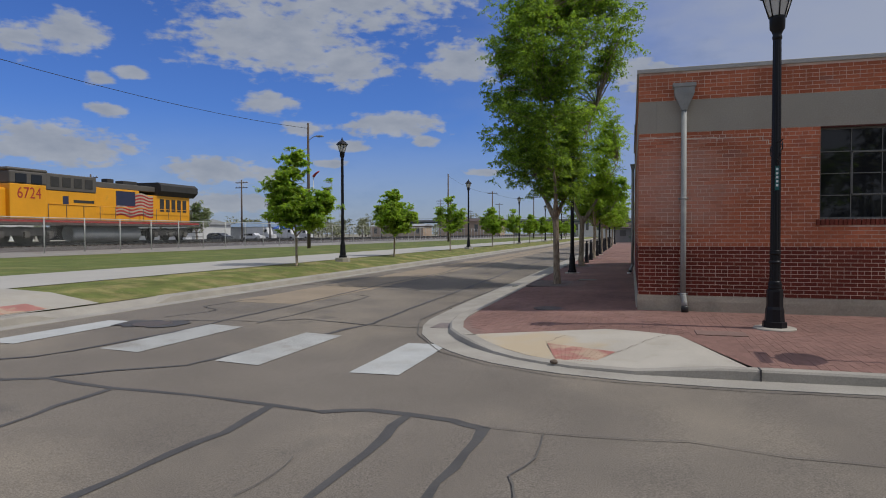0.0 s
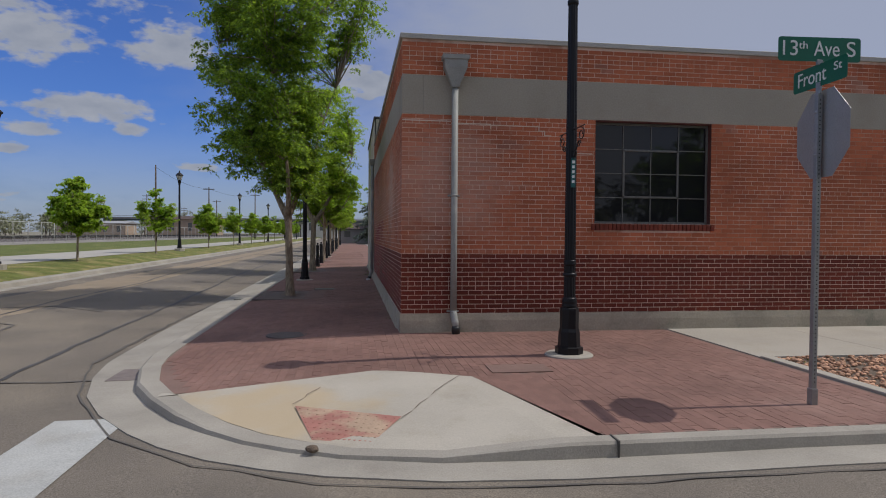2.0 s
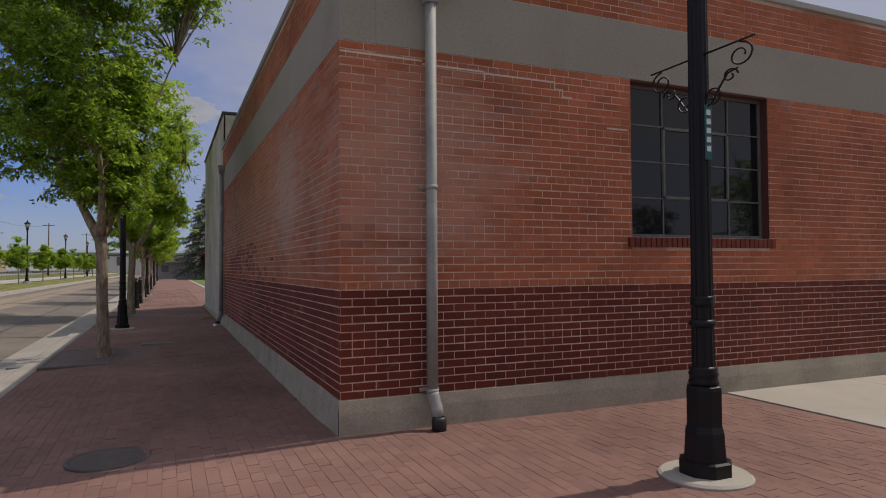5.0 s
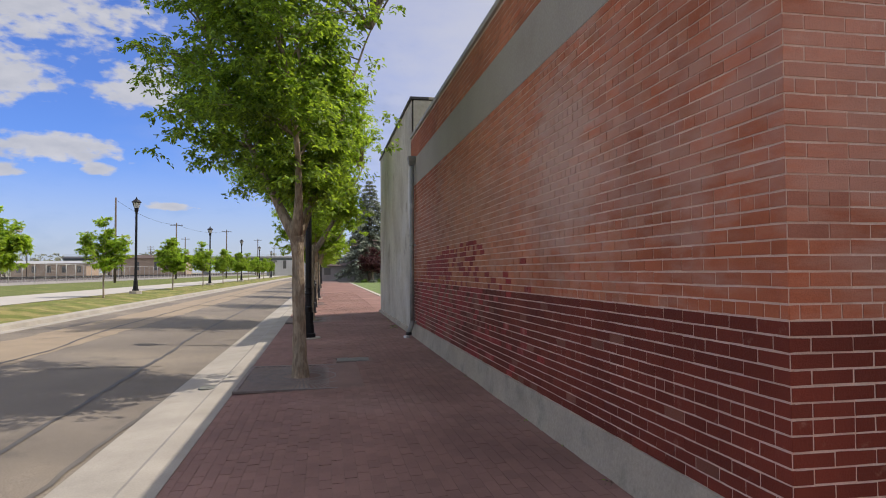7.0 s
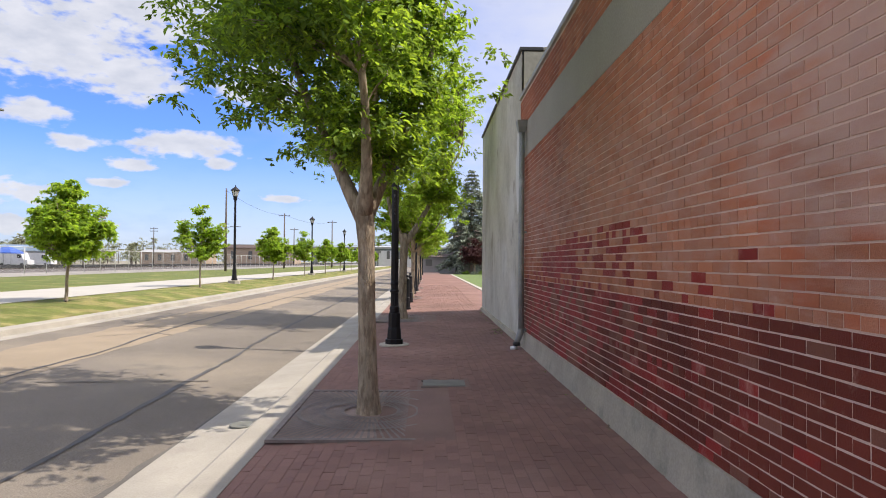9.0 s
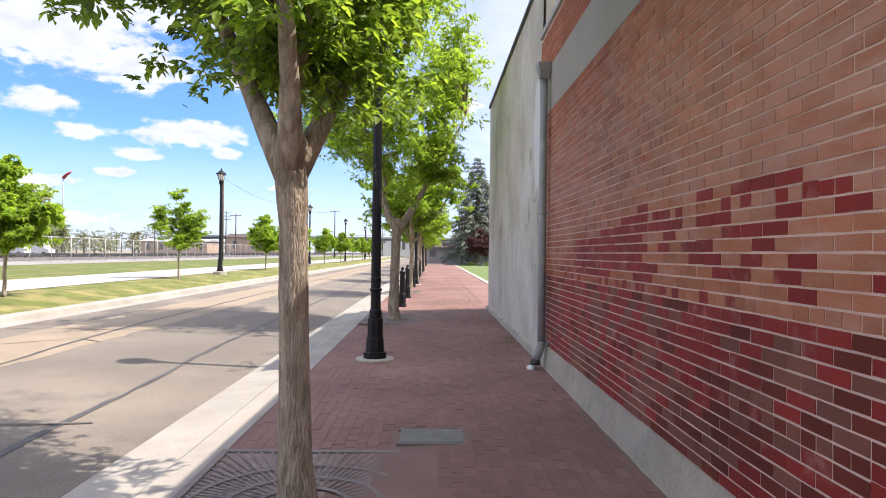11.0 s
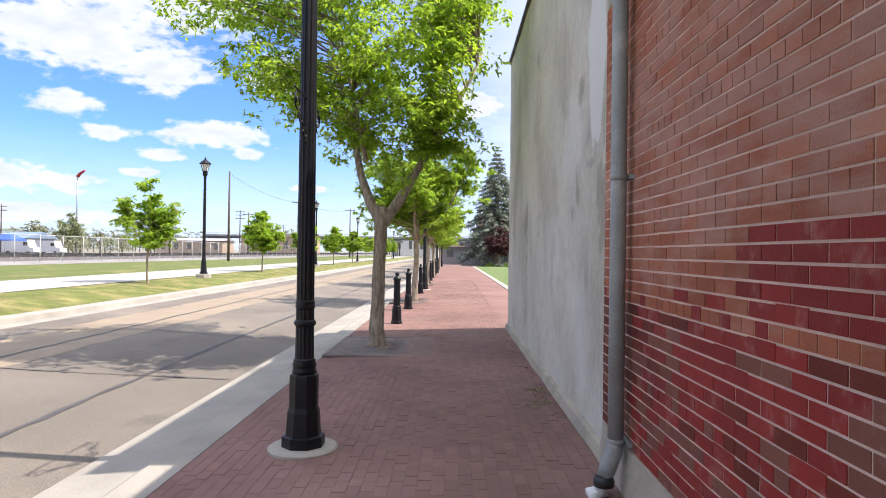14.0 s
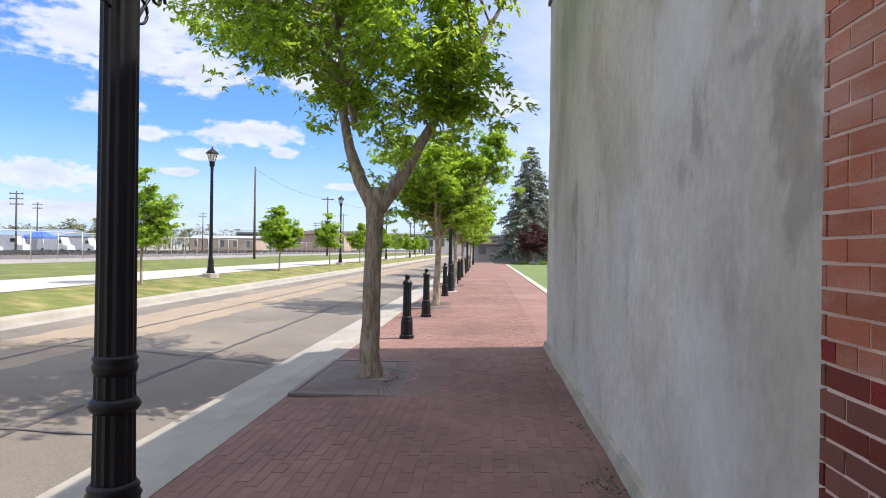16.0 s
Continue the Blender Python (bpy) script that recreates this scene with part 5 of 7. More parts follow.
def ridged_trunk(bm, pts, girth, seed):
    """A trunk with the furrowed ridges of old bark."""
    rings, sides = 150, 108
    top = pts[-1].z
    loops = []
    for i in range(rings + 1):
        z = -0.05 + (top + 0.05) * i / rings
        k = next((j for j in range(len(pts) - 1) if pts[j + 1].z >= z - 1e-6), len(pts) - 2)
        f = (z - pts[k].z) / max(pts[k + 1].z - pts[k].z, 1e-6)
        c, r = pts[k].lerp(pts[k + 1], f), girth[k] + (girth[k + 1] - girth[k]) * f
        ring = []
        for s in range(sides):
            a = 2 * math.pi * s / sides
            u, v = math.cos(a), math.sin(a)
            furrow = abs(noise.noise((u * 12 + seed, v * 12, z * 11))) + 0.6 * abs(noise.noise((u * 22, v * 22 + seed, z * 26)))
            knob = 0.1 * max(0, noise.noise((u * 1.2, v * 1.2 + seed, z * 2.6)))
            rr = r * (0.95 + 0.17 * min(furrow, 0.55) + knob)
            rr *= 1 - 0.55 * max(0.0, (z / top - 0.97) / 0.03) ** 2
            ring.append(bm.verts.new((c.x + rr * u, c.y + rr * v, z)))
        loops.append(ring)
    for a, b in zip(loops, loops[1:]):
        for s in range(sides):
            bm.faces.new((a[s], a[(s + 1) % sides], b[(s + 1) % sides], b[s]))
    bm.faces.new(loops[-1])


def grow_branches(bm, rnd, stems, shape, count, ends, seed, clump):
    """Branches from the limbs out to a crown whose reach to the road and to the wall differs with height."""
    knots = [p for stem, _ in stems for a, b in zip(stem[1:], stem[2:]) for p in (a, a.lerp(b, 0.5))]
    low_z, high_z = shape[0][0], shape[-1][0]
    made = 0
    while made < count:
        z = rnd.uniform(low_z, high_z)
        k = next(j for j in range(len(shape) - 1) if shape[j + 1][0] >= z)
        f = (z - shape[k][0]) / (shape[k + 1][0] - shape[k][0])
        road_side = shape[k][1] + (shape[k + 1][1] - shape[k][1]) * f
        wall_side = shape[k][2] + (shape[k + 1][2] - shape[k][2]) * f
        a = rnd.uniform(0, 2 * math.pi)
        half = 0.5 + 0.5 * math.cos(a)
        limit = road_side * (1 - half) + wall_side * half
        if rnd.random() > (limit / 2.6) + 0.25:
            continue
        limit *= 1 + 0.3 * abs(math.sin(a))
        r = limit * (0.25 + 0.8 * rnd.random() ** 0.6)
        p = Vector((math.cos(a) * r, math.sin(a) * r, z))
        if r > 0.35 * limit and noise.noise((p.x * 0.85 + seed, p.y * 0.85, p.z * 0.85)) < 0.1:
            continue
        root = min((q for q in knots), key=lambda q: (q - p).length + (2.0 * max(0, q.z - p.z + 0.15)))
        mid = root.lerp(p, 0.5) + Vector((rnd.uniform(-0.12, 0.12), rnd.uniform(-0.12, 0.12), rnd.uniform(0.02, 0.2)))
        thick = 0.008 + 0.006 * min((p - root).length, 2.2)
        add_tube(bm, [root, root.lerp(mid, 0.5) + Vector((0, 0, 0.04)), mid, mid.lerp(p, 0.5) + Vector((0, 0, 0.05)), p], [thick, thick * 0.85, thick * 0.65, thick * 0.45, 0.004], 5, closed_ends=False)
        made += 1
        for q in (p, mid.lerp(p, 0.6), mid):
            ends.append(q + Vector((rnd.gauss(0, 0.05), rnd.gauss(0, 0.05), 0)))
            ends.append(q + Vector((rnd.gauss(0, clump), rnd.gauss(0, clump), rnd.gauss(-0.05, clump * 0.7))))


def tree(x, y, z, seed, height, fork, trunk_r, spread, label, group, leaves=45, leaf=0.12, limbs=4, mats=(LEAF, LEAF_LIGHT), shares=(0.7, 0.3), lean=0.03, clump=0.3, low=0.1, twigs=5, grow=1.0, egg=0.38, aside=0.0, bare=None, limb_r=0.6, rise=(0.9, 1.6), turn=0.0, gap=0.95, shape=None, branches=0):
    """Tapered trunk, forked limbs and twigs, with leaves in clumps round the twig ends; the crown is egg-shaped and ragged."""
    rnd = random.Random(seed)
    e = empty("tree", x, y, z)
    bm = bmesh.new()
    bend = rnd.uniform(0, 6.28)
    top = Vector((lean * fork * math.cos(bend), lean * fork * math.sin(bend), fork))
    pts = [Vector((0, 0, -0.05))] + [top * f + Vector((rnd.uniform(-0.02, 0.02), rnd.uniform(-0.02, 0.02), 0)) for f in (0.04, 0.12, 0.3, 0.5, 0.75, 0.92, 1.0)]
    girth = [trunk_r * k for k in (1.5, 1.3, 1.1, 1.0, 0.95, 0.92, 1.05, 1.0)]
    if shape:
        ridged_trunk(bm, pts, girth, seed)
    else:
        add_tube(bm, pts, girth, 14)
    ends = []
    crown_h = height - fork

    def reach(f):
        """Half width of the crown at the share f of its height."""
        return spread * (math.sin(math.pi * min(max((f + low) / (1 + low), 0), 1) ** egg_pow)) ** 0.75

    egg_pow = math.log(0.5) / math.log(max(egg, 0.05))
    leader = limb_path(rnd, top, (rnd.uniform(-0.15, 0.15), rnd.uniform(-0.15, 0.15), 1), crown_h * 0.88, 8, 0.15, 0.24 if shape else 0.09)
    if limbs == 2:
        leader = limb_path(rnd, top + Vector((-0.3, 0, 0.8)), (-0.3, 0, 1), crown_h * 0.7, 8, 0.15, 0.09)
    add_tube(bm, leader, [trunk_r * (0.4 if limbs == 2 else 0.5 if shape else 0.72) * (1 - 0.88 * i / 8) for i in range(9)], 9)
    stems = [(leader, 0.25)]
    for k in range(limbs):
        a = 2 * math.pi * (k + rnd.uniform(-0.15, 0.15)) / limbs + turn
        up_ = rnd.uniform(*rise)
        sink = 0.34 if shape else rnd.uniform(0, 0.12) * fork * 0.3
        p = limb_path(rnd, top - Vector((0, 0, sink)), (math.cos(a), math.sin(a), up_), crown_h * rnd.uniform(0.55, 0.8) * (1 - 1.3 * aside * max(0, math.cos(a))), 7, 0.1, 0.12)
        thick = [trunk_r * limb_r * (1 - 0.86 * i / 7) for i in range(8)]
        if shape:
            # the limbs grow out of the trunk at nearly its full girth
            p.insert(1, p[0].lerp(p[1], 0.5))
            thick = [trunk_r * 0.93, trunk_r * 0.84, trunk_r * limb_r * 1.02] + thick[2:]
        add_tube(bm, p, thick, 12 if shape else 8)
        stems.append((p, 0.3))
    if shape:
        grow_branches(bm, rnd, stems, shape, branches, ends, seed, clump)
        stems = []
    for stem, start in stems:
        for i in range(2, len(stem)):
            for _ in range(twigs):
                p0 = stem[i - 1].lerp(stem[i], rnd.random())
                f = (p0.z - fork) / crown_h
                a = rnd.uniform(0, 6.28)
                r0 = math.hypot(p0.x, p0.y)
                want = reach(f + 0.08) * rnd.uniform(0.6, 1.08)
                length = max(0.35, want - r0 * 0.6) * grow
                p = limb_path(rnd, p0, (math.cos(a), math.sin(a), rnd.uniform(0.0, 0.55)), min(length, 2.6), 4, 0.02, 0.18)
                tip = p[-1]
                far_ok = math.hypot(tip.x, tip.y) < reach((tip.z - fork) / crown_h) * 1.2 * (1 - aside * tip.x / max(math.hypot(tip.x, tip.y), 0.01)) and tip.z < height * 1.03
                if far_ok:
                    add_tube(bm, p, [0.018, 0.014, 0.011, 0.008, 0.004], 4, closed_ends=False)
                for q in p[1:]:
                    r = math.hypot(q.x, q.y)
                    f2 = (q.z - fork) / crown_h
                    side = 1 - aside * q.x / max(r, 0.01)
                    if r < reach(f2) * 1.12 * side and (-low if bare is None else bare) < f2 < 1.05 and noise.noise((q.x * gap + seed, q.y * gap, q.z * gap)) > -0.22:
                        ends.append(q)
                        if rnd.random() < 0.6:
                            ends.append(q + Vector((rnd.gauss(0, clump), rnd.gauss(0, clump), rnd.gauss(0, clump * 0.7))))
    part("trunk", bm, BARK, e)
    part("crown", leaf_mesh("crown", ends, leaves, clump * 0.46, leaf, list(mats), seed, shares), None, e, "fresh green spring leaves")
    return tagged(e, label, "tree", group)


ROW = "street trees along the pavement"
# the first tree leans its fork towards the road
tree(-2.37, 21.7, walk_z(-2.45), 11, 10.2, 2.5, 0.098, 2.05, "ash-like street tree with rough forked trunk in an iron grate", ROW, 50, 0.082, 3, clump=0.3, shares=(0.6, 0.4), turn=0.95, limb_r=0.62, rise=(1.5, 2.3), branches=440,
     shape=[(2.95, 0.5, 0.5), (3.4, 1.3, 0.6), (4.4, 1.9, 0.75), (5.1, 2.6, 0.9), (5.9, 2.1, 1.1), (7.0, 2.0, 2.1), (8.2, 1.95, 2.6), (9.2, 1.6, 2.1), (10.0, 1.1, 1.3), (10.5, 0.3, 0.4)])
tree(-2.48, 33.95, walk_z(-2.45), 23, 8.8, 2.6, 0.12, 2.6, "street tree with a wide Y-shaped fork in an iron grate", ROW, 36, 0.092, 2, clump=0.3, mats=(LEAF_LIGHT, LEAF), shares=(0.9, 0.1), limb_r=0.8, rise=(1.3, 1.6), turn=0.35, branches=310,
     shape=[(3.1, 0.0, 0.8), (3.5, 0.1, 1.3), (3.9, 0.7, 1.45), (4.4, 2.2, 1.45), (5.2, 3.3, 1.2), (6.0, 3.5, 1.3), (7.0, 3.0, 1.7), (8.0, 2.1, 1.6), (8.8, 1.0, 0.9), (9.2, 0.3, 0.3)])
tree_c = tree(-2.45, 45.3, walk_z(-2.45), 31, 7.4, 2.2, 0.1, 2.1, "dense round-crowned street tree in fresh leaf", ROW, 95, 0.095, 4, clump=0.3, low=0.1, twigs=5, mats=(LEAF_LIGHT, LEAF), shares=(0.85, 0.15), egg=0.45)
for k, y in enumerate((57.0, 69.0, 81.0, 92.0, 103.0)):
    copy_thing(tree_c, pose(-2.45, y, walk_z(-2.45), 0, 0, 70 * k + 40))
YOUNG = "young street trees in the grass strip"
young_a = tree(-13.4, 24.0, verge_z(-13.4), 41, 5.2, 1.25, 0.05, 1.3, "young slim street tree in the grass strip", YOUNG, 46, 0.125, 3, clump=0.22, low=0.06, twigs=6, mats=(LEAF_LIGHT, LEAF), shares=(0.85, 0.15), egg=0.35)
young_b = tree(-13.4, 35.5, verge_z(-13.4), 43, 4.2, 1.25, 0.05, 1.05, "young bushy street tree in the grass strip", YOUNG, 48, 0.12, 4, clump=0.2, low=0.1, twigs=6, mats=(LEAF_LIGHT, LEAF), shares=(0.9, 0.1), egg=0.35)
young_c = tree(-13.4, 47.8, verge_z(-13.4), 47, 4.6, 1.3, 0.045, 1.05, "young sparse street tree in the grass strip", YOUNG, 32, 0.12, 3, clump=0.2, low=0.05, twigs=4, mats=(LEAF_LIGHT, LEAF), shares=(0.9, 0.1), egg=0.35)
for k, (y, src) in enumerate(((63.4, young_b), (76.0, young_c), (88.5, young_b), (101.0, young_b), (113.5, young_c), (126.5, young_b), (139, young_b), (152, young_c))):
    copy_thing(src, pose(-13.4, y, verge_z(-13.4), 0, 0, 95 * k))
# trees on the other side of the crossing street, seen mirrored in the window
tree(7.5, -7.0, -0.45, 53, 9.0, 2.4, 0.16, 2.6, "broad street tree across the side street", "trees across the side street", 26, 0.16, 4, clump=0.35)
tree(17.5, -8.0, -0.45, 57, 10.0, 2.6, 0.18, 3.0, "tall street tree across the side street", "trees across the side street", 24, 0.17, 4, clump=0.38)

tree(27.5, -3.2, -0.45, 59, 11.0, 2.6, 0.18, 3.4, "tall street tree across the side street", "trees across the side street", 24, 0.19, 4, clump=0.4)


def grate(x, y, z):
    e = empty("tree_grate", x, y, z)
    part("frame", box(-0.9, 0.9, -1.2, -1.14, -0.02, 0.014, 0.002), IRON, e)
    part("frame", box(-0.9, 0.9, 1.14, 1.2, -0.02, 0.014, 0.002), IRON, e)
    part("frame", box(-0.9, -0.84, -1.14, 1.14, -0.02, 0.014, 0.002), IRON, e)
    part("frame", box(0.84, 0.9, -1.14, 1.14, -0.02, 0.014, 0.002), IRON, e)
    part("soil", box(-0.84, 0.84, -1.14, 1.14, -0.05, -0.003), GRATE_DUST, e)
    bm = bmesh.new()
    for k in range(96):
        a = 2 * math.pi * k / 96
        c, s = math.cos(a), math.sin(a)
        far = min(0.85 / max(abs(c), 1e-6), 1.15 / max(abs(s), 1e-6))
        near = 0.3 if k % 2 else 0.5
        side = Vector((-s, c, 0)) * 0.012
        p, q = Vector((c * near, s * near, 0.008)), Vector((c * far, s * far, 0.008))
        bm.faces.new([bm.verts.new(v) for v in (p - side, q - side, q + side, p + side)])
    tagged(part("grating", bm, IRON, e), kind="stuff")
    for r in (0.3, 0.52, 0.78):
        part("grate_ring", add_ring(r), IRON, e)
    return tagged(e, "cast-iron tree grate with curved slots", "tree grate", "tree grates")


def add_ring(r):
    bm = bmesh.new()
    n = 40
    a = [bm.verts.new((r * math.cos(2 * math.pi * k / n), r * math.sin(2 * math.pi * k / n), 0.012)) for k in range(n)]
    b = [bm.verts.new(((r + 0.04) * math.cos(2 * math.pi * k / n), (r + 0.04) * math.sin(2 * math.pi * k / n), 0.012)) for k in range(n)]
    for k in range(n):
        bm.faces.new((a[k], b[k], b[(k + 1) % n], a[(k + 1) % n]))
    return bm


grate_a = grate(-2.35, 21.75, walk_z(-2.35) + 0.004)
copy_thing(grate_a, pose(-2.35, 33.95, walk_z(-2.35) + 0.004, 0, 0, 0))
for y in (45.3, 57.0, 69.0):
    copy_thing(grate_a, pose(-2.35, y, walk_z(-2.35) + 0.004))

meter = empty("meter_box", -1.48, 23.3, walk_z(-1.48) + 0.003)
part("lid", box(-0.29, 0.29, -0.2, 0.2, -0.02, 0.012, 0.003), LID_GREY, meter)
part("rim", box(-0.31, 0.31, -0.24, -0.205, -0.02, 0.008), IRON, meter)
part("rim", box(-0.31, 0.31, 0.205, 0.24, -0.02, 0.008), IRON, meter)
# solid black slabs give the lift holes their inner shade
for sx in (-0.15, 0.15):
    part("lift_hole", box(sx - 0.07, sx + 0.07, 0.25, 0.29, -0.01, 0.006), PLASTIC_BLACK, meter)
tagged(meter, "grey rectangular meter box lid among brick pavers", "meter box")
hatch = part("utility_hatch", box(1.0, 1.75, 10.75, 11.2, -0.02, 0.012, 0.003), PAVER_BED)
tagged(hatch, "reddish square utility hatch in the brick pavement", "hatch")
inlet = part("drain_inlet", box(-3.7, -3.3, 11.75, 12.45, -0.4, road_z(-3.5) + 0.022, 0.004), IRON)
tagged(inlet, "dark iron storm drain inlet at the kerb", "drain")

# ---- lawn and planting beyond the plastered building ----
lawn = sheet("lawn", [1.75, 6, 30], [36.5, 60, 103], lambda x, y: 0.02, LAWN)
tagged(lawn, "bright green mown lawn beside the pavement", "lawn", kind="structure")
edge = part("lawn_edging", box(1.45, 1.74, 36.5, 103, -0.1, 0.03, 0.01), CONCRETE)
tagged(edge, "pale concrete edging strip of the lawn", "edging", kind="structure")
wide = sheet("pavement_far", [0.14, 1.45], [36.45, 60, 103], lambda x, y: -0.004, PAVER[0])
tagged(wide, "red brick pavement widening beyond the buildings", "pavement", kind="structure")


def spruce(x, y, z, h, seed):
    rnd = random.Random(seed)
    e = empty("spruce", x, y, z)
    part("trunk", add_tube(bmesh.new(), [(0, 0, 0), (0.05, 0, h * 0.5), (0, 0, h)], [0.3, 0.18, 0.03], 10), BARK, e)
    ends = []
    bm = bmesh.new()
    k = 0
    zz = 1.6
    while zz < h:
        f = zz / h
        n = 9 if f < 0.8 else 6
        for i in range(n):
            a = 2 * math.pi * i / n + k * 0.7 + rnd.uniform(-0.25, 0.25)
            r = (1 - f) ** 0.7 * 6.0 * rnd.uniform(0.7, 1.1) + 0.25
            pts = [Vector((math.cos(a) * r * t, math.sin(a) * r * t, zz - 0.35 * r * t * t + 0.12 * r * t)) for t in (0.05, 0.35, 0.65, 1.0)]
            add_tube(bm, pts, [0.05, 0.035, 0.02, 0.008], 4, closed_ends=False)
            m = max(3, int(r * 5))
            for j in range(m):
                t = 0.2 + 0.8 * j / m
                ends.append((math.cos(a) * r * t, math.sin(a) * r * t, zz - 0.35 * r * t * t + 0.12 * r * t))
        zz += 0.62
        k += 1
    part("branches", bm, BARK, e)
    part("needles", leaf_mesh("needles", ends, 9, 0.17, 0.34, [NEEDLES], seed, droop=0.5, flat=0.5), None, e)
    return tagged(e, "tall grey-green spruce with drooping layered boughs", "tree")


spruce(5.4, 118, 0, 16.6, 5)
tree(4.9, 103.5, 0.0, 61, 5.2, 1.3, 0.1, 1.9, "small dark red-leaved ornamental tree by the lawn", "", 26, 0.16, 4, mats=(RED_LEAF,), shares=(1.0,), clump=0.3)


def shrub(x, y, r, seed, mats, label):
    rnd = random.Random(seed)
    e = empty("shrub", x, y, 0.02)
    bm = bmesh.new()
    ends = []
    for _ in range(26):
        a, b = rnd.uniform(0, 6.28), rnd.uniform(0.1, 1.5)
        q = Vector((math.cos(a) * math.cos(b), math.sin(a) * math.cos(b), math.sin(b) * 0.7)) * r * rnd.uniform(0.7, 1)
        add_tube(bm, [(0, 0, 0), q * 0.5, q], [0.012, 0.009, 0.004], 4, closed_ends=False)
        ends += [q, q * 0.7]
    part("stems", bm, BARK, e)
    part("foliage", leaf_mesh("foliage", ends, 24, r * 0.2, 0.12, mats, seed, (1.0,)), None, e)
    return tagged(e, label, "shrub", "shrubs by the lawn")


for k, (x, y, r) in enumerate(((2.6, 102.6, 0.6), (3.6, 102.4, 0.65), (4.7, 102.2, 0.6), (5.9, 102.6, 0.7), (7.0, 102.4, 0.6))):
    shrub(x, y, r, 70 + k, [LEAF if k % 2 else NEEDLES], "low rounded evergreen shrub at the lawn's end")


def house(x0, x1, y0, y1, h, roof_h, wall, roof_mat, label, name="house", windows=0, side="y"):
    e = empty(name, (x0 + x1) / 2, (y0 + y1) / 2, 0)
    sit(part("wall", box(x0, x1, y0, y1, -0.4, h), wall), e)
    bm = bmesh.new()
    o = 0.5
    if side == "y":
        m = (y0 + y1) / 2
        v = [bm.verts.new(p) for p in ((x0 - o, y0 - o, h), (x1 + o, y0 - o, h), (x1 + o, y1 + o, h), (x0 - o, y1 + o, h), (x0 - o, m, h + roof_h), (x1 + o, m, h + roof_h))]
        faces = ((0, 1, 5, 4), (2, 3, 4, 5), (0, 4, 3), (1, 2, 5), (3, 2, 1, 0))
    else:
        m = (x0 + x1) / 2
        v = [bm.verts.new(p) for p in ((x0 - o, y0 - o, h), (x1 + o, y0 - o, h), (x1 + o, y1 + o, h), (x0 - o, y1 + o, h), (m, y0 - o, h + roof_h), (m, y1 + o, h + roof_h))]
        faces = ((0, 3, 5, 4), (1, 4, 5, 2), (0, 4, 1), (3, 2, 5), (3, 2, 1, 0))
    for f in faces:
        bm.faces.new([v[i] for i in f])
    sit(part("roof", bm, roof_mat), e)
    for k in range(windows):
        u = (k + 0.5) / windows
        wx = x0 + (x1 - x0) * u
        win = sit(part("window", box(wx - 0.55, wx + 0.55, y0 - 0.04, y0 + 0.02, h * 0.4, h * 0.82), WINDOW_STEEL), e)
        o2 = part("pane", box(wx - 0.48, wx + 0.48, y0 - 0.055, y0 - 0.03, h * 0.43, h * 0.79), GLASS)
        o2.parent = win
        o2.matrix_parent_inverse = win.matrix_parent_inverse.copy()
    return tagged(e, label, "building")


house(3.5, 22, 123, 136, 5.2, 3.0, HOUSE_WALL, ROOF_BROWN, "grey building with brown shingle roof behind the spruce", "house", 4)
house(-3.0, 3.2, 124, 134, 2.6, 0.9, HOUSE_WALL, ROOF_BROWN, "low dim entrance building at the pavement's end", "house", 2)
tree(9.5, 112, 0, 65, 9.5, 2.0, 0.2, 3.4, "dark broad tree before the grey building", "", 20, 0.22, 4, mats=(NEEDLES, RED_LEAF), shares=(0.6, 0.4), clump=0.5)

valve = part("valve_lid", lathe([(0.14, -0.02), (0.14, 0.006), (0.12, 0.012), (0.02, 0.012)], 24, smooth=False), LID_GREY)
valve.matrix_basis = pose(-3.72, 21.5, road_z(-4.25) + 0.06)
tagged(valve, "round grey steel valve lid in the gutter", "valve lid")
pebble = bmesh.new()
bmesh.ops.create_icosphere(pebble, subdivisions=2, radius=0.045)
for v in pebble.verts:
    v.co = Vector((v.co.x * 1.3, v.co.y, v.co.z * 0.7)) * (1 + 0.25 * noise.noise(v.co * 30))
rock = part("stone", pebble, SOIL)
rock.matrix_basis = pose(-0.98, 8.62, ramp_z(-0.98, 8.62) + 0.02)
tagged(rock, "small dark loose stone lying on the ramp", "stone")


def weeds(x0, x1, y0, y1, n, seed, label, name="weeds"):
    """Small leaf litter and weeds in the joint at the wall's foot."""
    r_ = random.Random(seed)
    pts = [(r_.uniform(x0, x1), r_.uniform(y0, y1), 0.0) for _ in range(n)]
    pts = [(x, y, walk_z(x) + 0.012) for x, y, _ in pts]
    ob = part(name, leaf_mesh(name, pts, 5, 0.035, 0.028, [SOIL, LEAF], seed, (0.75, 0.25), flat=0.15), None)
    return tagged(ob, label, "litter", kind="stuff")


weeds(-0.02, 0.07, 28.6, 31.5, 16, 1, "dry leaves and soil gathered along the wall foot")
weeds(-0.25, 0.05, 29.0, 30.0, 34, 2, "dry leaves and soil gathered along the wall foot")
weeds(0.02, 0.1, 15, 27, 14, 3, "dry leaves and soil gathered along the wall foot")
weeds(-0.06, 0.06, 31, 36, 14, 4, "dry leaves and soil gathered along the wall foot")
weeds(4.9, 5.4, 10.9, 11.3, 16, 5, "small weeds at the edge of the gravel bed")
weeds(-2.75, -2.1, 33.3, 34.1, 20, 6, "dry leaves round the tree's foot in the grate")


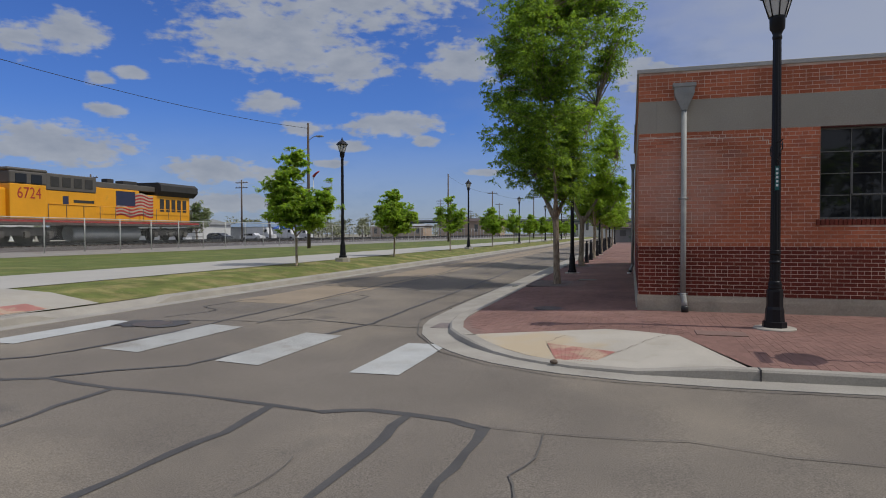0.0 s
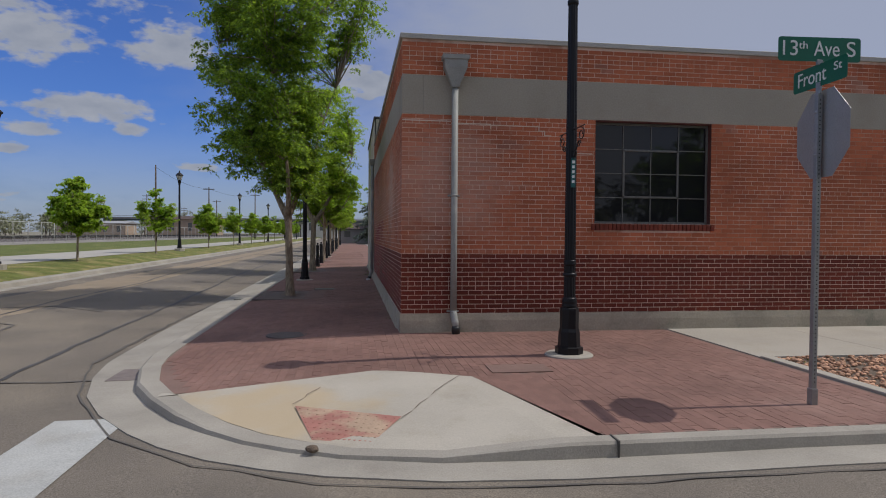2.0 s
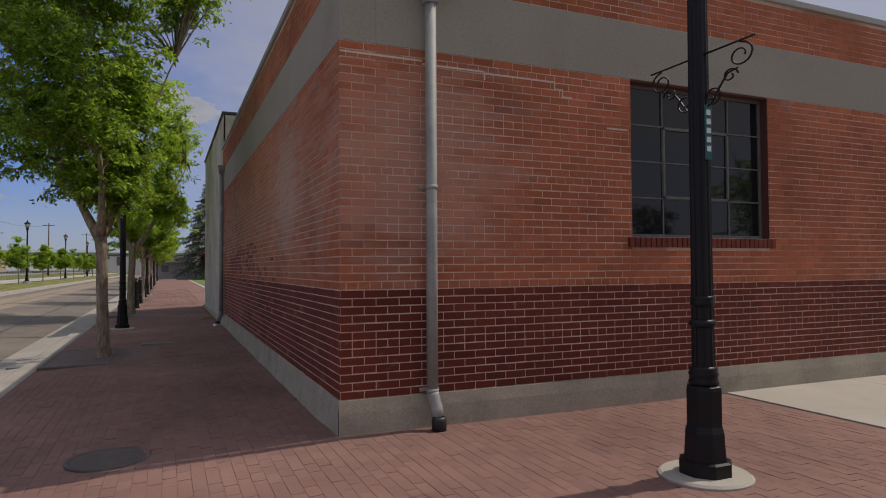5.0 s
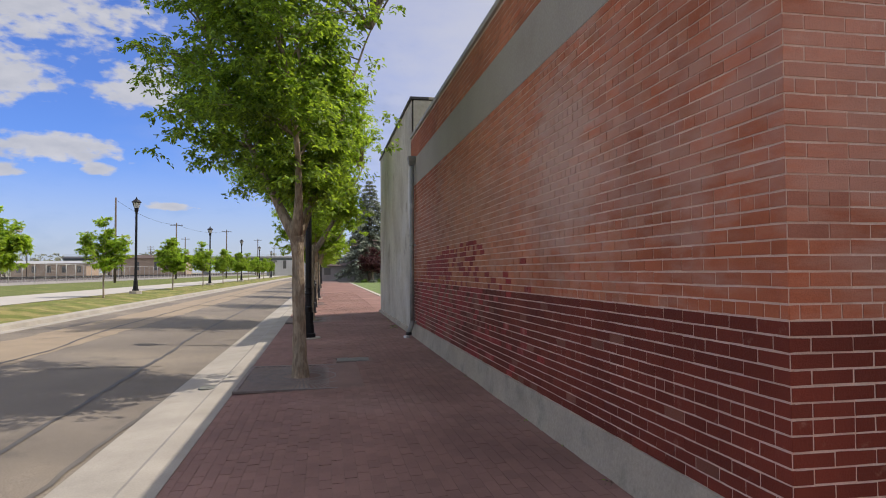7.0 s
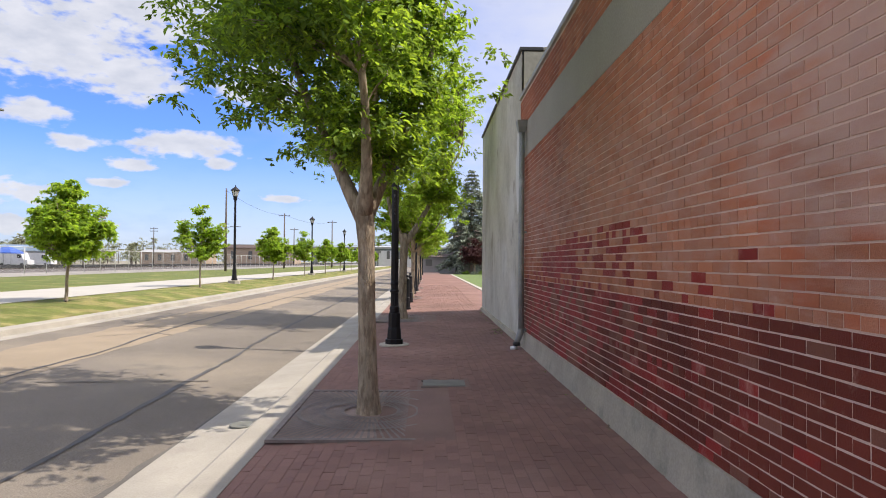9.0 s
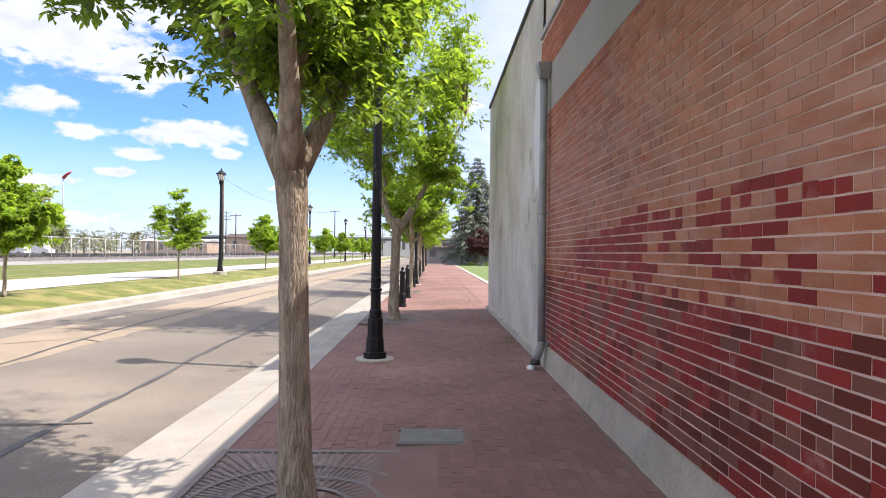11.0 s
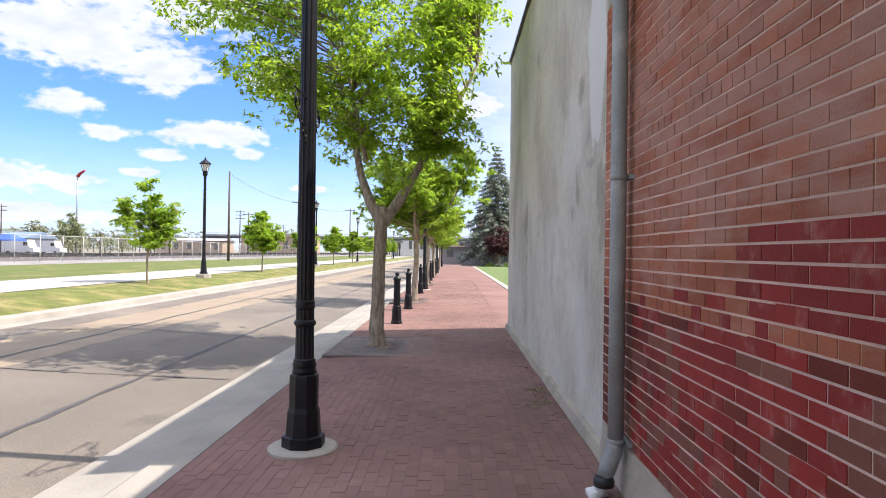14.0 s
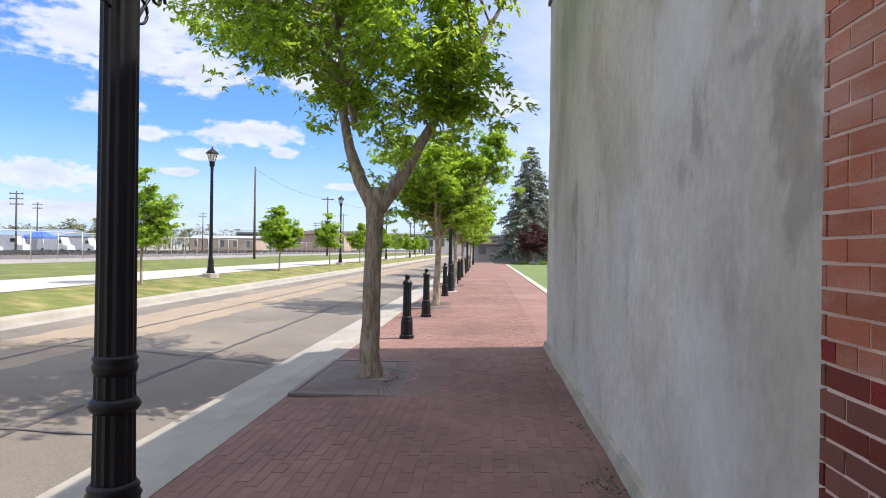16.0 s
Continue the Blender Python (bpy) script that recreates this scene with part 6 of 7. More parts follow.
# ---- rail yard ----
def fence(x, y0, y1, h, step):
    e = empty("chain_link_fence", x, y0, 0.6)
    tagged(e, "long grey chain-link fence along the rail yard", "fence")
    n = int((y1 - y0) / step)
    post_me = None
    for i in range(n + 1):
        if post_me is None:
            o = part("post", add_tube(bmesh.new(), [(0, 0, -0.1), (0, 0, h + 0.05)], 0.035, 8), FENCE_ZINC, e)
            post_me = o.data
        else:
            o = part("post", post_me, None, e)
        o.matrix_basis = pose(0, i * step, 0)
    part("top_rail", add_tube(bmesh.new(), [(0, 0, h), (0, y1 - y0, h)], 0.03, 6), FENCE_ZINC, e)
    # woven mesh as slanted wires
    verts, faces = [], []
    pitch, w = 0.16, 0.0032
    k = 0
    y = -h
    while y < min(y1 - y0, 150):
        for s in (1, -1):
            a, b = (y, y + h) if s > 0 else (y + h, y)
            a, b = max(a, 0), max(b, 0)
            o = len(verts)
            verts += [(0, a - w, 0.02), (0, a + w, 0.02), (0, b + w, h), (0, b - w, h)]
            faces.append((o, o + 1, o + 2, o + 3))
        y += pitch
    tagged(part("wire_mesh", raw_mesh("wire_mesh", verts, faces, FENCE_ZINC), None, e), kind="stuff")
    return e


fence(-34.5, -24, 290, 2.05, 3.05)


def rails(x, name_y=0):
    e = empty("railway_track", x, 0, 0.78)
    tagged(e, "steel railway track on dark ballast", "track", "railway tracks", "structure")
    for sx in (-0.72, 0.72):
        part("rail", box(sx - 0.035, sx + 0.035, -150, 400, 0.06, 0.22), DARK_STEEL, e)
    bm = bmesh.new()
    for k in range(300):
        add_box(bm, -1.3, 1.3, -60 + k * 0.62, -59.76 + k * 0.62, 0.0, 0.08)
    tagged(part("sleepers", bm, TIMBER, e), kind="stuff")
    return e


for x in (-39.3, -44.5, -50.0):
    rails(x)

# locomotive: built along +y from its cab end
loco = empty("locomotive", -39.3, 29.2, 1.0)
loco.scale = (1.0, 0.95, 1.1)
tagged(loco, "yellow and grey diesel locomotive standing on the track", "locomotive")
L = 22.0
part("underframe", box(-1.5, 1.5, 0, L, 1.15, 1.5, 0.03), LOCO_GREY, loco)
part("sill", box(-1.53, 1.53, 0.3, L - 0.2, 1.32, 1.44), LOCO_RED, loco, "thin red side stripe")
part("nose", box(-1.2, 1.2, 0.8, 2.4, 1.5, 3.3, 0.15), YELLOW, loco)
cab = part("cab", box(-1.55, 1.55, 2.3, 5.1, 1.5, 3.55, 0.05), YELLOW, loco)
part("cab_top", box(-1.55, 1.55, 2.3, 5.1, 3.55, 4.3, 0.08), LOCO_GREY, loco)
part("cab_roof", box(-1.5, 1.5, 2.2, 5.3, 4.3, 4.5, 0.1), LOCO_GREY, loco)
for y0 in (2.7, 3.9):
    part("cab_window", box(1.54, 1.58, y0, y0 + 0.85, 3.6, 4.15, 0.02), GLASS, loco)
part("hood_low", box(-1.1, 1.1, 5.1, 14.6, 1.5, 3.75, 0.04), YELLOW, loco)
part("equipment_box", box(-1.5, 1.5, 5.1, 9.6, 3.3, 4.35, 0.06), LOCO_GREY, loco)
part("side_panel", box(1.0, 1.45, 5.1, 9.6, 1.5, 3.3, 0.03), YELLOW, loco)
part("hood_top", box(-1.0, 1.0, 9.6, 16.6, 3.75, 4.15, 0.05), LOCO_GREY, loco)
for k in range(4):
    part("vent", box(1.49, 1.53, 5.5 + k * 1.0, 6.2 + k * 1.0, 3.55, 4.15), LOCO_DARK, loco)
part("hood_rear", box(-1.15, 1.15, 14.6, 21.0, 1.5, 3.5, 0.04), YELLOW, loco)
rad = bmesh.new()
pr = [(-1.15, 3.5), (-1.6, 3.85), (-1.6, 4.3), (-1.3, 4.5), (1.3, 4.5), (1.6, 4.3), (1.6, 3.85), (1.15, 3.5)]
a = [rad.verts.new((x, 16.6, z)) for x, z in pr]
b = [rad.verts.new((x, 21.6, z)) for x, z in pr]
for k in range(8):
    rad.faces.new((a[k], a[(k + 1) % 8], b[(k + 1) % 8], b[k]))
rad.faces.new(a[::-1])
rad.faces.new(b)
part("radiator_wing", rad, LOCO_DARK, loco, "dark flared radiator housing")
for k in range(5):
    part("louvre", box(1.145, 1.17, 17.0 + k * 0.75, 17.5 + k * 0.75, 2.3, 3.25), LOCO_DARK, loco)
part("horn", box(-0.3, 0.3, 12.0, 12.7, 4.15, 4.5, 0.05), LOCO_DARK, loco)
part("exhaust", box(-0.4, 0.4, 13.6, 15.2, 4.15, 4.45, 0.05), LOCO_DARK, loco)
tank = part("fuel_tank", add_tube(bmesh.new(), [(0.55, 7.8, 0.62), (0.55, 8.0, 0.62), (0.55, 14.6, 0.62), (0.55, 14.8, 0.62)], [0.5, 0.56, 0.56, 0.5], 16), TANK_GREY, loco)
part("tank_body", box(-1.2, 0.6, 7.9, 14.7, 0.2, 1.15, 0.05), LOCO_DARK, loco)
for y0 in (1.2, 15.6):
    tr_ = part("truck", box(-1.25, 1.25, y0, y0 + 5.0, 0.45, 1.0, 0.06), LOCO_DARK, loco)
    for k in range(3):
        for sx in (-0.75, 0.75):
            w_ = part("wheel", add_tube(bmesh.new(), [(sx - 0.07, y0 + 0.6 + k * 1.9, 0.53), (sx + 0.07, y0 + 0.6 + k * 1.9, 0.53)], 0.53, 22), DARK_STEEL, tr_)
        part("axle_box", box(1.2, 1.4, y0 + 0.4 + k * 1.9, y0 + 0.8 + k * 1.9, 0.35, 0.75, 0.04), LOCO_GREY, tr_)
for k in range(11):
    part("handrail_post", add_tube(bmesh.new(), [(1.48, 5.3 + k * 1.55, 1.48), (1.48, 5.3 + k * 1.55, 2.45)], 0.022, 6), LOCO_GREY, loco)
part("handrail", add_tube(bmesh.new(), [(1.48, 5.3, 2.45), (1.48, 20.8, 2.45)], 0.022, 6), YELLOW, loco)
for k in range(4):
    part("step", box(-1.45, 1.45, L - 0.1, L + 0.5, 0.3 + k * 0.35, 0.36 + k * 0.35), LOCO_GREY, loco)
part("coupler", box(-0.2, 0.2, L, L + 0.7, 0.7, 1.05, 0.05), LOCO_DARK, loco)
letters("6724", 0.95, LOCO_RED, loco, pose(1.56, 3.75, 3.0, 90, 0, 90), "road_number", "red road number")
part("shield", box(1.45, 1.47, 6.55, 7.05, 2.45, 3.0, 0.01), LOCO_BLUE, loco, "small blue and pale emblem")
part("slogan_bar", box(1.45, 1.465, 7.5, 9.4, 2.6, 2.78), LOCO_DARK, loco)
# flag painting: wavy red and white stripes with a dark canton
for k in range(7):
    bm = bmesh.new()
    prev = None
    for i in range(17):
        y = 12.0 + i * 0.26
        z = 1.85 + k * 0.235 + 0.09 * math.sin(i * 0.75)
        row = [bm.verts.new((1.112 if y < 14.6 else 1.162, y, z)), bm.verts.new((1.112 if y < 14.6 else 1.162, y, z + 0.12))]
        if prev:
            bm.faces.new((prev[0], row[0], row[1], prev[1]))
        prev = row
    part("flag_stripe", bm, LOCO_RED, loco)
    bm = bmesh.new()
    prev = None
    for i in range(17):
        y = 12.0 + i * 0.26
        z = 1.97 + k * 0.235 + 0.09 * math.sin(i * 0.75)
        row = [bm.verts.new((1.112 if y < 14.6 else 1.162, y, z)), bm.verts.new((1.112 if y < 14.6 else 1.162, y, z + 0.115))]
        if prev:
            bm.faces.new((prev[0], row[0], row[1], prev[1]))
        prev = row
    part("flag_stripe", bm, FLAG_DULL, loco)
part("flag_canton", box(1.1, 1.118, 12.0, 14.1, 2.6, 3.62, 0.0), LOCO_BLUE, loco)


# ---- utility poles and wires ----
def pole(x, y, h, arms, label="weathered wooden utility pole with crossarms", lamp=False):
    e = empty("utility_pole", x, y, 0.28)
    part("shaft", add_tube(bmesh.new(), [(0, 0, -0.1), (0, 0, h)], [0.17, 0.1], 8), TIMBER, e)
    for k in range(arms):
        part("crossarm", box(-1.1, 1.1, -0.05, 0.05, h - 0.5 - k * 0.8, h - 0.38 - k * 0.8), TIMBER, e)
        for sx in (-0.95, -0.4, 0.4, 0.95):
            part("insulator", lathe([(0.03, h - 0.38 - k * 0.8), (0.045, h - 0.3 - k * 0.8), (0.02, h - 0.2 - k * 0.8)], 8), GALV, e).matrix_basis = pose(sx, 0, 0)
    if lamp:
        part("lamp_arm", add_tube(bmesh.new(), [(0, 0, h - 1.6), (0.9, -0.6, h - 1.35), (1.6, -1.0, h - 1.4)], 0.03, 6), GALV, e)
        part("lamp_head", box(1.4, 2.0, -1.25, -0.85, h - 1.5, h - 1.36, 0.04), GALV, e, "grey cobra-head luminaire")
    return tagged(e, label, "utility pole", "utility poles")


POLES = [(-28.2, 52.8, 11.4, 0, True), (-28.2, 99.4, 10.9, 0, False), (-29.0, 137.5, 10.5, 1, False), (-38, 190, 10.5, 1, False), (-60, 90, 10, 2, False), (-72, 118, 9.5, 3, False), (-66, 66, 9.0, 1, False), (-63, 75, 8.5, 1, False),
         (-52, 175, 11, 3, False), (-24, 165, 11, 1, False), (-42, 150, 9, 1, False), (-80, 200, 11, 2, False), (-21, 205, 11, 1, False), (-19, 240, 10, 1, False), (-64, 260, 11, 2, False), (-92, 150, 10, 2, False)]
for x, y, h, arms, lamp in POLES:
    pole(x, y, h, arms, "tall wooden pole with a luminaire arm" if lamp else "weathered wooden utility pole with crossarms", lamp)


def wire(a, b, sag):
    a, b = Vector(a), Vector(b)
    pts = [a.lerp(b, f / 14) - Vector((0, 0, sag * 4 * (f / 14) * (1 - f / 14))) for f in range(15)]
    ob = part("overhead_wire", add_tube(bmesh.new(), pts, 0.018, 4), PLASTIC_BLACK)
    return tagged(ob, "thin dark overhead wire between utility poles", "wire", "overhead wires")


wire((-36, 4, 13.4), (-28.2, 52.8, 11.2), 1.4)
wire((-28.2, 99.4, 10.9), (-29, 137.5, 10.5), 0.8)
wire((-29, 137.5, 10.5), (-24, 165, 10.9), 0.8)

sock = empty("windsock", -95, 181, 0.3)
part("mast", add_tube(bmesh.new(), [(0, 0, 0), (0, 0, 19.5)], [0.22, 0.1], 8), GALV, sock)
part("sock", add_tube(bmesh.new(), [(0, 0, 19.2), (1.2, -0.6, 20.0), (2.6, -1.2, 20.6)], [0.45, 0.35, 0.2], 10), LOCO_RED, sock, "faded red fabric windsock")
part("ring", add_tube(bmesh.new(), [(-0.05, 0, 19.15), (0.15, -0.08, 19.3)], 0.47, 10), SHED_WHITE, sock)
tagged(sock, "tall mast with a faded red windsock beyond the tracks", "windsock")

# ---- overpass ----
bridge = empty("overpass", -60, 235, 0)
tagged(bridge, "long concrete road overpass with dark girders and piers", "bridge", kind="structure")
sit(part("deck", box(-82, 40, 229, 239, 6.1, 6.45), BRIDGE), bridge)
sit(part("girder", box(-82, 40, 229.5, 229.9, 5.5, 6.1), BRIDGE_STEEL), bridge)
sit(part("railing", box(-82, 40, 229, 229.15, 7.1, 7.2), GALV), bridge)
sit(part("parapet", box(-82, 40, 229, 229.3, 6.45, 6.7), BRIDGE), bridge)
for x in range(-80, 40, 20):
    sit(part("pier", box(x - 0.7, x + 0.7, 231, 237, -0.4, 4.9), BRIDGE), bridge)
    sit(part("pier_cap", box(x - 2.2, x + 2.2, 230, 238, 4.85, 5.5), BRIDGE), bridge)

# ---- far sheds, vehicles and trees ----
house(-118, -98, 128, 142, 4.0, 1.2, SHED_WHITE, SHED_GREY, "white metal shed beyond the tracks", "shed", 0)
house(-104, -87, 150, 160, 3.5, 1.4, SHED_GREY, ROOF_BLUE, "grey shed with a pale blue metal roof", "shed", 0)
house(-86, -67, 205, 215, 4.2, 0.8, SHED_TAN, SHED_GREY, "long tan brick building beyond the tracks", "shed", 5)
house(-60, -40, 200, 210, 5.5, 1.0, SHED_TAN, ROOF_BROWN, "tan low building near the overpass", "shed", 4)
house(-22, -6, 250, 260, 7.0, 0.6, SHED_WHITE, SHED_GREY, "white block building behind the overpass", "shed", 4)
house(-150, -128, 100, 112, 4.4, 1.2, SHED_WHITE, SHED_GREY, "broad pale shed across the rail yard", "shed", 0)


def vehicle(x, y, rz, w, l, h, mat, label, boxy):
    e = empty("parked_van" if boxy else "parked_car", x, y, 0.34, rz)
    bm = bmesh.new()
    side = [(0, 0.35), (0.02, 0.95), (l * 0.22, 1.05), (l * 0.33, h), (l * 0.85, h), (l, 1.0), (l, 0.35)] if not boxy else [(0, 0.4), (0.05, 1.2), (l * 0.14, 1.35), (l * 0.22, h), (l, h), (l, 0.4)]
    a = [bm.verts.new((-w / 2, u, z)) for u, z in side]
    b = [bm.verts.new((w / 2, u, z)) for u, z in side]
    n = len(side)
    for k in range(n):
        bm.faces.new((a[k], a[(k + 1) % n], b[(k + 1) % n], b[k]))
    bm.faces.new(a[::-1])
    bm.faces.new(b)
    part("body", bm, mat, e)
    for sx in (-1, 1):
        part("side_window", box(sx * w / 2 - 0.01, sx * w / 2 + 0.01, l * 0.36, l * 0.8 if not boxy else l * 0.36, h * 0.66, h * 0.92) if not boxy else box(sx * w / 2 - 0.01, sx * w / 2 + 0.01, l * 0.2, l * 0.33, h * 0.6, h * 0.85), GLASS, e)
        for u in (l * 0.18, l * 0.8):
            wh = part("wheel", add_tube(bmesh.new(), [(sx * (w / 2 - 0.2), u, 0.34), (sx * w / 2, u, 0.34)], 0.34, 14), RUBBER, e)
            part("rim", add_tube(bmesh.new(), [(sx * w / 2 - 0.01, u, 0.34), (sx * (w / 2 + 0.01), u, 0.34)], 0.2, 10), GALV, wh)
    return tagged(e, label, "van" if boxy else "car")


for x, y, rz, boxy, mat in ((-76, 84, 80, True, CAR_WHITE), (-74, 95, 95, False, CAR_WHITE), (-72, 104, 85, False, CAR_DARK), (-74, 123, 92, True, CAR_WHITE), (-70, 112, 90, False, CAR_WHITE), (-80.5, 152, 88, True, CAR_WHITE), (-82, 132, 90, False, CAR_DARK), (-78, 140, 90, True, CAR_WHITE)):
    vehicle(x, y, rz, 2.2 if boxy else 1.8, 6.0 if boxy else 4.6, 2.7 if boxy else 1.5, mat, ("white" if mat is CAR_WHITE else "dark") + (" box van" if boxy else " sedan") + " parked across the rail yard", boxy)
canopy = empty("market_canopy", -70.7, 121.6, 0.34)
part("roof", add_lathe(bmesh.new(), [(2.6, 2.3), (2.5, 2.5), (0.05, 3.6)], 4, smooth=False), BLUE_PAINT, canopy)
for sx in (-1.7, 1.7):
    for sy in (-1.7, 1.7):
        part("leg", add_tube(bmesh.new(), [(sx, sy, 0), (sx, sy, 2.35)], 0.04, 6), GALV, canopy)
tagged(canopy, "bright blue pop-up canopy beside a shed", "canopy")


def woods(name, xs, ys, n, h0, h1, seed, label, mats=(HAZED_GREEN,)):
    """A far line of ragged trees: many clumps of leaves on thin trunks."""
    rnd = random.Random(seed)
    centres = []
    bm = bmesh.new()
    for _ in range(n):
        x, y, h = rnd.uniform(*xs), rnd.uniform(*ys), rnd.uniform(h0, h1)
        add_tube(bm, [(x, y, 0), (x, y, h * 0.8)], [0.25, 0.05], 5, closed_ends=False)
        for _ in range(18):
            a, r, f = rnd.uniform(0, 6.28), rnd.uniform(0, 0.42) * h, rnd.uniform(0.25, 1.0)
            r *= math.sin(math.pi * min(1, f * 0.9 + 0.1)) ** 0.6
            centres.append((x + r * math.cos(a), y + r * math.sin(a), h * f))
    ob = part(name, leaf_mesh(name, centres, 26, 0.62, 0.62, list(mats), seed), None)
    tagged(ob, label, "trees", kind="stuff")
    tr = part(name + "_trunks", bm, TIMBER)
    tagged(tr, "bare grey trunks of the distant tree line", "trees", kind="stuff")


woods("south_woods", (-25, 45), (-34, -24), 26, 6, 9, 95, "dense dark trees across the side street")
# the haze on these tree lines is only their foliage colour
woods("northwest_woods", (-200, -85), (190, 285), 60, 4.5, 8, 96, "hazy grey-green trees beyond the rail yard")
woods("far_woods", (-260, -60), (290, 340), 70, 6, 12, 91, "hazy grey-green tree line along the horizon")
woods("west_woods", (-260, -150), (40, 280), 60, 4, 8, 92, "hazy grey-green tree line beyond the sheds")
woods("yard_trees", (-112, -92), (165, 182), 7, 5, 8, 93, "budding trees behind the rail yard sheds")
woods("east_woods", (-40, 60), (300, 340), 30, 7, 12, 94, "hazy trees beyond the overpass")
for x, y, h in ((-83, 109, 8.5), (-95, 178, 11.0)):
    tree(x, y, 0.3, int(-x), h, 1.8, 0.22, h * 0.32, "budding broad tree behind the rail yard", "trees behind the rail yard", 12, 0.34, 4, mats=(HAZED_GREEN, LEAF), shares=(0.7, 0.3), clump=0.5)


# ---- bricks and pavers, last ----
def lay_bricks(length, z0, z1, start=0, holes=()):
    """Running bond with a header course each seventh: (u0, u1, z0, z1, course) for every brick."""
    out, z, c = [], z0, start
    while z + SEVEN <= z1 + 0.012:
        head = c % 7 == 6
        step = LONG / 2 if head else LONG
        u = -step * (0.5 if c % 2 else 0.0)
        while u < length:
            a, b = max(u + 0.005, 0.0), min(u + step - 0.005, length)
            top = min(z + SEVEN - 0.012, z1)
            spans = [(a, b)]
            for h in holes:
                if h[0] < b and h[1] > a and h[2] < z + 0.03 < h[3]:
                    spans = [(a, h[0]), (h[1], b)]
            out += [(p, q, z, top, c) for p, q in spans if q - p > 0.02]
            u += step
        z += SEVEN
        c += 1
    return out


noise.seed_set(7)
rnd = random.Random(21)


def kind_of(side, u, z):
    """Which paint a brick carries: 0 red, 1 dark, 2 bright red over-paint, 3 tan-red, 4 bloomed, 5 brown-red, 6 aged."""
    if side == "front":
        if z < DARK_TOP - 0.01:
            return 1
        return 4 if noise.noise((u * 0.6, z * 0.8, 2.0)) > 0.42 and rnd.random() < 0.35 else 0
    y = FRONT_Y + u
    chance, drifting = rnd.random(), noise.noise((y * 0.8, z * 1.4, 3.0))
    if z < DARK_TOP - 0.01:
        # a spray of red that comes and goes over the dark courses
        share = lerp_at(y, [(17.2, 0.0), (18.2, 0.28), (19.4, 0.32), (20.3, 0.55), (22.0, 0.5), (24.0, 0.6), (25.6, 0.55), (26.4, 0.15)]) + (0.9 if y > 19.5 else 0.35) * drifting - (0.25 if z < 0.6 else 0.0)
        if y > 17.4 and chance < share:
            return 2
        return 5 if rnd.random() < lerp_at(y, [(19.0, 0.05), (21.5, 0.7)]) else 1
    # the top of the over-paint falls away in steps towards the far end
    top = lerp_at(y, [(17.7, 0.0), (17.8, 1.82), (18.4, 1.82), (18.5, 1.6), (19.6, 1.62), (19.9, 2.0), (21.2, 2.06), (21.3, 1.95), (22.0, 1.98), (22.1, 2.08), (22.9, 2.06), (23.0, 1.93), (23.5, 1.92), (23.6, 1.84), (24.7, 1.8), (24.8, 1.5), (26.5, 1.45)])
    if z + 0.06 < top:
        dense = lerp_at(y, [(17.8, 0.4), (19.5, 0.15), (20.0, 0.6), (21.8, 0.55), (22.4, 0.72), (23.4, 0.9), (24.6, 0.85), (25.2, 0.3)])
        low_gap = 0.4 if z < 1.45 else 1.0
        if chance < (dense + 0.2 * drifting) * low_gap:
            return 2
    if y > 23.0 + rnd.uniform(-1.2, 1.2):
        return 6
    return 3 if y > 16.2 + rnd.uniform(-2, 2) else 0


KINDS = [BRICK, DARK_BRICK, RED_PAINT, TAN_BRICK, PALE_BRICK, DEEP_RED_BRICK, AGED_BRICK]


def brick_box(side, a, b, z0, z1, proud):
    if side == "side":
        x, y0, y1 = WALL_X - proud, FRONT_Y + a, FRONT_Y + b
        xi = WALL_X + 0.02
        return [(x, y0, z0), (x, y1, z0), (x, y1, z1), (x, y0, z1), (xi, y0, z0), (xi, y1, z0), (xi, y1, z1), (xi, y0, z1)]
    y, x0, x1 = FRONT_Y - proud, WALL_X + a, WALL_X + b
    yi = FRONT_Y + 0.02
    return [(x1, y, z0), (x0, y, z0), (x0, y, z1), (x1, y, z1), (x1, yi, z0), (x0, yi, z0), (x0, yi, z1), (x1, yi, z1)]


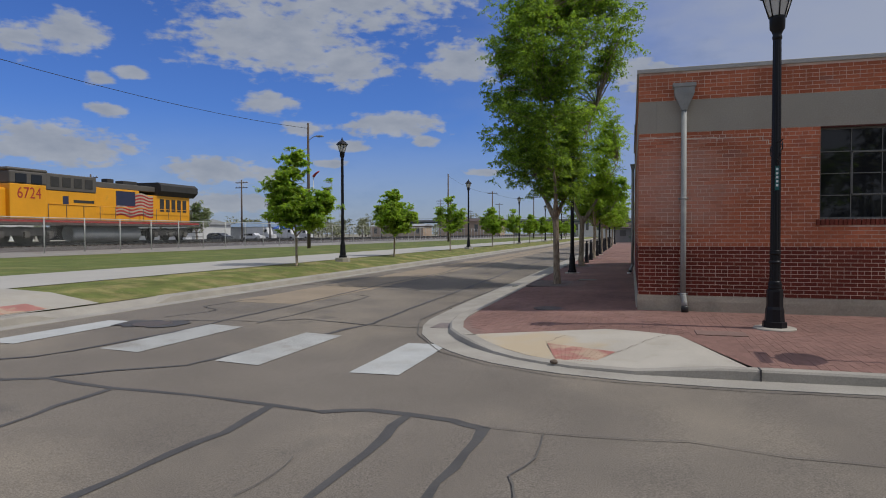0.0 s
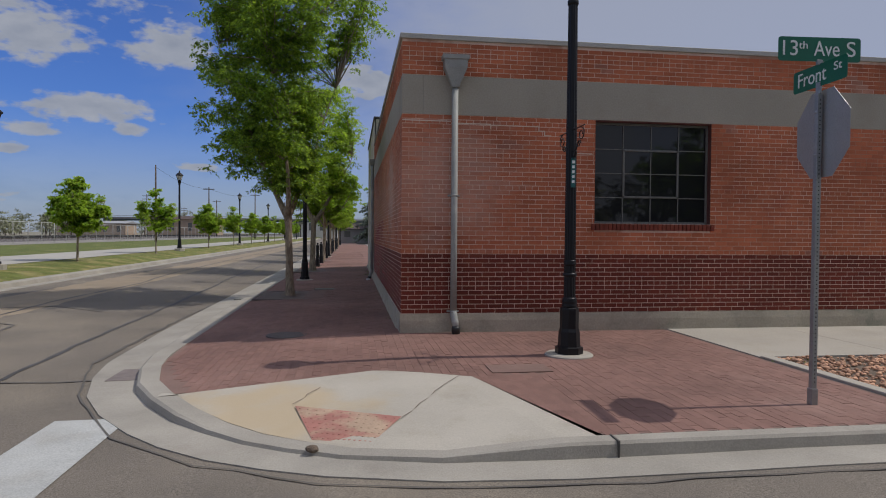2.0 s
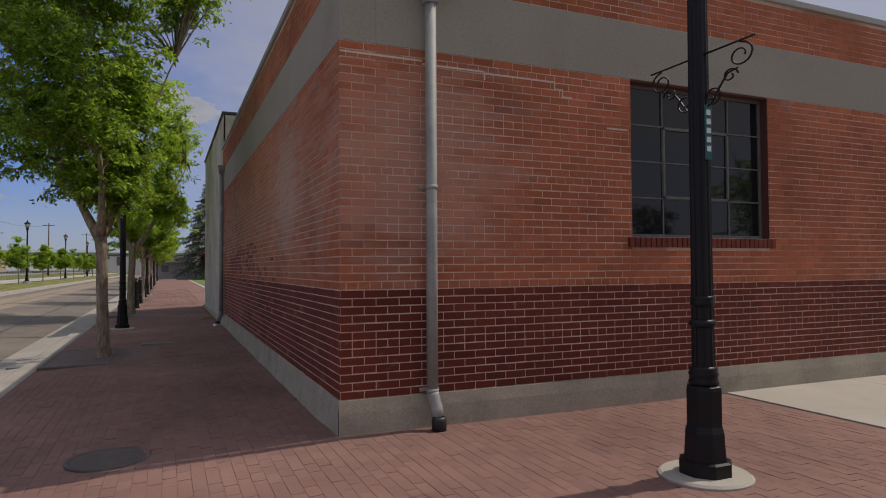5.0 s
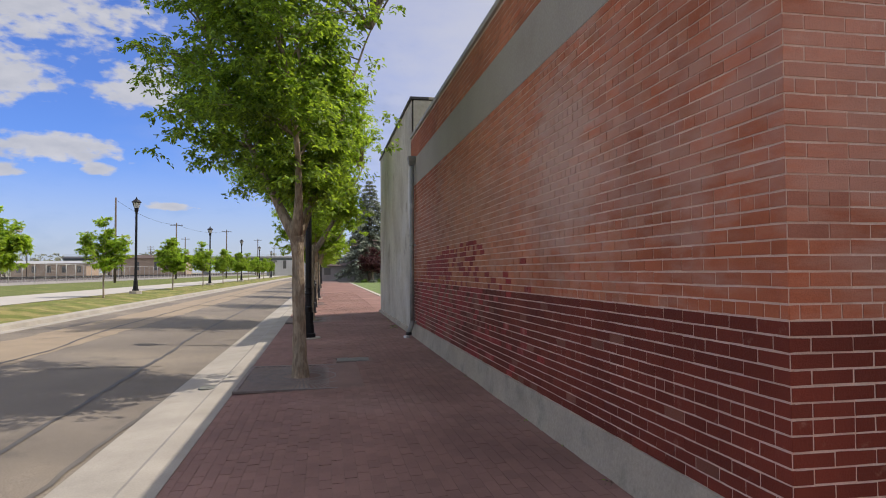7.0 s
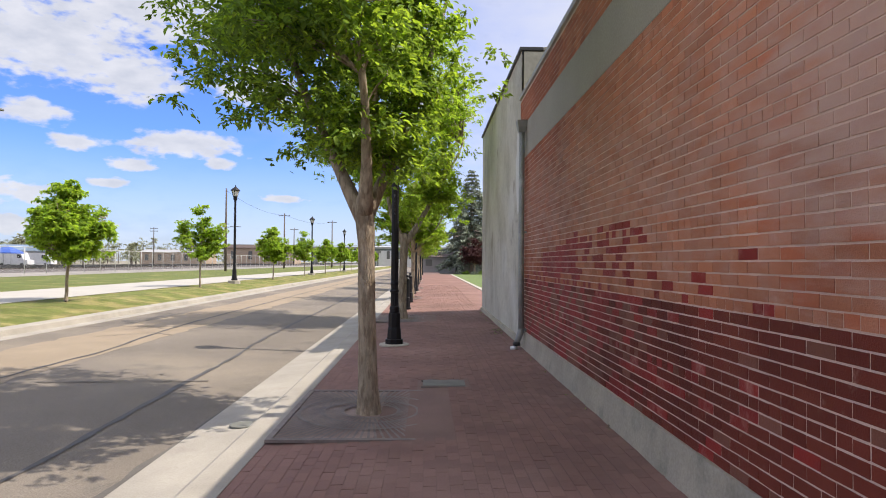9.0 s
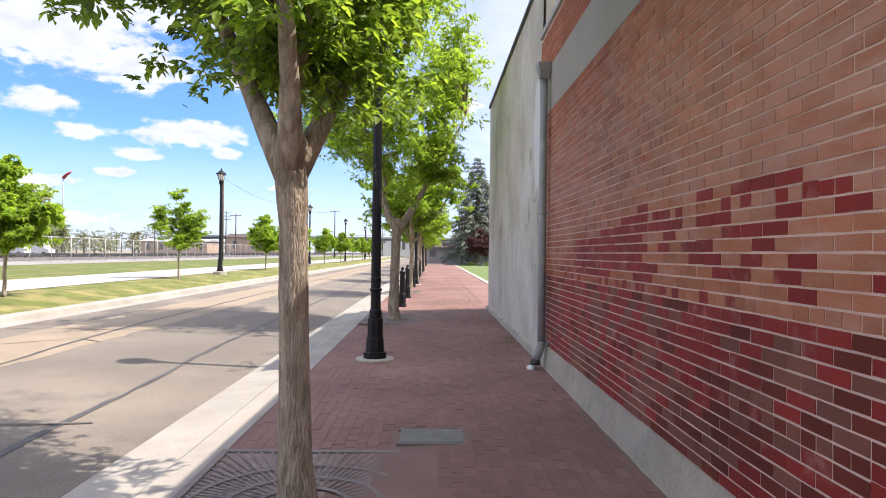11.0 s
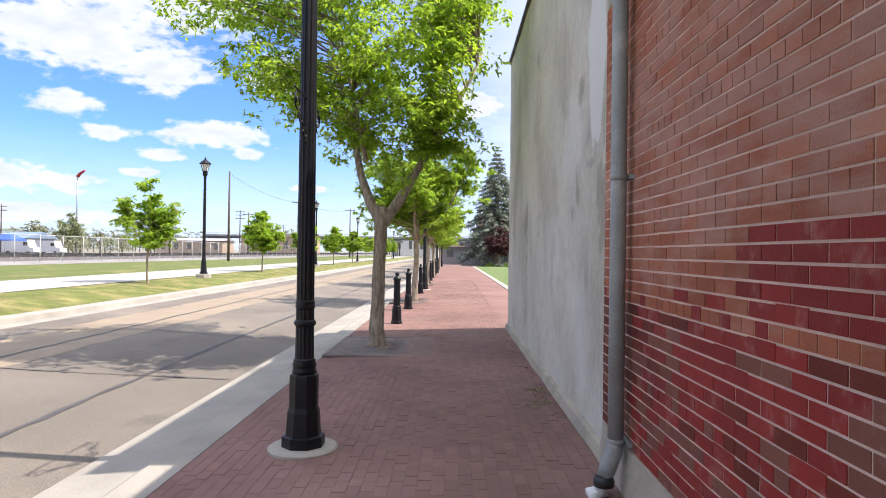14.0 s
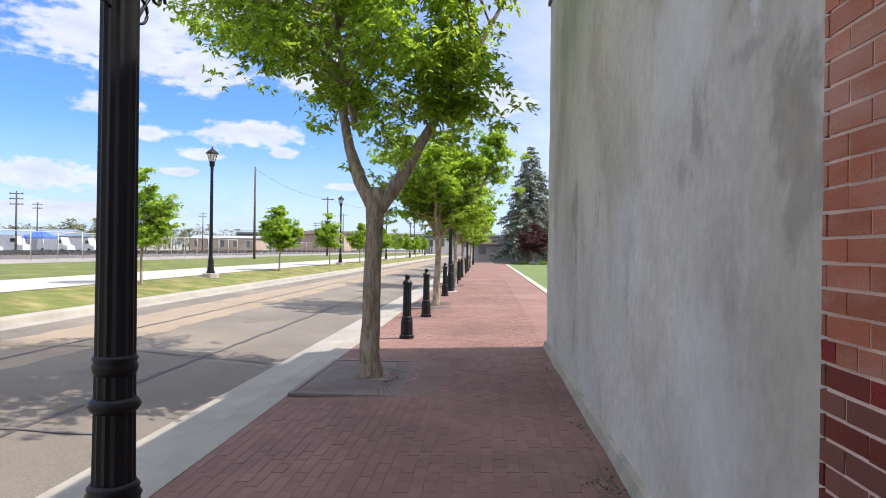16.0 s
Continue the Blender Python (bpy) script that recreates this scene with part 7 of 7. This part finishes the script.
BOX_FACES = [(0, 3, 2, 1), (0, 1, 5, 4), (3, 7, 6, 2), (0, 4, 7, 3), (1, 2, 6, 5)]
singles = {}
for side, length in (("side", CORNER_END - FRONT_Y + 0.03), ("front", FAR_X - WALL_X)):
    hole = [(WX0 - WALL_X, WX1 - WALL_X, WZ0 - 0.12, WZ1 + 0.1)] if side == "front" else []
    laid = lay_bricks(length, BASE_Z + 0.004, BAND_LOW, 0, hole) + lay_bricks(length, BAND_TOP + 0.006, ROOF - 0.087, 2)
    verts, faces, index = [], [], []
    made = 0
    for a, b, z0, z1, c in laid:
        k = kind_of(side, a, z0)
        if k == 2 and rnd.random() < 0.12:
            # thick paint that closes the joints
            a, b, z1 = a - 0.005, b + 0.005, z1 + 0.006
        proud = 0.0025 + rnd.uniform(-0.0012, 0.0012)
        corner = a < 0.001 and side == "front"
        near = side == "side" and 22.3 < FRONT_Y + a < 25.4 and 0.9 < z0 < 2.6
        if near and made < 300:
            # the courses that the walk passes nearest are bricks of their own
            key = (round(b - a, 3), round(z1 - z0, 3), k)
            if key not in singles:
                h = z1 - z0
                w = b - a
                singles[key] = raw_mesh("brick", [(0, 0, 0), (0, w, 0), (0, w, h), (0, 0, h), (0.024, 0, 0), (0.024, w, 0), (0.024, w, h), (0.024, 0, h)], BOX_FACES, KINDS[k][1])
            ob = new("brick", singles[key])
            ob.parent = building
            ob.matrix_parent_inverse = building.matrix_basis.inverted()
            ob.matrix_basis = pose(WALL_X - proud, FRONT_Y + a, z0)
            made += 1
            continue
        o = len(verts)
        # worn, slightly uneven faces
        verts += [(vx_ + rnd.uniform(-0.001, 0.001), vy_ + rnd.uniform(-0.001, 0.001), vz_ + rnd.uniform(-0.0022, 0.0022)) for vx_, vy_, vz_ in brick_box(side, a, b, z0, z1, proud)]
        faces += [tuple(i + o for i in f) for f in BOX_FACES]
        index += [k] * 5
    rest = part("brickwork", raw_mesh("brickwork", verts, faces, [k[0] for k in KINDS], index), None)
    sit(rest, building)
    tagged(rest, "weathered red bricks in running bond", kind="stuff")


# pavers in courses along the street, running bond
def cut_at_ramp(poly):
    """Keeps the part of a paver that lies beyond the ramp's slanting side."""
    def beyond(p):
        return p[1] - (10.57 - (p[0] - 0.74) * 3.4)

    out = []
    for p, q in zip(poly, poly[1:] + poly[:1]):
        a, b = beyond(p), beyond(q)
        if a > 0:
            out.append(p)
        if a * b < 0:
            f = a / (a - b)
            out.append(tuple(u + (v - u) * f for u, v in zip(p, q)))
    return out


PL, PW = 0.205, 0.102
verts, faces = [], []
paver_me = raw_mesh("paver", [(-PW / 2 + 0.003, -PL / 2 + 0.003, 0), (PW / 2 - 0.003, -PL / 2 + 0.003, 0), (PW / 2 - 0.003, PL / 2 - 0.003, 0), (-PW / 2 + 0.003, PL / 2 - 0.003, 0),
                              (-PW / 2, -PL / 2, -0.05), (PW / 2, -PL / 2, -0.05), (PW / 2, PL / 2, -0.05), (-PW / 2, PL / 2, -0.05)],
                    [(0, 1, 2, 3), (0, 4, 5, 1), (1, 5, 6, 2), (2, 6, 7, 3), (3, 7, 4, 0)], PAVER[1])
count = 0
col = 0
x = -3.22
KEEP_OUT = [(-3.27, -1.44, 20.5, 23.0), (-3.27, -1.44, 32.73, 35.17), (-1.86, -1.1, 23.05, 23.6), (0.98, 1.77, 10.73, 11.22)]
while x < 4.8:
    y = 8.4 + (PL / 2 if col % 2 else 0)
    while y < 62:
        if 0.66 < x < 1.56 and 8.4 < y < 10.72:
            a, b = PW / 2 - 0.002, PL / 2 - 0.002
            piece = cut_at_ramp([(x - a, y - b, 0.0), (x + a, y - b, 0.0), (x + a, y + b, 0.0), (x - a, y + b, 0.0)])
            if len(piece) > 2:
                faces.append(tuple(range(len(verts), len(verts) + len(piece))))
                verts += piece
            y += PL
            continue
        inside = on_walk(x, y) or y > 12.4 and (on_walk(x, y - 0.1) or on_walk(x, y + 0.1) or on_walk(x + 0.08, y) or on_walk(x - 0.08, y))
        if inside and not any(k[0] < x < k[1] and k[2] < y < k[3] for k in KEEP_OUT):
            z = walk_z(x) + rnd.uniform(-0.0015, 0.0015)
            if -1.3 < x < -0.2 and 19.0 < y < 25.0 and count < 300:
                ob = new("paver", paver_me)
                ob.parent = bed
                ob.matrix_basis = pose(x, y, z, rnd.uniform(-0.4, 0.4), rnd.uniform(-0.6, 0.6), rnd.uniform(-0.8, 0.8))
                count += 1
            else:
                o = len(verts)
                a, b = PW / 2 - 0.002, PL / 2 - 0.002
                t1, t2 = rnd.uniform(-0.0012, 0.0012), rnd.uniform(-0.0012, 0.0012)
                s = 0.036 if x < WALL_X else 0.0
                verts += [(x - a, y - b, z - s * a + t1), (x + a, y - b, z + s * a + t2), (x + a, y + b, z + s * a - t1), (x - a, y + b, z - s * a - t2)]
                verts += [(x - a - 0.003, y - b - 0.003, z - 0.03), (x + a + 0.003, y - b - 0.003, z - 0.03), (x + a + 0.003, y + b + 0.003, z - 0.03), (x - a - 0.003, y + b + 0.003, z - 0.03)]
                faces += [(o, o + 1, o + 2, o + 3), (o, o + 4, o + 5, o + 1), (o + 1, o + 5, o + 6, o + 2), (o + 2, o + 6, o + 7, o + 3), (o + 3, o + 7, o + 4, o)]
        y += PL
    x += PW
    col += 1
paving = part("paving_bricks", raw_mesh("paving_bricks", verts, faces, PAVER[0]), None)
paving.parent = bed
tagged(paving, "worn red brick pavers in running bond", kind="stuff")
far_paving = sheet("pavement_beyond", [-3.22, 0.13], [62, 103], lambda x, y: walk_z(x) + 0.001, PAVER[0])
tagged(far_paving, "red brick pavement leading away along the street", "pavement", kind="structure")
